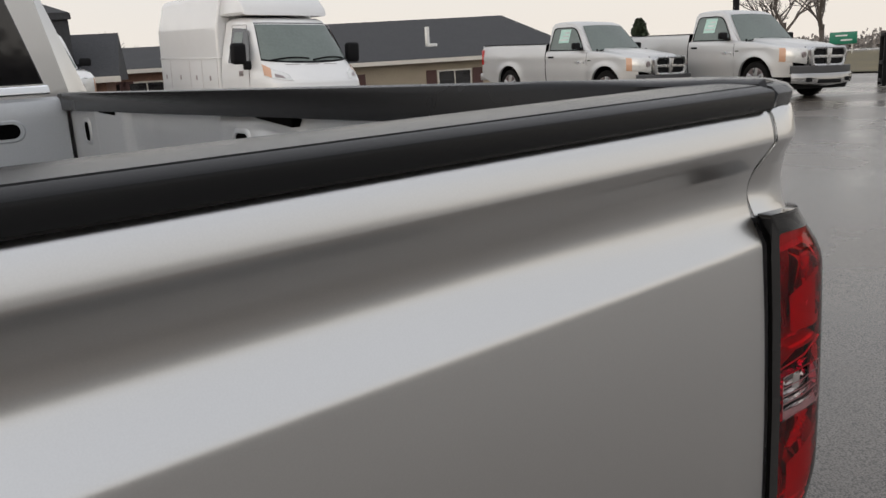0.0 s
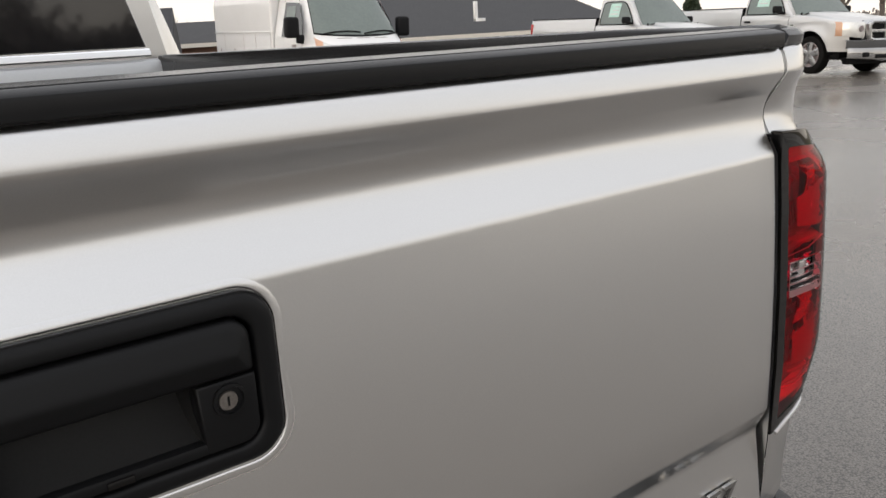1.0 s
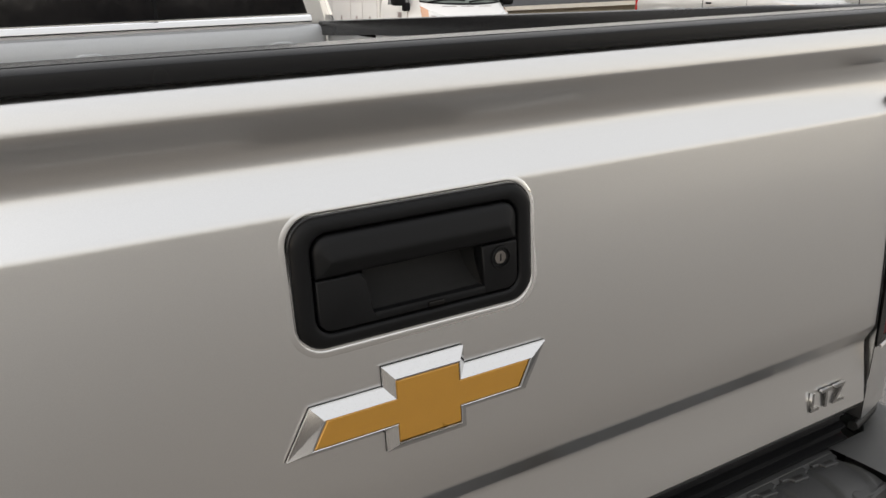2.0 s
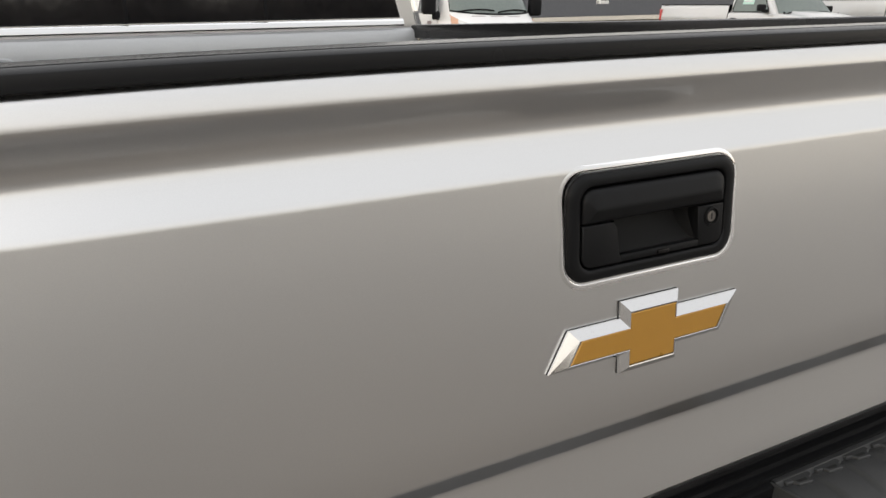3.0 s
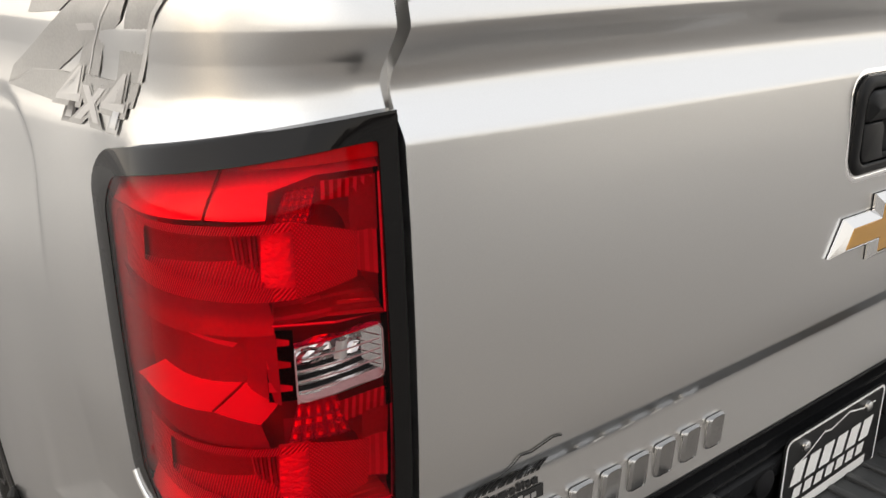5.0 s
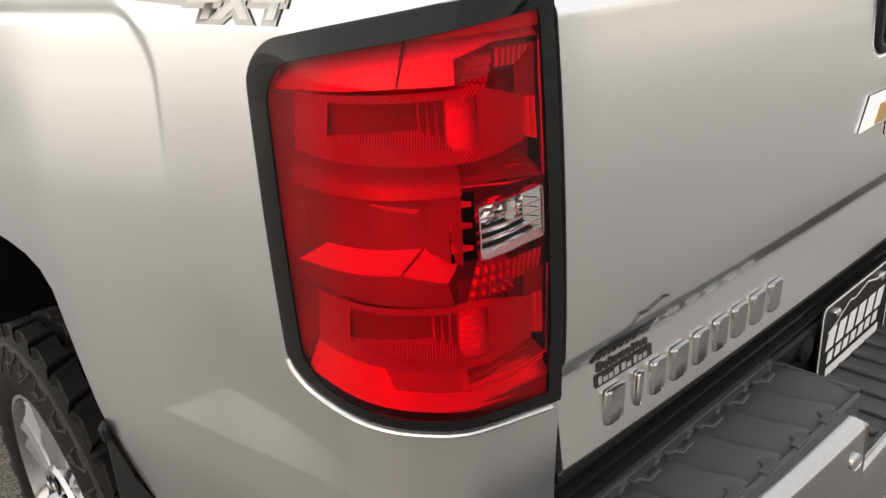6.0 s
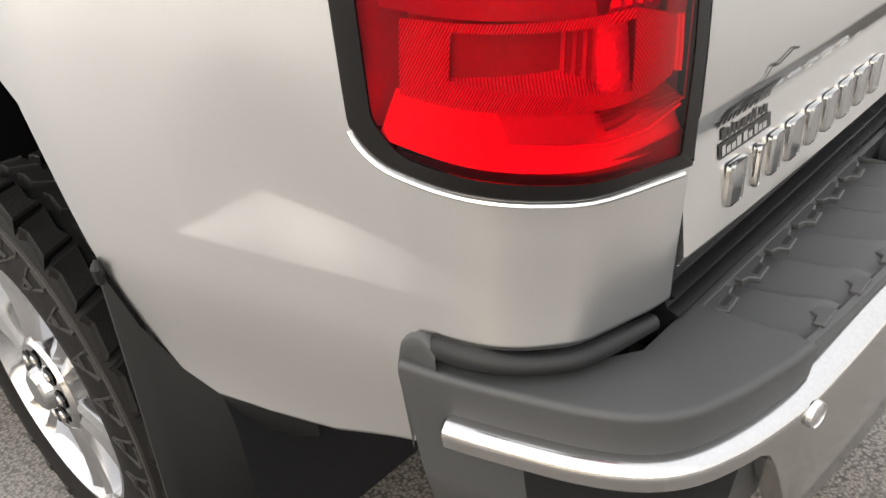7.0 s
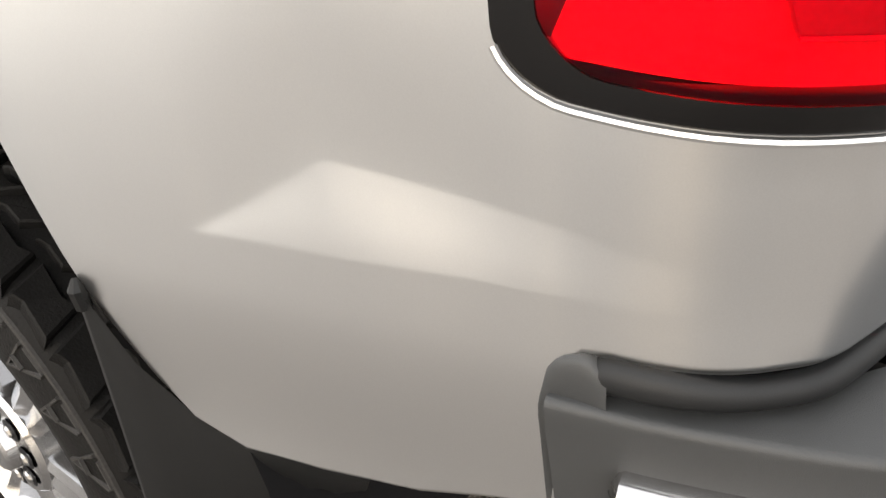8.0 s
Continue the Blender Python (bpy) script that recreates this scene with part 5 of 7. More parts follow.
    zt = lambda f: 0.796 + 0.019 * ss(fn - 0.04, fn + 0.30, f)
    zl = lambda f: 0.768 - 0.139 * ss(fn - 0.02, fn + 0.09, f)
    mid_z = lambda f: (zt(f) + zl(f)) / 2
    strip = sweep(s, u0, U_END, [(-0.013, zt), (0.006, lambda f: zt(f) - 0.001), (0.0125, lambda f: zt(f) - 0.006), (0.0138, lambda f: zt(f) - 0.010), (0.0139, lambda f: zt(f) - 0.0130), (0.0139, lambda f: zt(f) - 0.0165), (lambda f: 0.0125 + 0.004 * ss(fn, fn + 0.1, f), mid_z), (lambda f: 0.0125 - 0.006 * ss(fn, fn + 0.1, f), lambda f: zl(f) + 0.004), (0.004, zl), (-0.016, zl)], 60)
    face = part("face_bar", strip, BUMPERM, bumper, "bright metal bumper face narrowing to a strip", True, 60)
    tip = [bump_point(s, u0 + d, o, z) for d, o, z in ((-0.002, -0.010, 0.794), (-0.006, 0.001, 0.790), (-0.008, 0.002, 0.782), (-0.006, 0.000, 0.773), (-0.002, -0.012, 0.769))]
    tip2 = [bump_point(s, u0, o, z) for o, z in ((-0.012, 0.796), (0.0105, 0.792), (0.0135, 0.782), (0.0115, 0.772), (-0.014, 0.768))]
    part("strip_tip", grid([tip, tip2]), BUMPERM, bumper)
    # Black strip puts the shade below the bright strip into the shape.
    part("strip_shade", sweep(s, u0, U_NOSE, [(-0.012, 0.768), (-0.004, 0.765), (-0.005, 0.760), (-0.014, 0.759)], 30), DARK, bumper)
    # The foot pocket is a black panel over the cap, its shade in the colour.
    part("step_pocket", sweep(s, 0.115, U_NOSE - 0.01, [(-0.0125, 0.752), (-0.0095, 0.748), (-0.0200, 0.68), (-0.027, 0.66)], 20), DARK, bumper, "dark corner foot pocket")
    # parking sensor
    c = Vector(bump_point(s, float(np.interp(-0.752, -half[:, 0], half_u)), 0.017, 0.782))
    nrm = (Vector(bump_point(s, float(np.interp(-0.752, -half[:, 0], half_u)), 0.03, 0.782)) - c).normalized()
    ring_m = nrm.to_track_quat("Z", "Y").to_matrix().to_4x4()
    vs, fs = lathe([(-0.004, 0.0135), (0.0015, 0.0130), (0.0022, 0.0115), (0.0010, 0.0105), (0.0016, 0.0095), (0.0020, 0.0001)], 20, "z")
    part("parking_sensor", ([c + ring_m.to_3x3() @ Vector(v) for v in vs], fs), SATIN, bumper, "round silver parking sensor")
    # second bolt near the end of the face
    c2 = Vector(bump_point(s, U_END - 0.03, 0.017, 0.770))
    part("face_bolt", ([c2 + ring_m.to_3x3() @ Vector(v) * 0.9 for v in vs], fs), SATIN, bumper, "round chrome bolt")
    # return of the face's inner end
    e = [bump_point(s, U_END, o, z) for o, z in ((0.001, 0.815), (0.016, 0.812), (0.0165, 0.72), (0.0065, 0.633), (0.0, 0.629))]
    part("face_return", grid([e, [(p[0] - s * 0.004, p[1] + 0.06, p[2]) for p in e]]), BUMPERM, bumper)

    # ribbed step pad: broad treads that each rise towards the middle and end in a slanting step
    x0, x1 = s * 0.735, s * 0.305
    ya, treads = 0.012, 6
    pitch = (x1 - x0) / treads
    rows = []
    for k in range(treads * 20 + 1):
        x = x0 + (x1 - x0) * k / (treads * 20)
        yo = float(np.interp(abs(x), half[::-1, 0], half[::-1, 1])) + 0.012
        row = [(x, ya, 0.800), (x, ya, TOPZ - 0.002), (x, ya - 0.010, TOPZ - 0.003)]
        for j in range(11):
            t = j / 10
            y = ya - 0.014 + (yo + 0.010 - ya + 0.014) * t
            f = ((x - x0) / pitch - 0.42 * t + 0.10 * math.sin(math.pi * t) + 1.0) % 1.0
            rise = f * (1 - ss(0.90, 1.0, f))
            ends = ss(0.0, 0.16, t) * (1 - ss(0.84, 1.0, t))
            row.append((x, y, TOPZ - 0.011 + 0.0065 * rise * ends))
        row += [(x, yo + 0.006, TOPZ - 0.009), (x, yo, TOPZ - 0.011), (x, yo, 0.795)]
        rows.append(row)
    part("step_pad", grid(rows), GREYP, bumper, "ribbed grey plastic step pad", True, 40)
    for k in range(treads):
        x = x0 + pitch * (k + 0.42)
        d = 1 if pitch > 0 else -1
        yo = float(np.interp(abs(x), half[::-1, 0], half[::-1, 1])) + 0.012
        q = lambda pts: [(x + d * a, b) for a, b in pts]
        part("pad_lug", prism(q([(-0.030, 0.006), (-0.030, -0.008), (-0.020, -0.011), (-0.016, -0.021), (0.012, -0.018), (0.014, -0.008), (0.026, -0.006), (0.026, 0.006)]), TOPZ - 0.014, TOPZ - 0.0042, "z", 0.0014, 1), GREYP, bumper, "", True, 40)
        # Dark plate on the uncut lug: the slot's shade is put into the colour.
        part("pad_slot", prism(q([(-0.012, -0.0095), (-0.010, -0.0155), (0.008, -0.0140), (0.010, -0.0080)]), TOPZ - 0.008, TOPZ - 0.0038, "z"), SLOTP, bumper)
        xe = x + d * 0.030
        if abs(xe) > 0.33:
            e = [(xe + d * a, yo + b) for a, b in ((-0.016, 0.001), (0.018, 0.001), (0.014, 0.017), (0.000, 0.021), (-0.004, 0.013), (-0.016, 0.012))]
            part("pad_edge_lug", prism(e, TOPZ - 0.016, TOPZ - 0.0065, "z", 0.0014, 1), GREYP, bumper, "", True, 40)
    # pad's inner end wall beside the plate recess
    part("pad_end", box(min(s * 0.300, s * 0.306), max(s * 0.300, s * 0.306), -0.118, 0.012, 0.66, TOPZ - 0.004, 0.002), GREYP, bumper)

# grooved black strip between the tailgate and the step
sill = [(0.060, 0.897), (0.014, 0.893), (0.012, 0.884), (0.020, 0.880), (0.019, 0.870), (0.008, 0.866), (0.008, 0.863), (0.017, 0.860), (0.015, 0.851), (0.003, 0.847), (0.003, 0.844), (0.012, 0.841), (0.010, 0.833), (0.000, 0.829), (0.004, 0.80), (0.060, 0.80)]
part("grooved_sill", extrude_x(sill, -0.775, 0.775, 3), CAP, bumper, "grooved black plastic sill", True, 25)
# plate recess and low centre step
part("recess_wall", box(-0.304, 0.304, 0.014, 0.03, 0.66, 0.845, 0.003), DARK, bumper)
part("centre_step", box(-0.30, 0.30, -0.130, 0.015, 0.700, 0.716, 0.004), GREYP, bumper, "low grey centre step")
for k in range(11):
    x = -0.27 + 0.054 * k
    part("centre_rib", box(x - 0.008, x + 0.008, -0.122, -0.004, 0.714, 0.7225, 0.003), GREYP, bumper)
part("centre_face", box(-0.335, 0.335, -0.147, -0.128, 0.625, 0.728, 0.006), BUMPERM, bumper, "bright lower centre face")
for s in (-1, 1):
    part("plate_lamp", lathe([(0.0, 0.024), (-0.012, 0.022), (-0.016, 0.012), (-0.017, 0.0001)], 16, "y", (s * 0.185, 0.012, 0.800)), DARK, bumper, "round black plate lamp")
part("hitch_receiver", box(-0.045, 0.045, -0.10, 0.05, 0.54, 0.63, 0.008), DARK, bumper, "black square hitch receiver")

# licence plate: black with a white rim and bars
PX, PZ, PY = -0.004, 0.782, -0.004
plate = part("licence_plate", prism(rounded(0.290, 0.150, 0.014, 6, PX, PZ), PY, PY + 0.003, "y"), BLACKF, truck, "black dealer plate with a white rim and white bars")
po, pi_ = rounded(0.288, 0.148, 0.0135, 6, PX, PZ), rounded(0.280, 0.140, 0.011, 6, PX, PZ)
part("plate_rim", grid([[(x, PY - 0.0008, z) for x, z in po], [(x, PY - 0.0008, z) for x, z in pi_]], True), WHITEF, plate, "white plate rim")
pp = [(-0.12, 0.020), (-0.085, 0.030), (-0.04, 0.052), (-0.02, 0.048), (0.03, 0.060), (0.075, 0.050), (0.115, 0.050)]
part("plate_peak", merge(*[([(PX + xa, PY - 0.0012, PZ + za), (PX + xb, PY - 0.0012, PZ + zb), (PX + xb, PY - 0.0012, PZ + zb + 0.003), (PX + xa, PY - 0.0012, PZ + za + 0.003)], [(0, 1, 2, 3)]) for (xa, za), (xb, zb) in zip(pp, pp[1:])]), WHITEF, plate)
for k in range(6):
    xa = PX - 0.122 + 0.040 * k
    part("plate_bar", ([(xa, PY - 0.001, PZ - 0.010), (xa + 0.030, PY - 0.001, PZ - 0.010), (xa + 0.040, PY - 0.001, PZ + 0.026), (xa + 0.010, PY - 0.001, PZ + 0.026)], [(0, 1, 2, 3)]), WHITEF, plate)
for k in range(7):
    xa = PX - 0.112 + 0.031 * k
    part("plate_bar", ([(xa, PY - 0.001, PZ - 0.036), (xa + 0.022, PY - 0.001, PZ - 0.036), (xa + 0.026, PY - 0.001, PZ - 0.017), (xa + 0.004, PY - 0.001, PZ - 0.017)], [(0, 1, 2, 3)]), WHITEF, plate)
part("plate_foot", ([(PX - 0.11, PY - 0.001, PZ - 0.062), (PX + 0.11, PY - 0.001, PZ - 0.062), (PX + 0.11, PY - 0.001, PZ - 0.045), (PX - 0.11, PY - 0.001, PZ - 0.045)], [(0, 1, 2, 3)]), WHITEF, plate)
for s in (-1, 1):
    part("plate_screw", lathe([(PY, 0.009), (PY - 0.004, 0.0085), (PY - 0.006, 0.006), (PY - 0.0065, 0.0001)], 14, "y", (PX + s * 0.092, 0, PZ + 0.050)), SATIN, plate, "round steel screw")

# ---------------------------------------------------------------- wheels
TR = 0.400


def make_wheel(name, s, centre, lugged=False):
    """Tyre; parts: tread lugs, sidewall marks, rim, spokes, hub cap, lug bolts. Outer face towards s."""
    cx, cy, cz = centre
    out = lambda a: s * a
    prof = [(0.00, 0.245), (0.012, 0.250), (0.022, 0.270), (0.026, 0.300), (0.024, 0.330), (0.014, 0.358), (0.004, 0.374), (-0.010, 0.384), (-0.05, 0.387), (-0.14, 0.388), (-0.23, 0.387), (-0.265, 0.380), (-0.285, 0.35), (-0.285, 0.28), (-0.27, 0.245)]
    if not lugged:
        prof = [(a, r + (0.012 if r > 0.37 else 0)) for a, r in prof]
    tyre = part(name, lathe([(out(a), r) for a, r in prof], 72, "x", centre), RUBBER, truck, "black all-terrain tyre on a polished alloy rim", True, 35)

    def lug(aw, w0, w1, r0, r1, skew):
        pts = []
        for r in (r0, r1 - 0.003, r1):
            k = {r0: 1.0, r1: 0.84}.get(r, 0.94)
            wm, ww = (w0 + w1) / 2, (w1 - w0) / 2 * k
            for da, dw in ((-aw * k, -ww), (aw * k * 0.4, -ww * 0.7), (aw * k, -ww), (aw * k, ww), (-aw * k * 0.5, ww * 0.8), (-aw * k, ww)):
                a = da + skew * dw
                pts.append((out(wm + dw), r * math.cos(a), r * math.sin(a)))
        fs = [tuple(range(12, 18))]
        for lev in (0, 6):
            fs += [(lev + i, lev + (i + 1) % 6, lev + 6 + (i + 1) % 6, lev + 6 + i) for i in range(6)]
        return pts, fs

    def mark(ra, a0, rb, a1, wide=0.0026, lift=0.0045):
        """One raised rib on the sidewall between two polar points."""
        p = []
        for r, a in ((ra, a0), (rb, a1)):
            wa = float(np.interp(r, [0.270, 0.300, 0.330, 0.358, 0.374, 0.384], [0.022, 0.026, 0.024, 0.014, 0.004, -0.010]))
            ux, uy = rb * math.cos(a1) - ra * math.cos(a0), rb * math.sin(a1) - ra * math.sin(a0)
            ln = math.hypot(ux, uy)
            for e in (-1, 1):
                for h in (0.0, lift):
                    k = e * wide * (1.0 if h == 0 else 0.65) / ln
                    p.append((out(wa + h), r * math.cos(a) - uy * k, r * math.sin(a) + ux * k))
        return p, [(1, 3, 7, 5), (0, 1, 5, 4), (2, 3, 7, 6), (0, 1, 3, 2), (4, 5, 7, 6)]

    if lugged:
        n = 28
        d = 2 * math.pi / n
        kinds = [(0.0, lug(d * 0.44, -0.050, 0.007, 0.364, TR - 0.002, 0.9)), (0.55, lug(d * 0.32, -0.105, -0.060, 0.382, TR, -1.8)), (0.25, lug(d * 0.32, -0.160, -0.113, 0.382, TR, 1.8)), (0.7, lug(d * 0.32, -0.212, -0.168, 0.382, TR, -1.8)), (0.1, lug(d * 0.33, -0.270, -0.220, 0.372, TR, -1.2))]
        meshes = [(off, mesh_of("tread_lug", *src, RUBBER, False)) for off, src in kinds]
        ribs = [(0.308, 0.0, 0.354, 0.0), (0.310, 0.0, 0.352, d * 0.62), (0.331, 0.0, 0.331, d * 0.30), (0.356, d * 0.10, 0.356, d * 0.60)]
        marks = [(0.2, mesh_of("sidewall_mark", *mark(*rb), RUBBERW, False)) for rb in ribs]
        part("shoulder_ridge", lathe([(out(0.0115), 0.3560), (out(0.0165), 0.3580), (out(0.0150), 0.3620), (out(0.0075), 0.3635)], 96, "x", centre), RUBBERW, tyre, "", True, 35)
        for k in range(n):
            for nm, group in (("tread_lug", meshes), ("sidewall_mark", marks)):
                for off, me in group:
                    ob = part(nm, me, RUBBER if nm == "tread_lug" else RUBBERW, tyre)
                    ob.matrix_local = Matrix.Translation(centre) @ Matrix.Rotation((k + off) * d, 4, "X")
    # rim: barrel, outer lip
    rim = [(0.004, 0.250), (0.010, 0.256), (0.016, 0.254), (0.016, 0.246), (0.004, 0.238), (-0.03, 0.232), (-0.14, 0.225), (-0.14, 0.05)]
    part("rim", lathe([(out(a), r) for a, r in rim], 64, "x", centre), ALLOY, tyre, "polished alloy rim")
    part("brake_drum", lathe([(out(-0.12), 0.19), (out(-0.06), 0.185), (out(-0.055), 0.02)], 32, "x", centre), DARK, tyre)
    for k in range(6):
        a = 2 * math.pi * k / 6 + 0.30
        ca, sa_ = math.cos(a), math.sin(a)

        def at(r, t, w):
            return (cx + out(w), cy + r * ca - t * sa_, cz + r * sa_ + t * ca)

        ring = []
        for r, hw, top, side in ((0.050, 0.030, 0.000, -0.035), (0.10, 0.034, 0.006, -0.03), (0.16, 0.040, 0.002, -0.03), (0.215, 0.050, 0.004, -0.03), (0.242, 0.056, 0.008, -0.02)):
            ring.append([at(r, -hw - 0.006, side), at(r, -hw, top - 0.006), at(r, -hw * 0.55, top), at(r, 0, top - 0.006), at(r, hw * 0.55, top), at(r, hw, top - 0.006), at(r, hw + 0.006, side)])
        part("spoke", grid(ring), ALLOY, tyre, "", True, 20)
    part("hub_cap", lathe([(out(-0.03), 0.100), (out(0.004), 0.096), (out(0.012), 0.088), (out(0.015), 0.045), (out(0.030), 0.040), (out(0.034), 0.034), (out(0.035), 0.0001)], 36, "x", centre), ALLOY, tyre, "polished hub cap", True, 25)
    for k in range(8):
        a = 2 * math.pi * k / 8
        part("lug_bolt", lathe([(out(0.010), 0.0120), (out(0.0185), 0.0115), (out(0.0215), 0.008), (out(0.0220), 0.0001)], 8, "x", (cx, cy + 0.061 * math.cos(a), cz + 0.061 * math.sin(a))), LETTER, tyre, "", True, 25)
        # Black disc on the hub cap: the bolt recess's shade is put into the colour.
        part("lug_pocket", lathe([(out(0.0155), 0.0195), (out(0.0160), 0.0180), (out(0.0150), 0.0001)], 16, "x", (cx, cy + 0.061 * math.cos(a), cz + 0.061 * math.sin(a))), DARK, tyre)
    return tyre


make_wheel("wheel", -1, (-1.003, 1.094, TR - 0.006), True)
make_wheel("wheel", 1, (1.003, 1.094, TR - 0.012))
make_wheel("wheel", -1, (-0.965, 4.90, TR - 0.002))
make_wheel("wheel", 1, (0.965, 4.90, TR - 0.002))

# mud flaps: moulded guard that follows the body edge and hangs behind the tyre
for s in (-1, 1):
    top = [(1.037, 0.606, 0.822), (1.020, 0.580, 0.740), (1.002, 0.545, 0.690), (0.975, 0.47, 0.695), (0.940, 0.36, 0.715)]
    low = [(1.034, 0.640, 0.26), (1.010, 0.640, 0.26), (0.960, 0.640, 0.26), (0.890, 0.625, 0.27), (0.780, 0.610, 0.28)]
    rows = []
    for k in range(13):
        t = k / 12
        row = []
        for (xa, ya, za), (xb, yb, zb) in zip(top, low):
            f = ss(0, 1, t) * 0.5 + t * 0.5
            row.append((s * (xa + (xb - xa) * f), ya + (yb - ya) * f, za + (zb - za) * t))
        x0, y0, z0 = row[0]
        rows.append([(x0 - s * 0.010, y0 + 0.016, z0), (x0 - s * 0.002, y0 + 0.012, z0)] + row)
    part("mud_flap", grid(rows), FLAP, truck, "black moulded mud flap", True, 170)
    part("flap_clip", tube([(s * 1.034, 0.612, 0.800), (s * 1.037, 0.609, 0.820), (s * 1.034, 0.611, 0.830)], [0.008, 0.008, 0.003], 8), FLAP, truck)
    # inward return below the body edge
    und = []
    for y in np.linspace(0.18, 0.60, 12):
        low = float(np.interp(y, EDGE_Y, EDGE_Z))
        (px, py), (nx, ny) = on_plan(u_of_y(y))
        o = side_off(y, low, u_of_y(y)) - 0.012
        und.append([(s * (px + nx * o), y, low + 0.001), (s * (px - 0.03), y, low + 0.012), (s * 0.78, y, low + 0.05), (s * 0.6, y, low + 0.08)])
    part("under_lip", grid(und), FLAP, truck)

# ---------------------------------------------------------------- bed and cab
part("bed_floor", box(-0.775, 0.775, 0.07, 2.05, 0.925, 0.945), BEDP, truck, "silver painted bed floor")
for k in range(9):
    x = -0.64 + 0.16 * k
    part("bed_rib", box(x - 0.03, x + 0.03, 0.08, 2.04, 0.944, 0.955, 0.004), BEDP, truck)
BY = 2.045


def bulkhead():
    xs = [-0.775, -0.60, -0.30, 0.0, 0.30, 0.575, 0.665, 0.775]
    zs = [(0.945, 0.0), (1.19, 0.0), (1.205, 0.012), (1.275, 0.012), (1.29, 0.0), (1.395, 0.0), (1.455, 0.0), (1.488, 0.002), (1.500, 0.008), (1.506, 0.022), (1.508, 0.06)]
    return grid([[(x, BY + o, z) for x in xs] for z, o in zs])


front = part("bulkhead", bulkhead(), BEDP, truck, "silver bed front wall with oval slots", True, 25)
# The slots are shallow black cones: the shade inside is put into the colour.
for x in (0.615, 0.0, -0.615):
    for o, h, mat, nm in (((0.082, 0.052), -0.004, BEDP, "slot_rim"), ((0.062, 0.036), -0.006, DARK, "slot")):
        pts = rounded(o[0] * 1.25, o[1] * 1.25, o[1] * 0.6, 6, x, 1.425)
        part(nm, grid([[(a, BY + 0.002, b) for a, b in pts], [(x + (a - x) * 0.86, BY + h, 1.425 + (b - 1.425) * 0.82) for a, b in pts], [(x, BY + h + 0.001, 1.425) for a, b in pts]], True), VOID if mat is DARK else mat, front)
# inner bed walls: pressed panel with a broad post, pocket plate, dent and hook openings
def wall_x(y, z):
    """Distance of the inner wall from the middle: pressed posts and a raised pocket plate."""
    x = 0.786 + 0.010 * ss(1.44, 1.36, z) * ss(1.60, 1.50, y)
    x -= 0.018 * ss(1.800, 1.782, y) * (0.35 + 0.65 * ss(1.560, 1.575, y)) * ss(1.48, 1.57, y)
    x -= 0.012 * ss(1.090, 1.070, y) * ss(0.770, 0.800, y) * ss(1.20, 1.24, z) * ss(1.468, 1.455, z)
    x += 0.014 * math.exp(-((y - 0.885) / 0.055) ** 2 - ((z - 1.443 - 0.10 * (y - 0.885)) / 0.010) ** 2)
    x -= 0.006 * math.exp(-((y - 1.415) / 0.035) ** 2 - ((z - 1.445) / 0.030) ** 2)
    return x + 0.006 * math.exp(-((y - 1.03) / 0.03) ** 2 - ((z - 1.43) / 0.02) ** 2)


for s in (-1, 1):
    zs_ = sorted({0.945, 1.10, 1.18, *np.round(np.linspace(1.22, 1.492, 44), 4)})
    wall = part("bed_wall", grid([[(s * wall_x(y, z), y, z) for z in zs_] for y in np.linspace(0.08, 2.044, 150)]), BEDP, truck, "silver inner bed wall with pressed posts", True, 60)
    for yc, zc, w, h, nm in ((1.910, 1.414, 0.040, 0.050, "hook_slot"), (0.985, 1.418, 0.052, 0.040, "hook_slot")):
        ring = rounded(w, h, 0.014, 5, yc, zc)
        xr = lambda k, d: [(s * (wall_x(yc, zc) - d), yc + (a - yc) * k, zc + (b - zc) * k) for a, b in ring]
        part("slot_rim", grid([xr(1.55, -0.002), xr(1.35, 0.004), xr(1.05, 0.004), xr(1.0, 0.0)], True), BEDP, wall, "", True, 60)
        # Black plate on the uncut wall: the opening's shade is put into the colour.
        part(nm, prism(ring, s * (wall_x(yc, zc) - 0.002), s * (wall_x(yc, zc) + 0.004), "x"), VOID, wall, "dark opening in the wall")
    # Black wedges put the shade below the rail cap into the shape.
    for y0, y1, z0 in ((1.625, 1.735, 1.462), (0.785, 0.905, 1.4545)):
        part("shade_slot", prism([(y0, z0), (y1, 1.4675), (y1, 1.4715), (y0, 1.4715)], min(s * 0.7655, s * 0.785), max(s * 0.7655, s * 0.785), "x"), VOID, wall, "black wedge for the shaded gap below the rail cap")
    hump = [(1.035 + 0.42 * math.cos(math.pi * j / 12), 0.945 + 0.20 * math.sin(math.pi * j / 12)) for j in range(13)]
    part("wheel_hump", grid([[(s * 0.79, *p) for p in hump], [(s * 0.60, *p) for p in hump], [(s * 0.60, 1.035, 0.945)] * 13]), BEDP, wall)

# cab: upright rear wall, pillars, tinted rear window, roof, doors, bonnet
CY = 2.135
def ring_at(y, w_low, w_belt, w_top, z_low, z_belt, z_top):
    pts = [(-w_low, z_low), (-w_belt, z_belt - 0.25), (-w_belt, z_belt), (-w_top - 0.03, z_top - 0.10), (-w_top + 0.06, z_top - 0.02), (0, z_top), (w_top - 0.06, z_top - 0.02), (w_top + 0.03, z_top - 0.10), (w_belt, z_belt), (w_belt, z_belt - 0.25), (w_low, z_low)]
    return [(x, y, z) for x, z in pts]


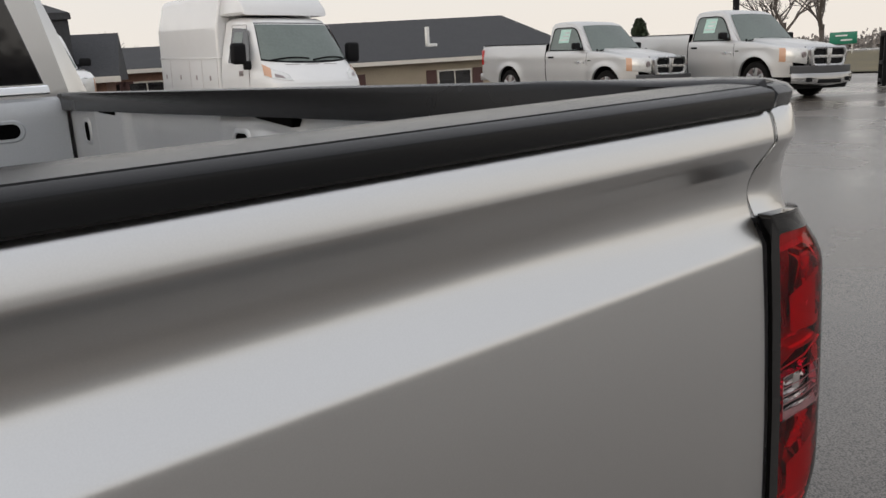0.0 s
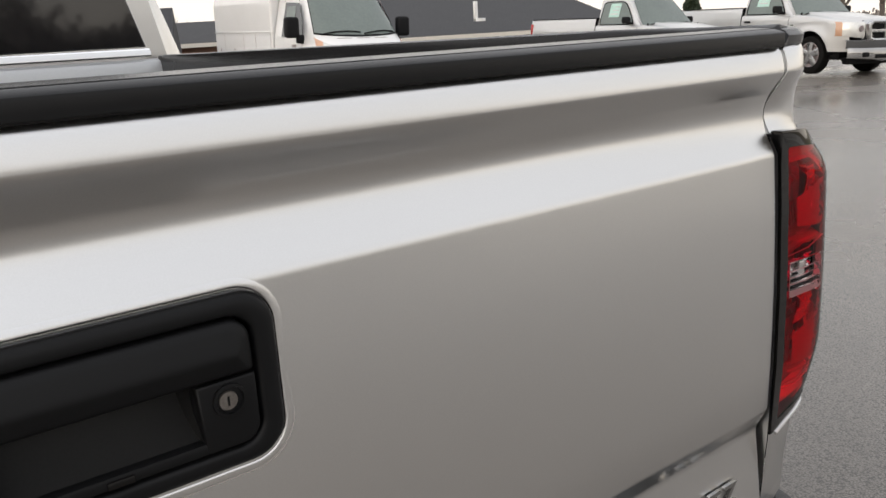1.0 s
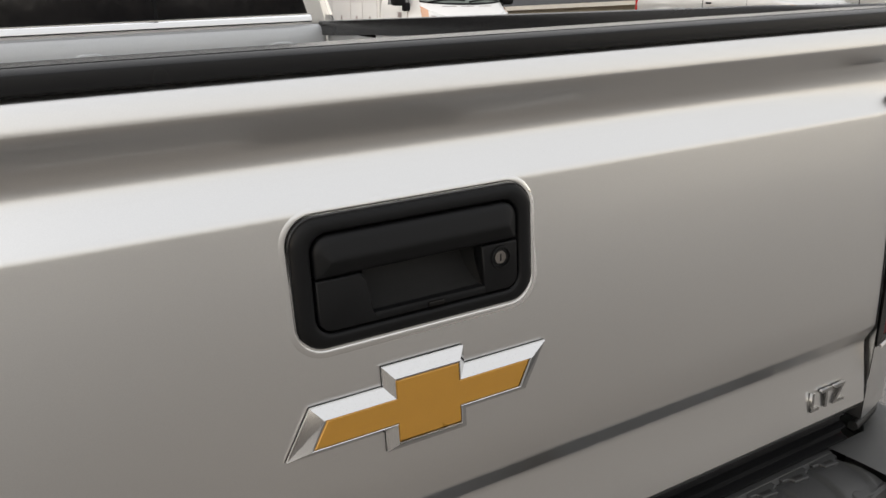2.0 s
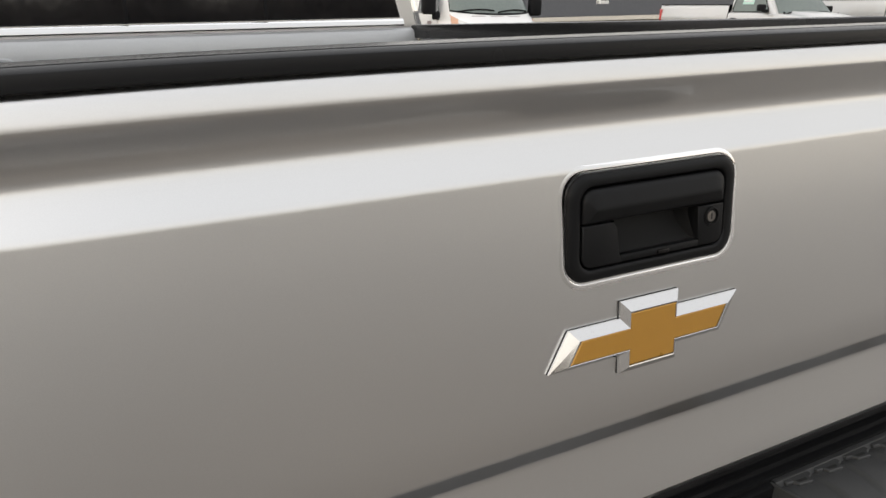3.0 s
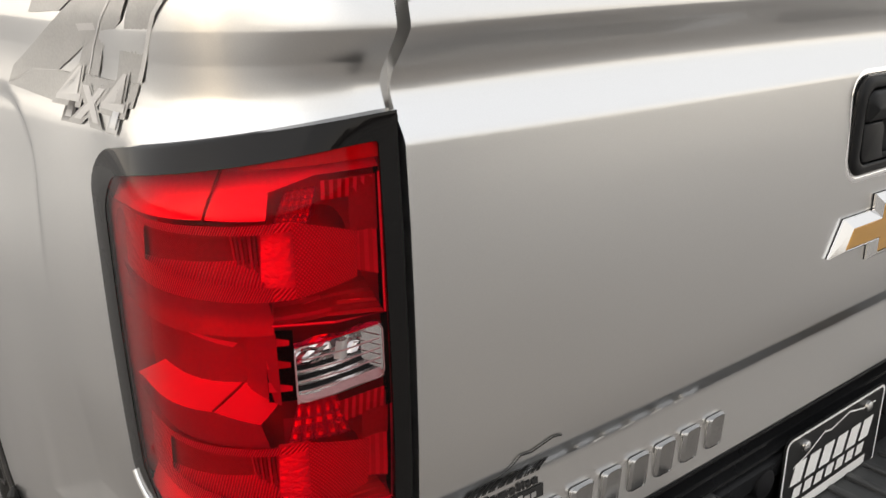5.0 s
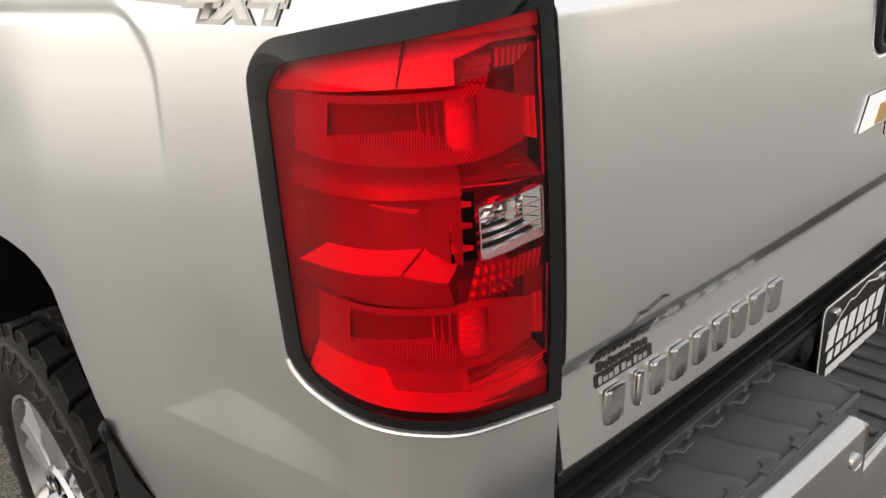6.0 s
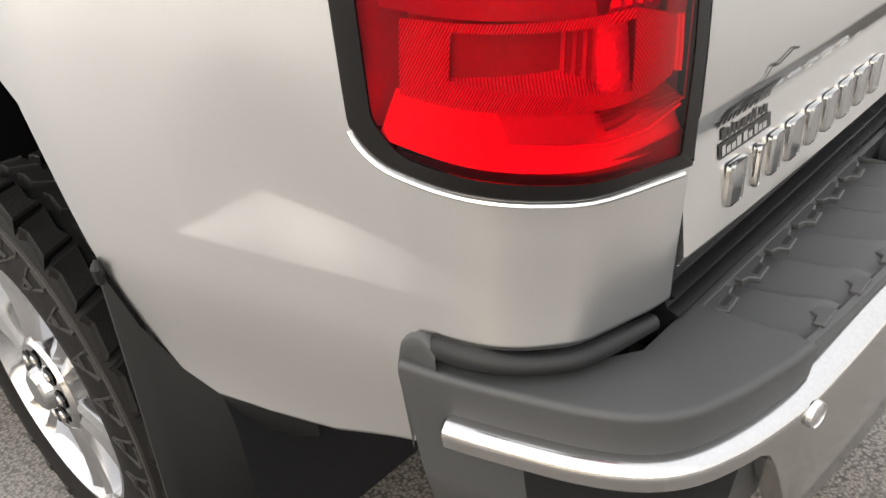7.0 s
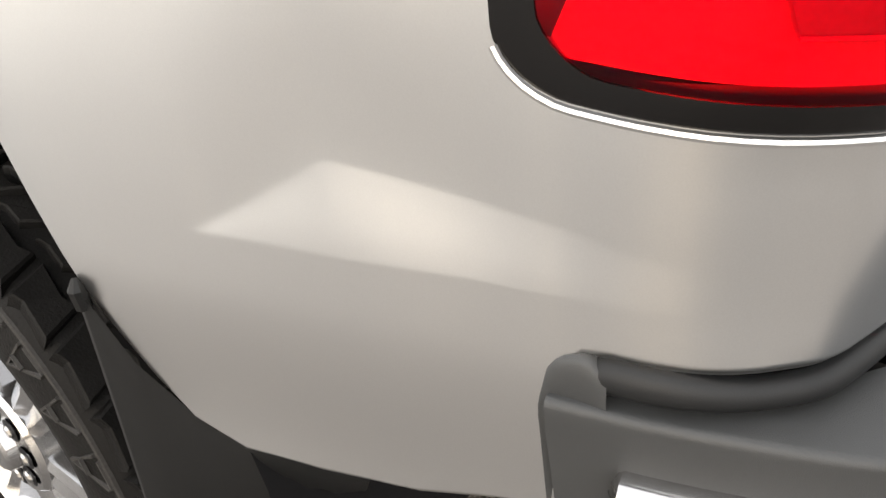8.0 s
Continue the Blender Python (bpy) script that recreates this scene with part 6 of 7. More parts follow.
shell = [ring_at(CY, 0.80, 0.815, 0.70, 0.60, 1.52, 2.02), ring_at(CY + 0.10, 0.90, 0.90, 0.72, 0.55, 1.50, 2.05), ring_at(CY + 0.35, 0.96, 0.97, 0.74, 0.50, 1.48, 2.07), ring_at(CY + 1.4, 0.97, 0.98, 0.75, 0.50, 1.48, 2.08), ring_at(CY + 1.9, 0.97, 0.97, 0.72, 0.50, 1.46, 2.04)]
cab_shell = part("cab", merge(grid(shell), ([shell[0][i] for i in range(11)], [tuple(range(11))])), SILVER, truck, "silver crew cab with dark tinted glass", True, 40)
part("bonnet", merge(grid([ring_at(CY + 1.9, 0.97, 0.97, 0.80, 0.5, 1.30, 1.44), ring_at(CY + 2.6, 0.97, 0.97, 0.80, 0.5, 1.28, 1.42), ring_at(CY + 3.4, 0.96, 0.95, 0.78, 0.5, 1.22, 1.34), ring_at(CY + 3.62, 0.90, 0.90, 0.72, 0.55, 1.10, 1.20), ring_at(CY + 3.66, 0.7, 0.7, 0.5, 0.6, 0.95, 1.0)])), SILVER, truck, "silver bonnet and wings", True, 40)
part("windscreen", ([(-0.86, CY + 2.42, 1.44), (0.86, CY + 2.42, 1.44), (0.68, CY + 1.85, 2.0), (-0.68, CY + 1.85, 2.0), (-0.86, CY + 1.9, 1.44), (0.86, CY + 1.9, 1.44)], [(0, 1, 2, 3), (0, 3, 4), (1, 5, 2)]), TINT, truck, "windscreen")
rw = [(-0.752, 1.545), (0.752, 1.545), (0.635, 1.955), (-0.635, 1.955)]
part("rear_window", prism(rw, CY - 0.004, CY + 0.006, "y", 0.003, 1), TINT, cab_shell, "dark tinted sliding rear window")
for x in (-0.23, 0.23):
    part("window_divider", box(x - 0.006, x + 0.006, CY - 0.008, CY + 0.004, 1.545, 1.95, 0.002), DARK, cab_shell)
part("window_ledge", extrude_x([(CY + 0.01, 1.515), (CY - 0.012, 1.516), (CY - 0.018, 1.520), (CY - 0.016, 1.530), (CY - 0.004, 1.541), (CY + 0.01, 1.541)], -0.76, 0.76, 2), SILVER, cab_shell, "painted ledge below the window", True, 40)
for s in (-1, 1):
    for y0, y1 in ((CY + 0.42, CY + 0.98), (CY + 1.06, CY + 1.75)):
        part("side_window", ([(s * 0.985, y0, 1.50), (s * 0.985, y1, 1.50), (s * 0.80, y1 - 0.12, 1.93), (s * 0.80, y0 + 0.05, 1.93)], [(0, 1, 2, 3)]), TINT, cab_shell, "dark side window")
    part("door_mirror", box(min(s * 1.02, s * 1.26), max(s * 1.02, s * 1.26), CY + 1.72, CY + 1.86, 1.42, 1.68, 0.03, 3), DARK, cab_shell, "black door mirror")
part("underbody", box(-0.60, 0.60, 0.10, 5.5, 0.42, 0.62, 0.03), DARK, truck, "dark frame and underbody")
part("exhaust", tube([(0.62, 0.9, 0.45), (0.70, 0.45, 0.46), (0.86, 0.32, 0.47)], 0.035, 12), SATIN, truck, "steel tailpipe")

# ---------------------------------------------------------------- parked vehicles
def disc_wheel(parent, x, y, r, side):
    w = part("wheel", lathe([(side * a, q) for a, q in ((-0.24, r * 0.55), (-0.23, r * 0.92), (-0.19, r), (-0.05, r), (0.0, r * 0.93), (0.012, r * 0.78), (0.0, r * 0.64))], 36, "x", (x, y, r)), RUBBER, parent, "black tyre on a silver rim")
    part("rim", lathe([(side * a, q) for a, q in ((-0.002, r * 0.66), (0.006, r * 0.62), (-0.02, r * 0.55), (-0.05, r * 0.50), (-0.05, 0.02))], 28, "x", (x, y, r)), HOUSDK, w)
    for k in range(5):
        a = 2 * math.pi * k / 5 + 0.3
        c, s_ = math.cos(a), math.sin(a)
        def at(q, t, o):
            return (x + side * o, y + q * c - t * s_, r + q * s_ + t * c)
        part("spoke", ([at(0.02, -0.05, 0.0), at(0.02, 0.05, 0.0), at(r * 0.63, 0.075, 0.004), at(r * 0.63, -0.075, 0.004), at(0.02, 0, 0.02), at(r * 0.63, 0, 0.012)], [(0, 4, 5, 3), (4, 1, 2, 5)]), SATIN, w)
    part("hub_cap", lathe([(side * 0.0, 0.055), (side * 0.02, 0.05), (side * 0.022, 0.0001)], 16, "x", (x, y, r)), SATIN, w)
    return w


def parked_pickup(name, label, paint, m, scale=1.0, sticker=True):
    """A full-size single-cab pickup; local frame: front at y = 0 facing -y, length along +y."""
    t = thing(name, label, "truck", "parked pickup trucks")
    L, AX, AR, AZ = 5.70, (0.98, 4.50), 0.475, 0.40

    def low(y):
        z = 0.46 - 0.04 * ss(0.5, 1.6, y) + 0.12 * ss(5.2, 5.7, y)
        for ya in AX:
            if abs(y - ya) < AR:
                z = max(z, AZ + math.sqrt(AR * AR - (y - ya) ** 2))
        return z

    def top(y):
        if y < 1.62:
            return 1.050 + 0.105 * ss(0.02, 1.1, y) + 0.045 * ss(0.6, 1.62, y)
        return 1.20 + 0.02 * ss(1.62, 2.2, y) if y < 3.06 else 1.385

    def wide(y, z):
        x = 1.005 - 0.20 * (1 - ss(-0.05, 0.75, y)) ** 2 - 0.03 * ss(5.2, 5.7, y)
        x -= 0.05 * ss(1.02, 1.42, z) ** 1.5 + 0.055 * (1 - ss(0.38, 0.80, z))
        for ya in AX:
            r = math.hypot(y - ya, z - AZ)
            x += 0.030 * math.exp(-((r - AR) / 0.10) ** 2)
        # shoulder line below the glass and along the bed
        return x + 0.012 * math.exp(-((z - 1.06) / 0.05) ** 2) * ss(0.4, 1.0, y)

    for s in (-1, 1):
        for nm, y0, y1 in (("front_wing", 0.10, 1.60), ("door", 1.612, 3.045), ("bed_side", 3.075, L)):
            ys = sorted({*np.round(np.linspace(y0, y1, 34), 4), *(round(ya + AR * math.cos(math.pi * k / 16), 4) for ya in AX for k in range(17) if y0 < ya + AR * math.cos(math.pi * k / 16) < y1)})
            rows = []
            for y in ys:
                zl, zt = low(y), top(y)
                col = [(s * (wide(y, zl) - 0.07), y, zl + 0.012), (s * (wide(y, zl) - 0.014), y, zl)] + [(s * wide(y, zl + (zt - 0.03 - zl) * (k / 11)), y, zl + 0.006 + (zt - 0.036 - zl) * (k / 11)) for k in range(12)]
                col += [(s * (wide(y, zt) - 0.012), y, zt - 0.010), (s * (wide(y, zt) - 0.045), y, zt), (s * (wide(y, zt) - 0.13), y, zt + 0.002)]
                rows.append(col)
            part(nm, grid(rows), paint, t, {"front_wing": "painted front wing", "door": "painted door", "bed_side": "painted bed side"}[nm], True, 50)
    # bonnet with a raised centre and two creases
    rows = []
    for y in np.linspace(0.0, 1.62, 20):
        w = wide(y, top(y)) - 0.10
        front = ss(0.0, 0.22, y)
        rows.append([(w * a, y + 0.05 * (1 - front) * abs(a) ** 2 * 2.2 - 0.13 * (1 - a * a) * (1 - ss(0.0, 0.9, y)), top(max(0.1, y)) - 0.05 * (1 - front) + (0.055 * ss(0.66, 0.52, abs(a)) + 0.020 * (1 - abs(a))) * front) for a in np.linspace(-1, 1, 29)])
    part("bonnet", grid(rows), paint, t, "painted bonnet with a raised centre", True, 60)
    # cab: rounded roof on pillars
    def ringc(y, wl, wt, zl, zt):
        pts = [(wl, zl), (wl - 0.01, zl + 0.05)] + [(wl - 0.01 + (wt - wl) * k / 4, zl + 0.05 + (zt - 0.13 - zl) * k / 4) for k in range(1, 5)]
        pts += [(wt - 0.015, zt - 0.045), (wt - 0.055, zt - 0.016), (wt - 0.14, zt - 0.003), (wt * 0.5, zt + 0.008), (0, zt + 0.012)]
        return [(-x, y, z) for x, z in pts] + [(x, y, z) for x, z in pts[-2::-1]]
    gh = [ringc(*v) for v in ((1.52, 0.93, 0.91, 1.15, 1.205), (1.75, 0.935, 0.86, 1.16, 1.44), (2.02, 0.935, 0.80, 1.17, 1.72), (2.14, 0.935, 0.775, 1.17, 1.825), (2.30, 0.935, 0.765, 1.17, 1.875), (2.60, 0.935, 0.765, 1.17, 1.895), (2.90, 0.935, 0.77, 1.17, 1.885), (3.00, 0.93, 0.775, 1.17, 1.865), (3.05, 0.92, 0.785, 1.17, 1.82), (3.075, 0.91, 0.85, 1.17, 1.50), (3.085, 0.90, 0.88, 1.17, 1.25))]
    cabp = part("cab", grid(gh), paint, t, "painted single cab", True, 50)
    ws = [[((0.875 - 0.175 * f - 0.02 * f * f) * a, 1.545 + 0.53 * f - 0.05 * (1 - a * a) - 0.010, 1.215 + 0.565 * f + 0.022 * (1 - a * a)) for a in np.linspace(-1, 1, 13)] for f in np.linspace(0, 1, 8)]
    part("windscreen", grid(ws), WINDS, cabp, "greenish windscreen")
    part("rear_glass", ([(-0.72, 3.094, 1.30), (0.72, 3.094, 1.30), (0.66, 3.082, 1.74), (-0.66, 3.082, 1.74)], [(0, 1, 2, 3)]), TINT, cabp)
    for s in (-1, 1):
        sx = lambda z: s * (0.934 - 0.165 * (z - 1.22) / 0.54 + 0.004)
        win = [(1.80, 1.235), (1.83, 1.30), (2.06, 1.585), (2.16, 1.685), (2.26, 1.735), (2.40, 1.752), (2.84, 1.750), (2.93, 1.725), (2.955, 1.68), (2.975, 1.30), (2.96, 1.235)]
        frame_w = part("side_window", ([(sx(z), y, z) for y, z in win], [tuple(range(len(win)))]), WINDS, cabp, "side window glass")
        part("window_seal", tube([(sx(z) + s * 0.002, y, z) for y, z in win + win[:1]], 0.012, 6, False), DARK, frame_w)
        if sticker:
            st = [(2.34, 1.40), (2.70, 1.40), (2.70, 1.71), (2.34, 1.71)]
            part("window_sticker", ([(sx(z) + s * 0.007, y, z) for y, z in st], [(0, 1, 2, 3)]), STICK, cabp, "pale green price sheet in the window")
            for k in range(3):
                part("sticker_bar", ([(sx(z) + s * 0.010, y, z) for y, z in ((2.38, 1.46 + 0.08 * k), (2.66 - 0.06 * k, 1.46 + 0.08 * k), (2.66 - 0.06 * k, 1.485 + 0.08 * k), (2.38, 1.485 + 0.08 * k))], [(0, 1, 2, 3)]), LAMPW, cabp)
        mir = part("door_mirror", prism(rounded(0.23, 0.15, 0.045, 4, s * 1.095, 1.325), 1.82, 1.93, "y", 0.03, 2), DARK, t, "black door mirror", True, 50)
        part("mirror_arm", box(min(s * 0.92, s * 1.02), max(s * 0.92, s * 1.02), 1.84, 1.92, 1.235, 1.29, 0.012), DARK, mir)
        part("door_handle", prism(rounded(0.21, 0.045, 0.02, 4, 2.84, 1.075), s * (wide(2.84, 1.07) - 0.004) - 0.012, s * (wide(2.84, 1.07) + 0.010) + 0.006, "x", 0.004, 1), DARK, t, "black door handle")
        part("side_badge", box(min(s * (wide(1.75, 0.98) - 0.004), s * (wide(1.75, 0.98) + 0.004)), max(s * (wide(1.75, 0.98) - 0.004), s * (wide(1.75, 0.98) + 0.004)), 1.66, 1.98, 0.935, 0.985, 0.002), SATIN, t, "small grey badge bar")
        part("wing_badge", box(min(s * (wide(1.30, 0.96) - 0.004), s * (wide(1.30, 0.96) + 0.004)), max(s * (wide(1.30, 0.96) - 0.004), s * (wide(1.30, 0.96) + 0.004)), 1.46, 1.56, 0.985, 1.015, 0.002), LEAF, t, "small dark green badge")
        part("aerial_base", box(min(s * 0.86, s * 0.88), max(s * 0.86, s * 0.88), 1.36, 1.40, 1.19, 1.25, 0.005), DARK, t)
        for ya in AX:
            disc_wheel(t, s * 0.965, ya, 0.395, s)
            lin = [[(s * w, ya - (AR + 0.01) * math.cos(math.pi * k / 14), AZ + (AR + 0.01) * math.sin(math.pi * k / 14)) for k in range(15)] for w in (0.98, 0.55)]
            part("arch_liner", merge(grid(lin), (lin[1] + [(s * 0.55, ya, AZ - 0.1)], [(k, k + 1, 15) for k in range(14)])), DARK, t)
        # head lamp: clear block wrapping the corner with an amber outer end
        hz = lambda f: 0.715 + 0.06 * f
        face = []
        for f in np.linspace(0, 1, 9):
            x = 0.56 + 0.42 * f
            y = -0.045 + 0.105 * f + 0.28 * f ** 4
            face.append([(s * x, y + 0.02, hz(f)), (s * (x + 0.004), y, hz(f) + 0.02), (s * (x + 0.004), y + 0.012, 1.005 + 0.012 * f), (s * x, y + 0.045, 1.035 + 0.012 * f)])
        lamp_h = part("head_lamp", grid(face[:8]), LAMPW, t, "clear head lamp", True, 50)
        part("amber_lens", grid(face[7:]), AMBER, lamp_h, "amber corner lens", True, 50)
        part("lamp_bowl", lathe([(0.012, 0.062), (-0.012, 0.056), (-0.010, 0.02), (-0.014, 0.0001)], 18, "y", (s * 0.66, -0.030, 0.91)), HOUSDK, lamp_h)
        part("tail_lamp", box(min(s * 0.90, s * 0.992), max(s * 0.90, s * 0.992), 5.62, 5.712, 0.90, 1.28, 0.02), REDP, t, "red tail lamp")
        part("rail_strip", box(min(s * 0.83, s * 0.955), max(s * 0.83, s * 0.955), 3.08, 5.68, 1.384, 1.398, 0.006), DARK, t, "black bed rail strip")
        part("bed_inner_wall", box(min(s * 0.80, s * 0.83), max(s * 0.80, s * 0.83), 3.09, 5.66, 0.90, 1.385), DARK, t)
    # crossed grille: bright frame and bars in front of four dark openings
    gf = [(-0.52, 0.690), (-0.42, 0.665), (0.42, 0.665), (0.52, 0.690), (0.575, 1.00), (0.50, 1.075), (-0.50, 1.075), (-0.575, 1.00)]
    gr = part("grille", prism([(x * 0.97, 0.87 + (z - 0.87) * 0.96) for x, z in gf], -0.105, 0.12, "y"), DARK, t, "dark grille behind a bright crossed frame")
    inn = [(x * 0.86, 0.87 + (z - 0.87) * 0.74) for x, z in gf]
    part("grille_frame", grid([[(x, yy, z) for x, z in ring] for ring, yy in ((gf, 0.06), (gf, -0.130), ([(x * 0.93, 0.87 + (z - 0.87) * 0.87) for x, z in gf], -0.150), (inn, -0.136), (inn, -0.10))], True), SATIN, gr, "bright grille frame", True, 40)
    part("grille_post", prism([(-0.05, 0.68), (0.05, 0.68), (0.085, 1.03), (-0.085, 1.03)], -0.148, -0.10, "y", 0.012, 2), SATIN, gr, "bright upright bar")
    part("grille_bar", prism([(-0.48, 0.835), (0.48, 0.835), (0.49, 0.895), (-0.49, 0.895)], -0.144, -0.10, "y", 0.012, 2), SATIN, gr, "bright cross bar")
    for z in (0.735, 0.765, 0.795, 0.93, 0.96, 0.99):
        part("grille_rib", box(-0.46, 0.46, -0.112, -0.104, z - 0.005, z + 0.005), DARK, gr)
    # bumper: dark cover over a bright bar with dark intake and lamps
    bow = lambda x: 0.20 * (abs(x) / 0.98) ** 3 - 0.10
    xs_ = np.linspace(-0.98, 0.98, 25)
    part("bumper_cover", grid([[(x, bow(x) + d, z) for x in xs_] for d, z in ((0.10, 0.690), (-0.035, 0.688), (-0.060, 0.672), (-0.062, 0.56), (-0.05, 0.53))]), COVERP, t, "dark grey plastic bumper cover", True, 50)
    fb = part("front_bumper", grid([[(x, bow(x) + d, z - 0.04 * (1 - abs(x) / 0.98) * (z < 0.5)) for x in xs_] for d, z in ((-0.04, 0.545), (-0.095, 0.540), (-0.110, 0.52), (-0.112, 0.40), (-0.100, 0.345), (-0.03, 0.32), (0.20, 0.32))]), BUMPERM, t, "bright front bumper", True, 50)
    part("bumper_intake", box(-0.36, 0.36, -0.222, -0.15, 0.335, 0.415, 0.015), DARK, fb, "dark slot in the bumper")
    for s in (-1, 1):
        part("fog_lamp", box(min(s * 0.52, s * 0.68), max(s * 0.52, s * 0.68), -0.190, -0.10, 0.365, 0.455, 0.02), DARK, fb, "dark fog lamp")
    part("air_dam", prism([(-0.86, 0.22), (0.86, 0.22), (0.94, 0.35), (-0.94, 0.35)], 0.02, 0.20, "y", 0.02, 1), DARK, t, "black lower air dam")
    part("tailgate", box(-0.84, 0.84, 5.66, 5.71, 0.72, 1.385, 0.02), paint, t, "painted tailgate")
    part("rear_bumper", box(-0.95, 0.95, 5.66, 5.84, 0.50, 0.68, 0.03), SATIN, t, "bright rear bumper")
    part("bed_floor", box(-0.80, 0.80, 3.09, 5.66, 0.86, 0.90), DARK, t, "dark open bed")
    part("underside", box(-0.80, 0.80, 0.35, 5.4, 0.30, 0.47), DARK, t)
    for xa, xb in ((-0.62, -0.02), (0.06, 0.66)):
        part("wiper", tube([(xa, 1.50, 1.222), ((xa + xb) / 2, 1.475, 1.262), (xb, 1.50, 1.262)], 0.011, 6), DARK, t)
    t.matrix_world = m @ Matrix.Diagonal((scale, scale, scale * 1.06, 1))
    return t


# heading: front towards the camera's side of the lot, leaning with the lot's slope
def stand(x, y, turn):
    return pose(x, y, land(x, y), 1.72, 1.66, 0) @ pose(0, 0, 0, 0, 0, turn)


parked_pickup("parked_pickup", "silver-white single-cab pickup with price sheet in its window", PALEP, stand(16.525, 10.982, -4.9), 1.0)
parked_pickup("parked_pickup", "silver-grey single-cab pickup parked at the row's end", PALEP, stand(18.452, 8.212, -12.75), 1.02)
parked_pickup("parked_pickup", "white pickup seen beyond the cab", WHITEP, stand(4.16, 15.74, -7.2), 1.0, False)


def service_van(m):
    """Local frame: front at y = 0 facing -y; a rounded cab drawn by heights, with a tall utility box behind."""
    t = thing("service_van", "white service van with a tall utility box body", "van")
    Z = [0.30, 0.55, 0.90, 1.00, 1.08, 1.18, 1.28, 1.38, 1.60, 1.85, 2.06, 2.13, 2.18, 2.205]
    NOSE = [0.05, 0.0, -0.01, 0.03, 0.12, 0.26, 0.40, 0.54, 0.74, 0.98, 1.19, 1.30, 1.46, 1.80]
    HALF = [0.98, 1.01, 1.02, 1.02, 1.02, 1.015, 1.01, 1.0, 0.955, 0.90, 0.855, 0.835, 0.79, 0.70]
    CURVE = [0.34, 0.36, 0.36, 0.34, 0.31, 0.28, 0.26, 0.25, 0.22, 0.18, 0.14, 0.12, 0.10, 0.06]

    def surf(a, z, off=0.0):
        """Point of the cab's skin: a runs from one flank (-1) over the nose (0) to the other (1)."""
        base, w, c = (float(np.interp(z, Z, q)) for q in (NOSE, HALF, CURVE))
        q = abs(a) / 0.78
        if q <= 1:
            x, y, nx, ny = w * (q - 0.10 * q ** 6), base + c * q ** 3, 0.55 * q ** 3, -1.0
        else:
            f = (abs(a) - 0.78) / 0.22
            x, y, nx, ny = w * (0.90 + 0.10 * ss(0, 0.35, f)), base + c + (2.34 - base - c) * f, 1.0, -0.5 * (1 - f)
        return (math.copysign(x + nx * off, a), y + ny * off, z)

    def patch(name, mat, corners, off, label="", parent=t, n=10):
        """A panel of the skin between four corners (a, z)."""
        rows = []
        for i in range(n + 1):
            f = i / n
            p0 = [corners[0][k] * (1 - f) + corners[1][k] * f for k in (0, 1)]
            p1 = [corners[3][k] * (1 - f) + corners[2][k] * f for k in (0, 1)]
            rows.append([surf(p0[0] * (1 - g) + p1[0] * g, p0[1] * (1 - g) + p1[1] * g, off) for g in np.linspace(0, 1, n + 1)])
        return part(name, grid(rows), mat, parent, label, True, 60)

    zz = sorted({*Z, *np.round(np.linspace(0.30, 2.205, 34), 4)})
    aa = [float(v) for v in np.linspace(-1, 1, 61)]
    skin = grid([[surf(a, z) for a in aa] for z in zz])
    lid = grid([[surf(a, 2.205) for a in aa], [(0.3 * surf(a, 2.205)[0], 2.2, 2.235) for a in aa]])
    b = part("cab_body", merge(skin, lid), WHITEP, t, "white rounded van cab", True, 60)
    # windscreen with a bowed lower edge, dark border and wipers
    rows, rim = [], []
    for f in np.linspace(0, 1, 12):
        half = 0.735 - 0.03 * f
        lo = lambda a: 1.375 + 0.055 * (a / 0.72) ** 2
        rows.append([surf(half * g, lo(half * g) + (2.055 - lo(half * g)) * f, 0.012) for g in np.linspace(-1, 1, 25)])
        rim.append([surf((half + 0.018) * g, lo(half * g) - 0.03 + (2.09 - lo(half * g) + 0.03) * f, 0.006) for g in np.linspace(-1, 1, 25)])
    part("windscreen_border", grid(rim), DARK, b, "black border of the windscreen")
    part("windscreen", grid(rows), WINDS, b, "large bowed greenish windscreen")
    for a0, a1 in ((-0.62, -0.02), (0.04, 0.60)):
        part("wiper", tube([surf(a0 + (a1 - a0) * k / 6, 1.40 + 0.05 * math.sin(math.pi * k / 7.5), 0.03) for k in range(7)], 0.014, 6), DARK, b)
    for k in range(3):
        patch("bonnet_slot", HOUSDK, [(-0.42 + 0.30 * k, 1.318), (-0.20 + 0.30 * k, 1.318), (-0.20 + 0.30 * k, 1.330), (-0.42 + 0.30 * k, 1.330)], 0.003, parent=b)
    for s in (-1, 1):
        lens = patch("head_lamp", LAMPW, [(s * 0.74, 1.10), (s * 0.44, 1.04), (s * 0.46, 1.16), (s * 0.70, 1.285)], 0.012, "clear head lamp")
        patch("amber_lens", AMBER, [(s * 0.79, 1.14), (s * 0.715, 1.10), (s * 0.660, 1.265), (s * 0.775, 1.345)], 0.016, "amber corner lens", lens)
        patch("lamp_shade", HOUSDK, [(s * 0.66, 1.11), (s * 0.53, 1.085), (s * 0.55, 1.135), (s * 0.65, 1.175)], 0.016, "dark bowl in the lamp", lens)
        win = [(1.02, 1.40), (1.10, 1.62), (1.32, 1.98), (1.98, 2.01), (2.0, 1.36), (1.05, 1.36)]
        side_x = lambda z: s * (float(np.interp(z, Z, HALF)) + 0.006)
        sw = part("side_window", ([(side_x(z), y, z) for y, z in win], [tuple(range(6))]), TINT, b, "dark side window")
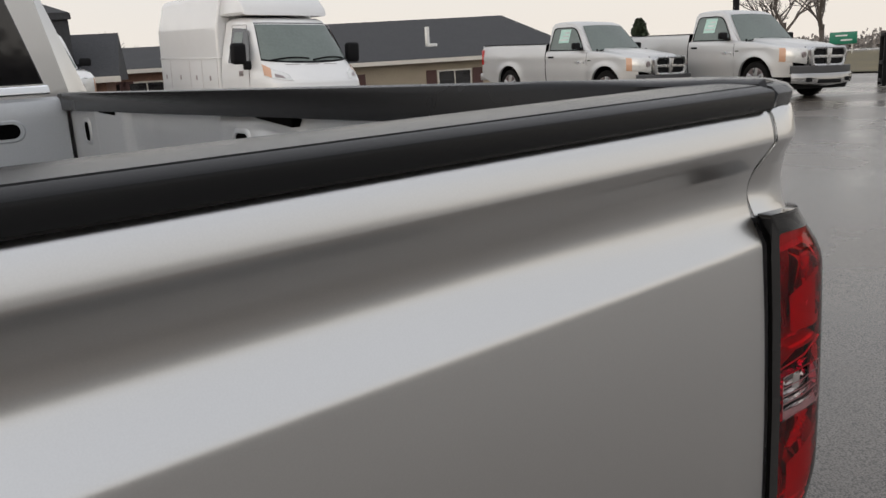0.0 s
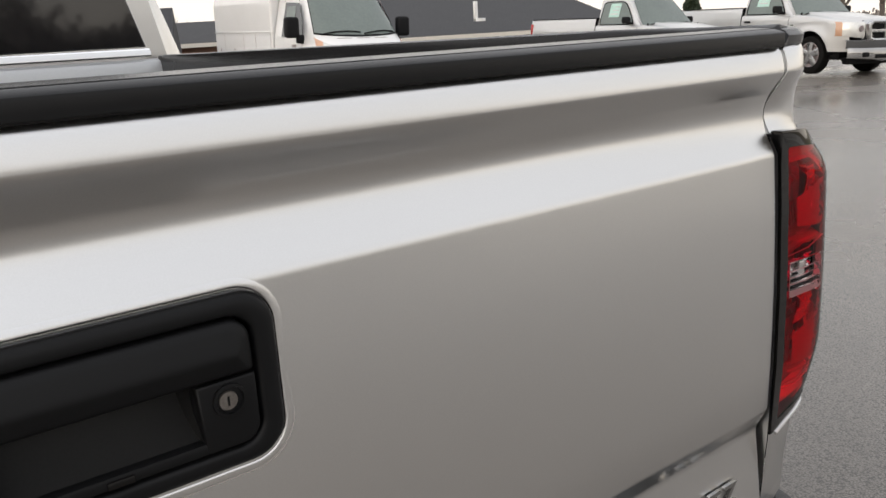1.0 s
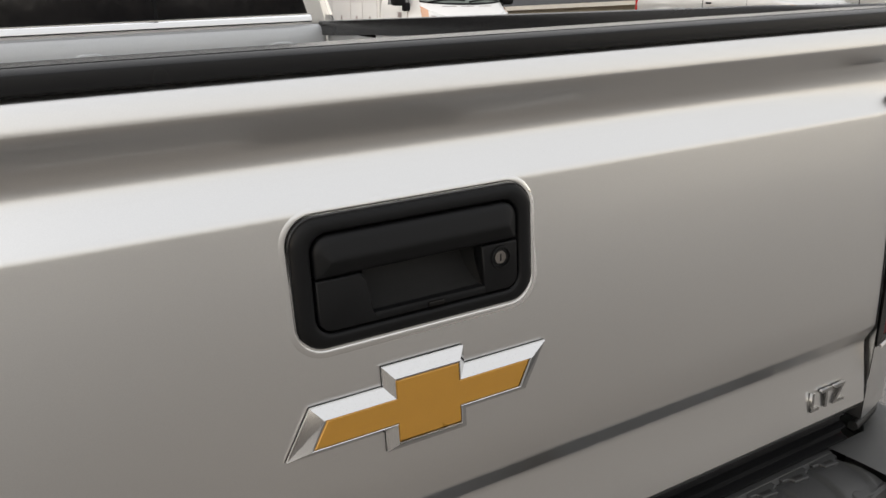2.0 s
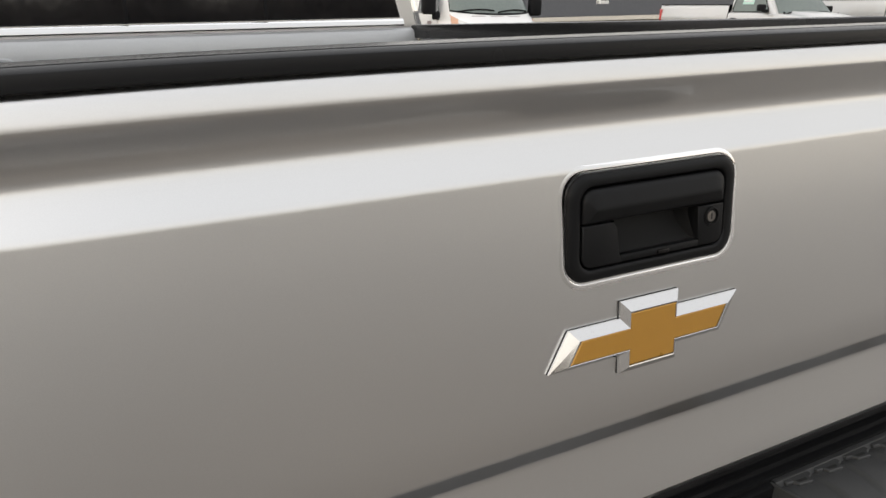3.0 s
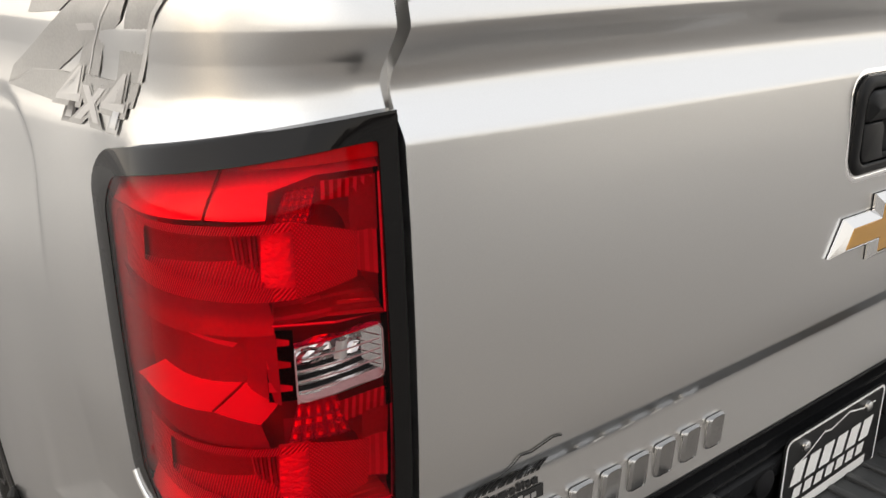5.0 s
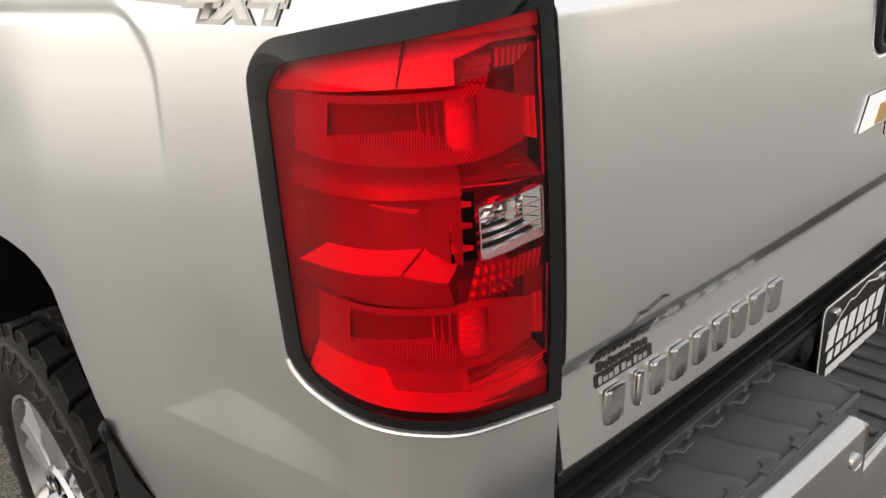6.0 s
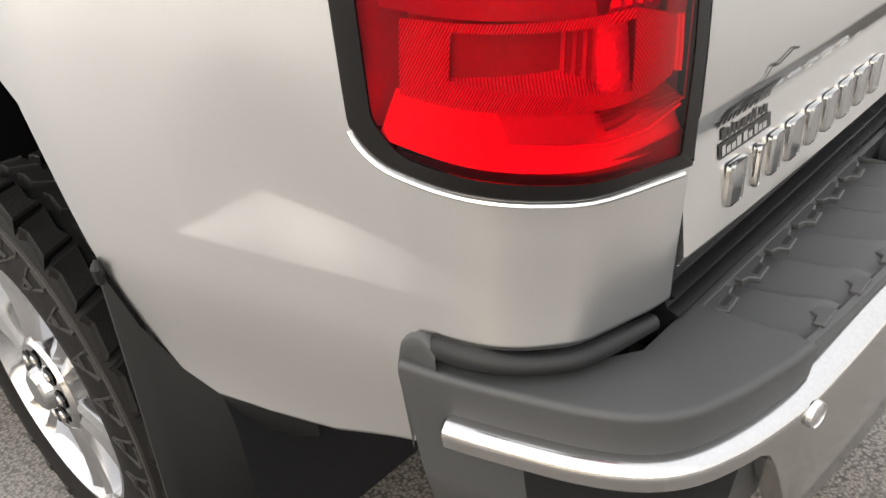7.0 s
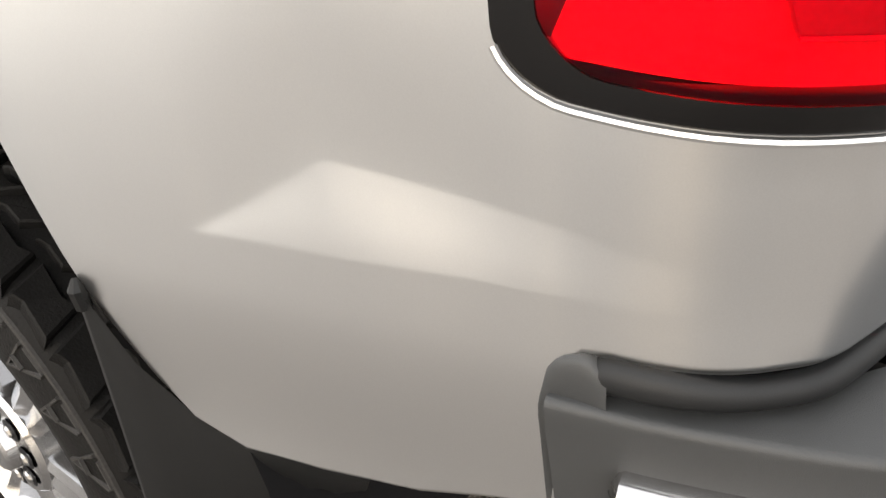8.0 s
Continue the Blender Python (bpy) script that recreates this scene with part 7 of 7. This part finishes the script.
        # Paler quad over the pane: a reflection put into the colour.
        part("window_sheen", ([(side_x(z) + s * 0.004, y, z) for y, z in ((1.40, 1.45), (1.88, 1.45), (1.86, 1.93), (1.46, 1.93))], [(0, 1, 2, 3)]), WINDS, sw)
        mir = part("door_mirror", box(min(s * 1.06, s * 1.33), max(s * 1.06, s * 1.33), 0.96, 1.14, 1.34, 1.72, 0.06, 3), DARK, t, "large black mirror")
        part("mirror_arm", box(min(s * 0.96, s * 1.10), max(s * 0.96, s * 1.10), 1.00, 1.12, 1.24, 1.40, 0.03), DARK, mir)
        part("door_seam", tube([(side_x(z) - s * 0.004, y, z) for y, z in ((1.06, 0.6), (1.03, 1.30), (1.36, 2.05), (2.02, 2.06), (2.06, 0.6))], 0.006, 5), HOUSDK, b)
        disc_wheel(t, s * 0.97, 0.95, 0.35, s)
        part("side_badge", box(min(s * 1.005, s * 1.025), max(s * 1.005, s * 1.025), 1.30, 1.48, 1.12, 1.22, 0.004), HOUSDK, t, "small dark badge")
    patch("grille", DARK, [(-0.60, 0.55), (0.60, 0.55), (0.56, 0.88), (-0.56, 0.88)], 0.012, "black grille")
    # box body with a sloped upper, over-cab fairing
    def deck(z, dx, dy):
        pts = rounded(2.12 - 2 * dx, 3.44 - dy, 0.05, 3, 0.0, 2.36 + (3.44 - dy) / 2)
        return [(x, y, z) for x, y in pts]
    decks = [deck(*d) for d in ((0.45, 0, 0), (2.03, 0, 0), (2.07, 0.004, 0.004), (2.60, 0.11, 0.10), (2.66, 0.14, 0.13), (2.70, 0.22, 0.22), (2.71, 0.50, 0.60))]
    bod = grid(decks, True)
    bod = (bod[0], bod[1] + [tuple(range(len(bod[0]) - len(decks[0]), len(bod[0])))])
    bo = part("box_body", bod, WHITEP, t, "tall white utility box", True, 12)
    part("box_seam", box(-1.07, 1.07, 2.35, 5.81, 1.45, 1.475, 0.005), WHITEP, t)
    fr = prism([(2.42, 2.23), (2.42, 2.66), (2.30, 2.70), (1.78, 2.62), (1.46, 2.38), (1.40, 2.23)], -0.96, 0.96, "x", 0.05, 2)
    for v in fr.verts:
        v.co.x *= 1 - 0.12 * ss(2.0, 1.2, v.co.y) - 0.08 * ss(2.3, 2.7, v.co.z)
    part("roof_fairing", fr, WHITEP, t, "white over-cab fairing", True, 30)
    for s in (-1, 1):
        for y0, y1 in ((2.42, 3.23), (3.245, 3.93), (3.945, 5.12), (5.135, 5.75)):
            part("locker_seam", box(min(s * 1.058, s * 1.0635), max(s * 1.058, s * 1.0635), y0 - 0.006, y0 + 0.006, 0.60, 1.43), HOUSDK, bo)
            part("locker_latch", box(min(s * 1.058, s * 1.072), max(s * 1.058, s * 1.072), (y0 + y1) / 2 - 0.04, (y0 + y1) / 2 + 0.04, 1.02, 1.12, 0.01), HOUSDK, bo)
    disc_wheel(t, -1.0, 4.9, 0.35, -1)
    disc_wheel(t, 1.0, 4.9, 0.35, 1)
    part("underside", box(-0.9, 0.9, 0.3, 5.9, 0.26, 0.48), DARK, t)
    t.matrix_world = m
    return t


service_van(stand(8.09, 12.40, -3.4) @ Matrix.Scale(1.0, 4))


# ---------------------------------------------------------------- buildings, sign, trees
def long_building(name, label, m, length, depth, eave, ridge, wall, windows, hip=0.0, o=0.5, trim=None):
    """A low building with a pitched roof; local x along its front, front at y = 0."""
    t = thing(name, label, "building")
    part("wall", box(0, length, 0, depth, -2.5, eave), wall, t, "low wall")
    rv = [(-o, -o, eave), (length + o, -o, eave), (length + o, depth + o, eave), (-o, depth + o, eave), (hip, depth / 2, ridge), (length - hip, depth / 2, ridge)]
    part("roof", (rv + [(x, y, z - 0.18) for x, y, z in rv[:4]], [(0, 1, 5, 4), (2, 3, 4, 5), (1, 2, 5), (3, 0, 4), (0, 1, 7, 6), (1, 2, 8, 7), (2, 3, 9, 8), (3, 0, 6, 9), (6, 7, 8, 9)]), ROOFS, t, "dark shingled roof", False)
    part("fascia", box(-o - 0.03, length + o + 0.03, -o - 0.06, -o - 0.02, eave - 0.22, eave - 0.02), trim or TRIMW, t, "eave board")
    for x in windows:
        w = part("window", box(x - 0.9, x + 0.9, -0.05, 0.02, eave - 1.7, eave - 0.62), TRIMW, t, "pale framed window")
        part("pane", box(x - 0.82, x - 0.03, -0.07, -0.052, eave - 1.62, eave - 0.70), TINT, w)
        part("pane", box(x + 0.03, x + 0.82, -0.07, -0.052, eave - 1.62, eave - 0.70), TINT, w)
        for s in (-1, 1):
            part("shutter", box(x + s * 1.22 - 0.26, x + s * 1.22 + 0.26, -0.06, 0.01, eave - 1.75, eave - 0.6), MAROON, w, "maroon shutter")
    t.matrix_world = m
    return t


long_building("long_building", "low tan building with a dark shingled roof", pose(19.5, 36.1, 0, 0, 0, -28), 16.0, 12.0, 1.55, 3.75, TANW, (3.5, 9.6), 2.0)
part("roof_vent", box(25.9, 26.06, 31.1, 31.26, 2.1, 3.05, 0.01), WHITEF)
tagged(bpy.data.objects["roof_vent"], "white vent pipe standing on the dark roof", "vent pipe")
part("vent_foot", box(25.9, 26.45, 31.0, 31.2, 2.1, 2.25, 0.01), WHITEF, bpy.data.objects["roof_vent"])
long_building("brick_house", "brown brick house with a dark roof", pose(11.0, 42.0, 0, 0, 0, -20), 11.0, 8.0, 1.90, 3.05, BRICKW, (2.5, 4.6, 8.0), -0.5)
long_building("grey_house", "house with a steep grey shingled roof", pose(5.4, 30.5, 0, 0, 0, -22), 4.5, 5.0, 1.62, 3.15, BRICKW, (3.4,), -0.5)
long_building("dark_gable_building", "tall building with a dark gable roof", pose(2.15, 29.0, 0, 0, 0, -6), 6.4, 8.0, 3.7, 5.0, ROOFS, (), 2.0, 0.05, ROOFS)


def green_sign():
    t = thing("road_sign", "green road sign with pale bars on posts", "sign")
    part("board", box(-1.05, 1.05, -0.05, 0.0, 0.95, 1.95, 0.02), GREEN, t, "green sign board")
    for x0, x1, z in ((-0.6, 0.3, 1.60), (-0.2, 0.7, 1.22)):
        part("bar", box(x0, x1, -0.062, -0.052, z, z + 0.12), WHITEF, t)
    for x in (-0.7, 0.7):
        part("post", box(x - 0.06, x + 0.06, 0.0, 0.12, -0.2, 1.9), SATIN, t)
    t.matrix_world = pose(57.1, 24.9, 0.05, 0, 0, -66) @ Matrix.Scale(0.80, 4)


green_sign()


def rack():
    t = thing("steel_rack", "dark steel rack with boards standing on the lot", "rack")
    for x in (0, 1.6):
        for y in (0, 0.7):
            part("post", box(x - 0.05, x + 0.05, y - 0.05, y + 0.05, 0, 1.35, 0.005), DARK, t)
    for z in (0.08, 0.55, 1.25):
        part("rail", box(-0.05, 1.65, -0.05, 0.05, z, z + 0.09, 0.005), DARK, t)
        part("rail", box(-0.05, 1.65, 0.65, 0.75, z, z + 0.09, 0.005), DARK, t)
        part("cross_rail", box(-0.05, 0.05, -0.05, 0.75, z, z + 0.09, 0.005), DARK, t)
    part("board", box(-0.05, 1.65, -0.05, 0.75, 1.34, 1.40, 0.005), BARK, t)
    t.matrix_world = pose(22.6, 8.5, 0.15, 0, 0, -60)


rack()
pole = thing("lamp_post", "dark lamp post standing behind the parked trucks", "lamp post")
part("shaft", tube([(0, 0, 0), (0, 0, 7.5)], [0.13, 0.09], 10), DARK, pole)
part("head", box(-0.5, 0.5, -0.2, 0.2, 7.4, 7.6, 0.04), DARK, pole)
pole.matrix_world = pose(28.2, 16.0, 0)


def bare_tree(m, height, seed, label):
    rnd = random.Random(seed)
    t = thing("bare_tree", label, "tree", "bare winter trees")
    trunk, twigs = [], []

    def grow(p, d, length, r, level):
        q = p + d * length
        midp = (p + q) / 2 + Vector((rnd.uniform(-1, 1), rnd.uniform(-1, 1), 0)) * length * 0.06
        (trunk if level < 2 else twigs).append(tube([p, midp, q], [r, r * 0.85, r * 0.65], 6 if level < 2 else 4, False))
        if level >= 5:
            return
        for _ in range(3 if level < 4 else 2):
            nd = (d + Vector((rnd.uniform(-1, 1), rnd.uniform(-1, 1), rnd.uniform(-0.25, 0.6))) * 0.75).normalized()
            grow(p + d * length * rnd.uniform(0.55, 1.0), nd, length * rnd.uniform(0.58, 0.78), r * 0.58, level + 1)

    grow(Vector((0, 0, -0.2)), Vector((0, 0, 1)), height * 0.3, height * 0.022, 0)
    part("trunk", merge(*trunk), BARK, t, "grey trunk and limbs")
    part("crown", merge(*twigs), BARK, t, "bare twigs")
    t.matrix_world = m


bare_tree(pose(44, 20.2, 0), 7.5, 3, "bare tree with fine spreading twigs")
bare_tree(pose(46, 23.5, 0), 7.0, 8, "bare tree with fine spreading twigs")
bare_tree(pose(53, 19.5, 0), 8.0, 4, "bare tree at the grass edge")
bare_tree(pose(57, 29, 0), 9.0, 12, "bare tree far behind the trucks")
bare_tree(pose(17.5, 50, -1.9), 7.5, 21, "bare tree behind the brick house")


def evergreen(m, height, width, seed, name="evergreen_tree", label="dark rounded evergreen tree"):
    rnd = random.Random(seed)
    t = thing(name, label, "tree")
    part("trunk", tube([(0, 0, -0.3), (0.05, 0, height * 0.5), (0, 0.05, height * 0.85)], [0.2, 0.14, 0.04], 8), BARK, t)
    vs, fs = [], []
    for _ in range(2600):
        z = rnd.uniform(0.12, 1.0)
        rad = width * (math.sin(math.pi * (0.12 + 0.85 * z) ** 0.8) ** 0.8) * (0.75 + 0.25 * noise.noise(Vector((z * 4, seed, rnd.random()))))
        a = rnd.uniform(0, 2 * math.pi)
        q = rad * math.sqrt(rnd.uniform(0.25, 1)) * (0.85 + 0.3 * noise.noise(Vector((math.cos(a) * 2, math.sin(a) * 2, z * 5))))
        c = Vector((q * math.cos(a), q * math.sin(a), z * height))
        e = Euler((rnd.uniform(0, 6.3), rnd.uniform(0, 6.3), rnd.uniform(0, 6.3))).to_matrix()
        sz = rnd.uniform(0.10, 0.22) * height / 4.5
        k = len(vs)
        vs += [c + e @ Vector(p) * sz for p in ((-1, -0.5, 0), (1, -0.5, 0.1), (1, 0.5, 0), (-1, 0.5, 0.1))]
        fs.append((k, k + 1, k + 2, k + 3))
    me = bpy.data.meshes.new("crown")
    me.from_pydata([tuple(v) for v in vs], [], fs)
    me.materials.append(LEAF)
    part("crown", me, LEAF, t, "dark dense foliage")
    t.matrix_world = m


evergreen(pose(36, 26.0, -0.6), 3.4, 1.1, 2)


def far_woods(name, x0, y0, x1, y1, height, seed, label):
    """A distant uneven belt of trees as many small leaf clumps."""
    rnd = random.Random(seed)
    vs, fs = [], []
    n = 22000
    for _ in range(n):
        f = rnd.random()
        top = height * (0.55 + 0.45 * noise.noise(Vector((f * 14, seed, 0))) + 0.25 * noise.noise(Vector((f * 50, seed, 3))))
        z = max(0.6, top) * rnd.random() ** 2.6 - 0.4 - 0.016 * max(0.0, x0 + (x1 - x0) * f - 58)
        c = Vector((x0 + (x1 - x0) * f + rnd.uniform(-3, 3), y0 + (y1 - y0) * f + rnd.uniform(-3, 3), z))
        e = Euler((rnd.uniform(0, 6.3), rnd.uniform(0, 6.3), rnd.uniform(0, 6.3))).to_matrix()
        sz = rnd.uniform(0.18, 0.45) * height / 6
        k = len(vs)
        vs += [c + e @ Vector(p) * sz for p in ((-1, -0.6, 0), (1, -0.6, 0.2), (1, 0.6, 0), (-1, 0.6, 0.2))]
        fs.append((k, k + 1, k + 2, k + 3))
    me = bpy.data.meshes.new(name)
    me.from_pydata([tuple(v) for v in vs], [], fs)
    me.materials.append(FARWOOD)
    tagged(part(name, me, FARWOOD), label, "woods", kind="stuff")


far_woods("far_woods", 90, 100, 260, 60, 6.0, 5, "dull grey-brown woods far beyond the lot")
far_woods("far_woods", -60, -70, 60, -80, 9.0, 7, "dark woods behind the lot")
far_woods("far_woods", -80, 60, -60, -70, 8.0, 9, "dark woods beside the lot")
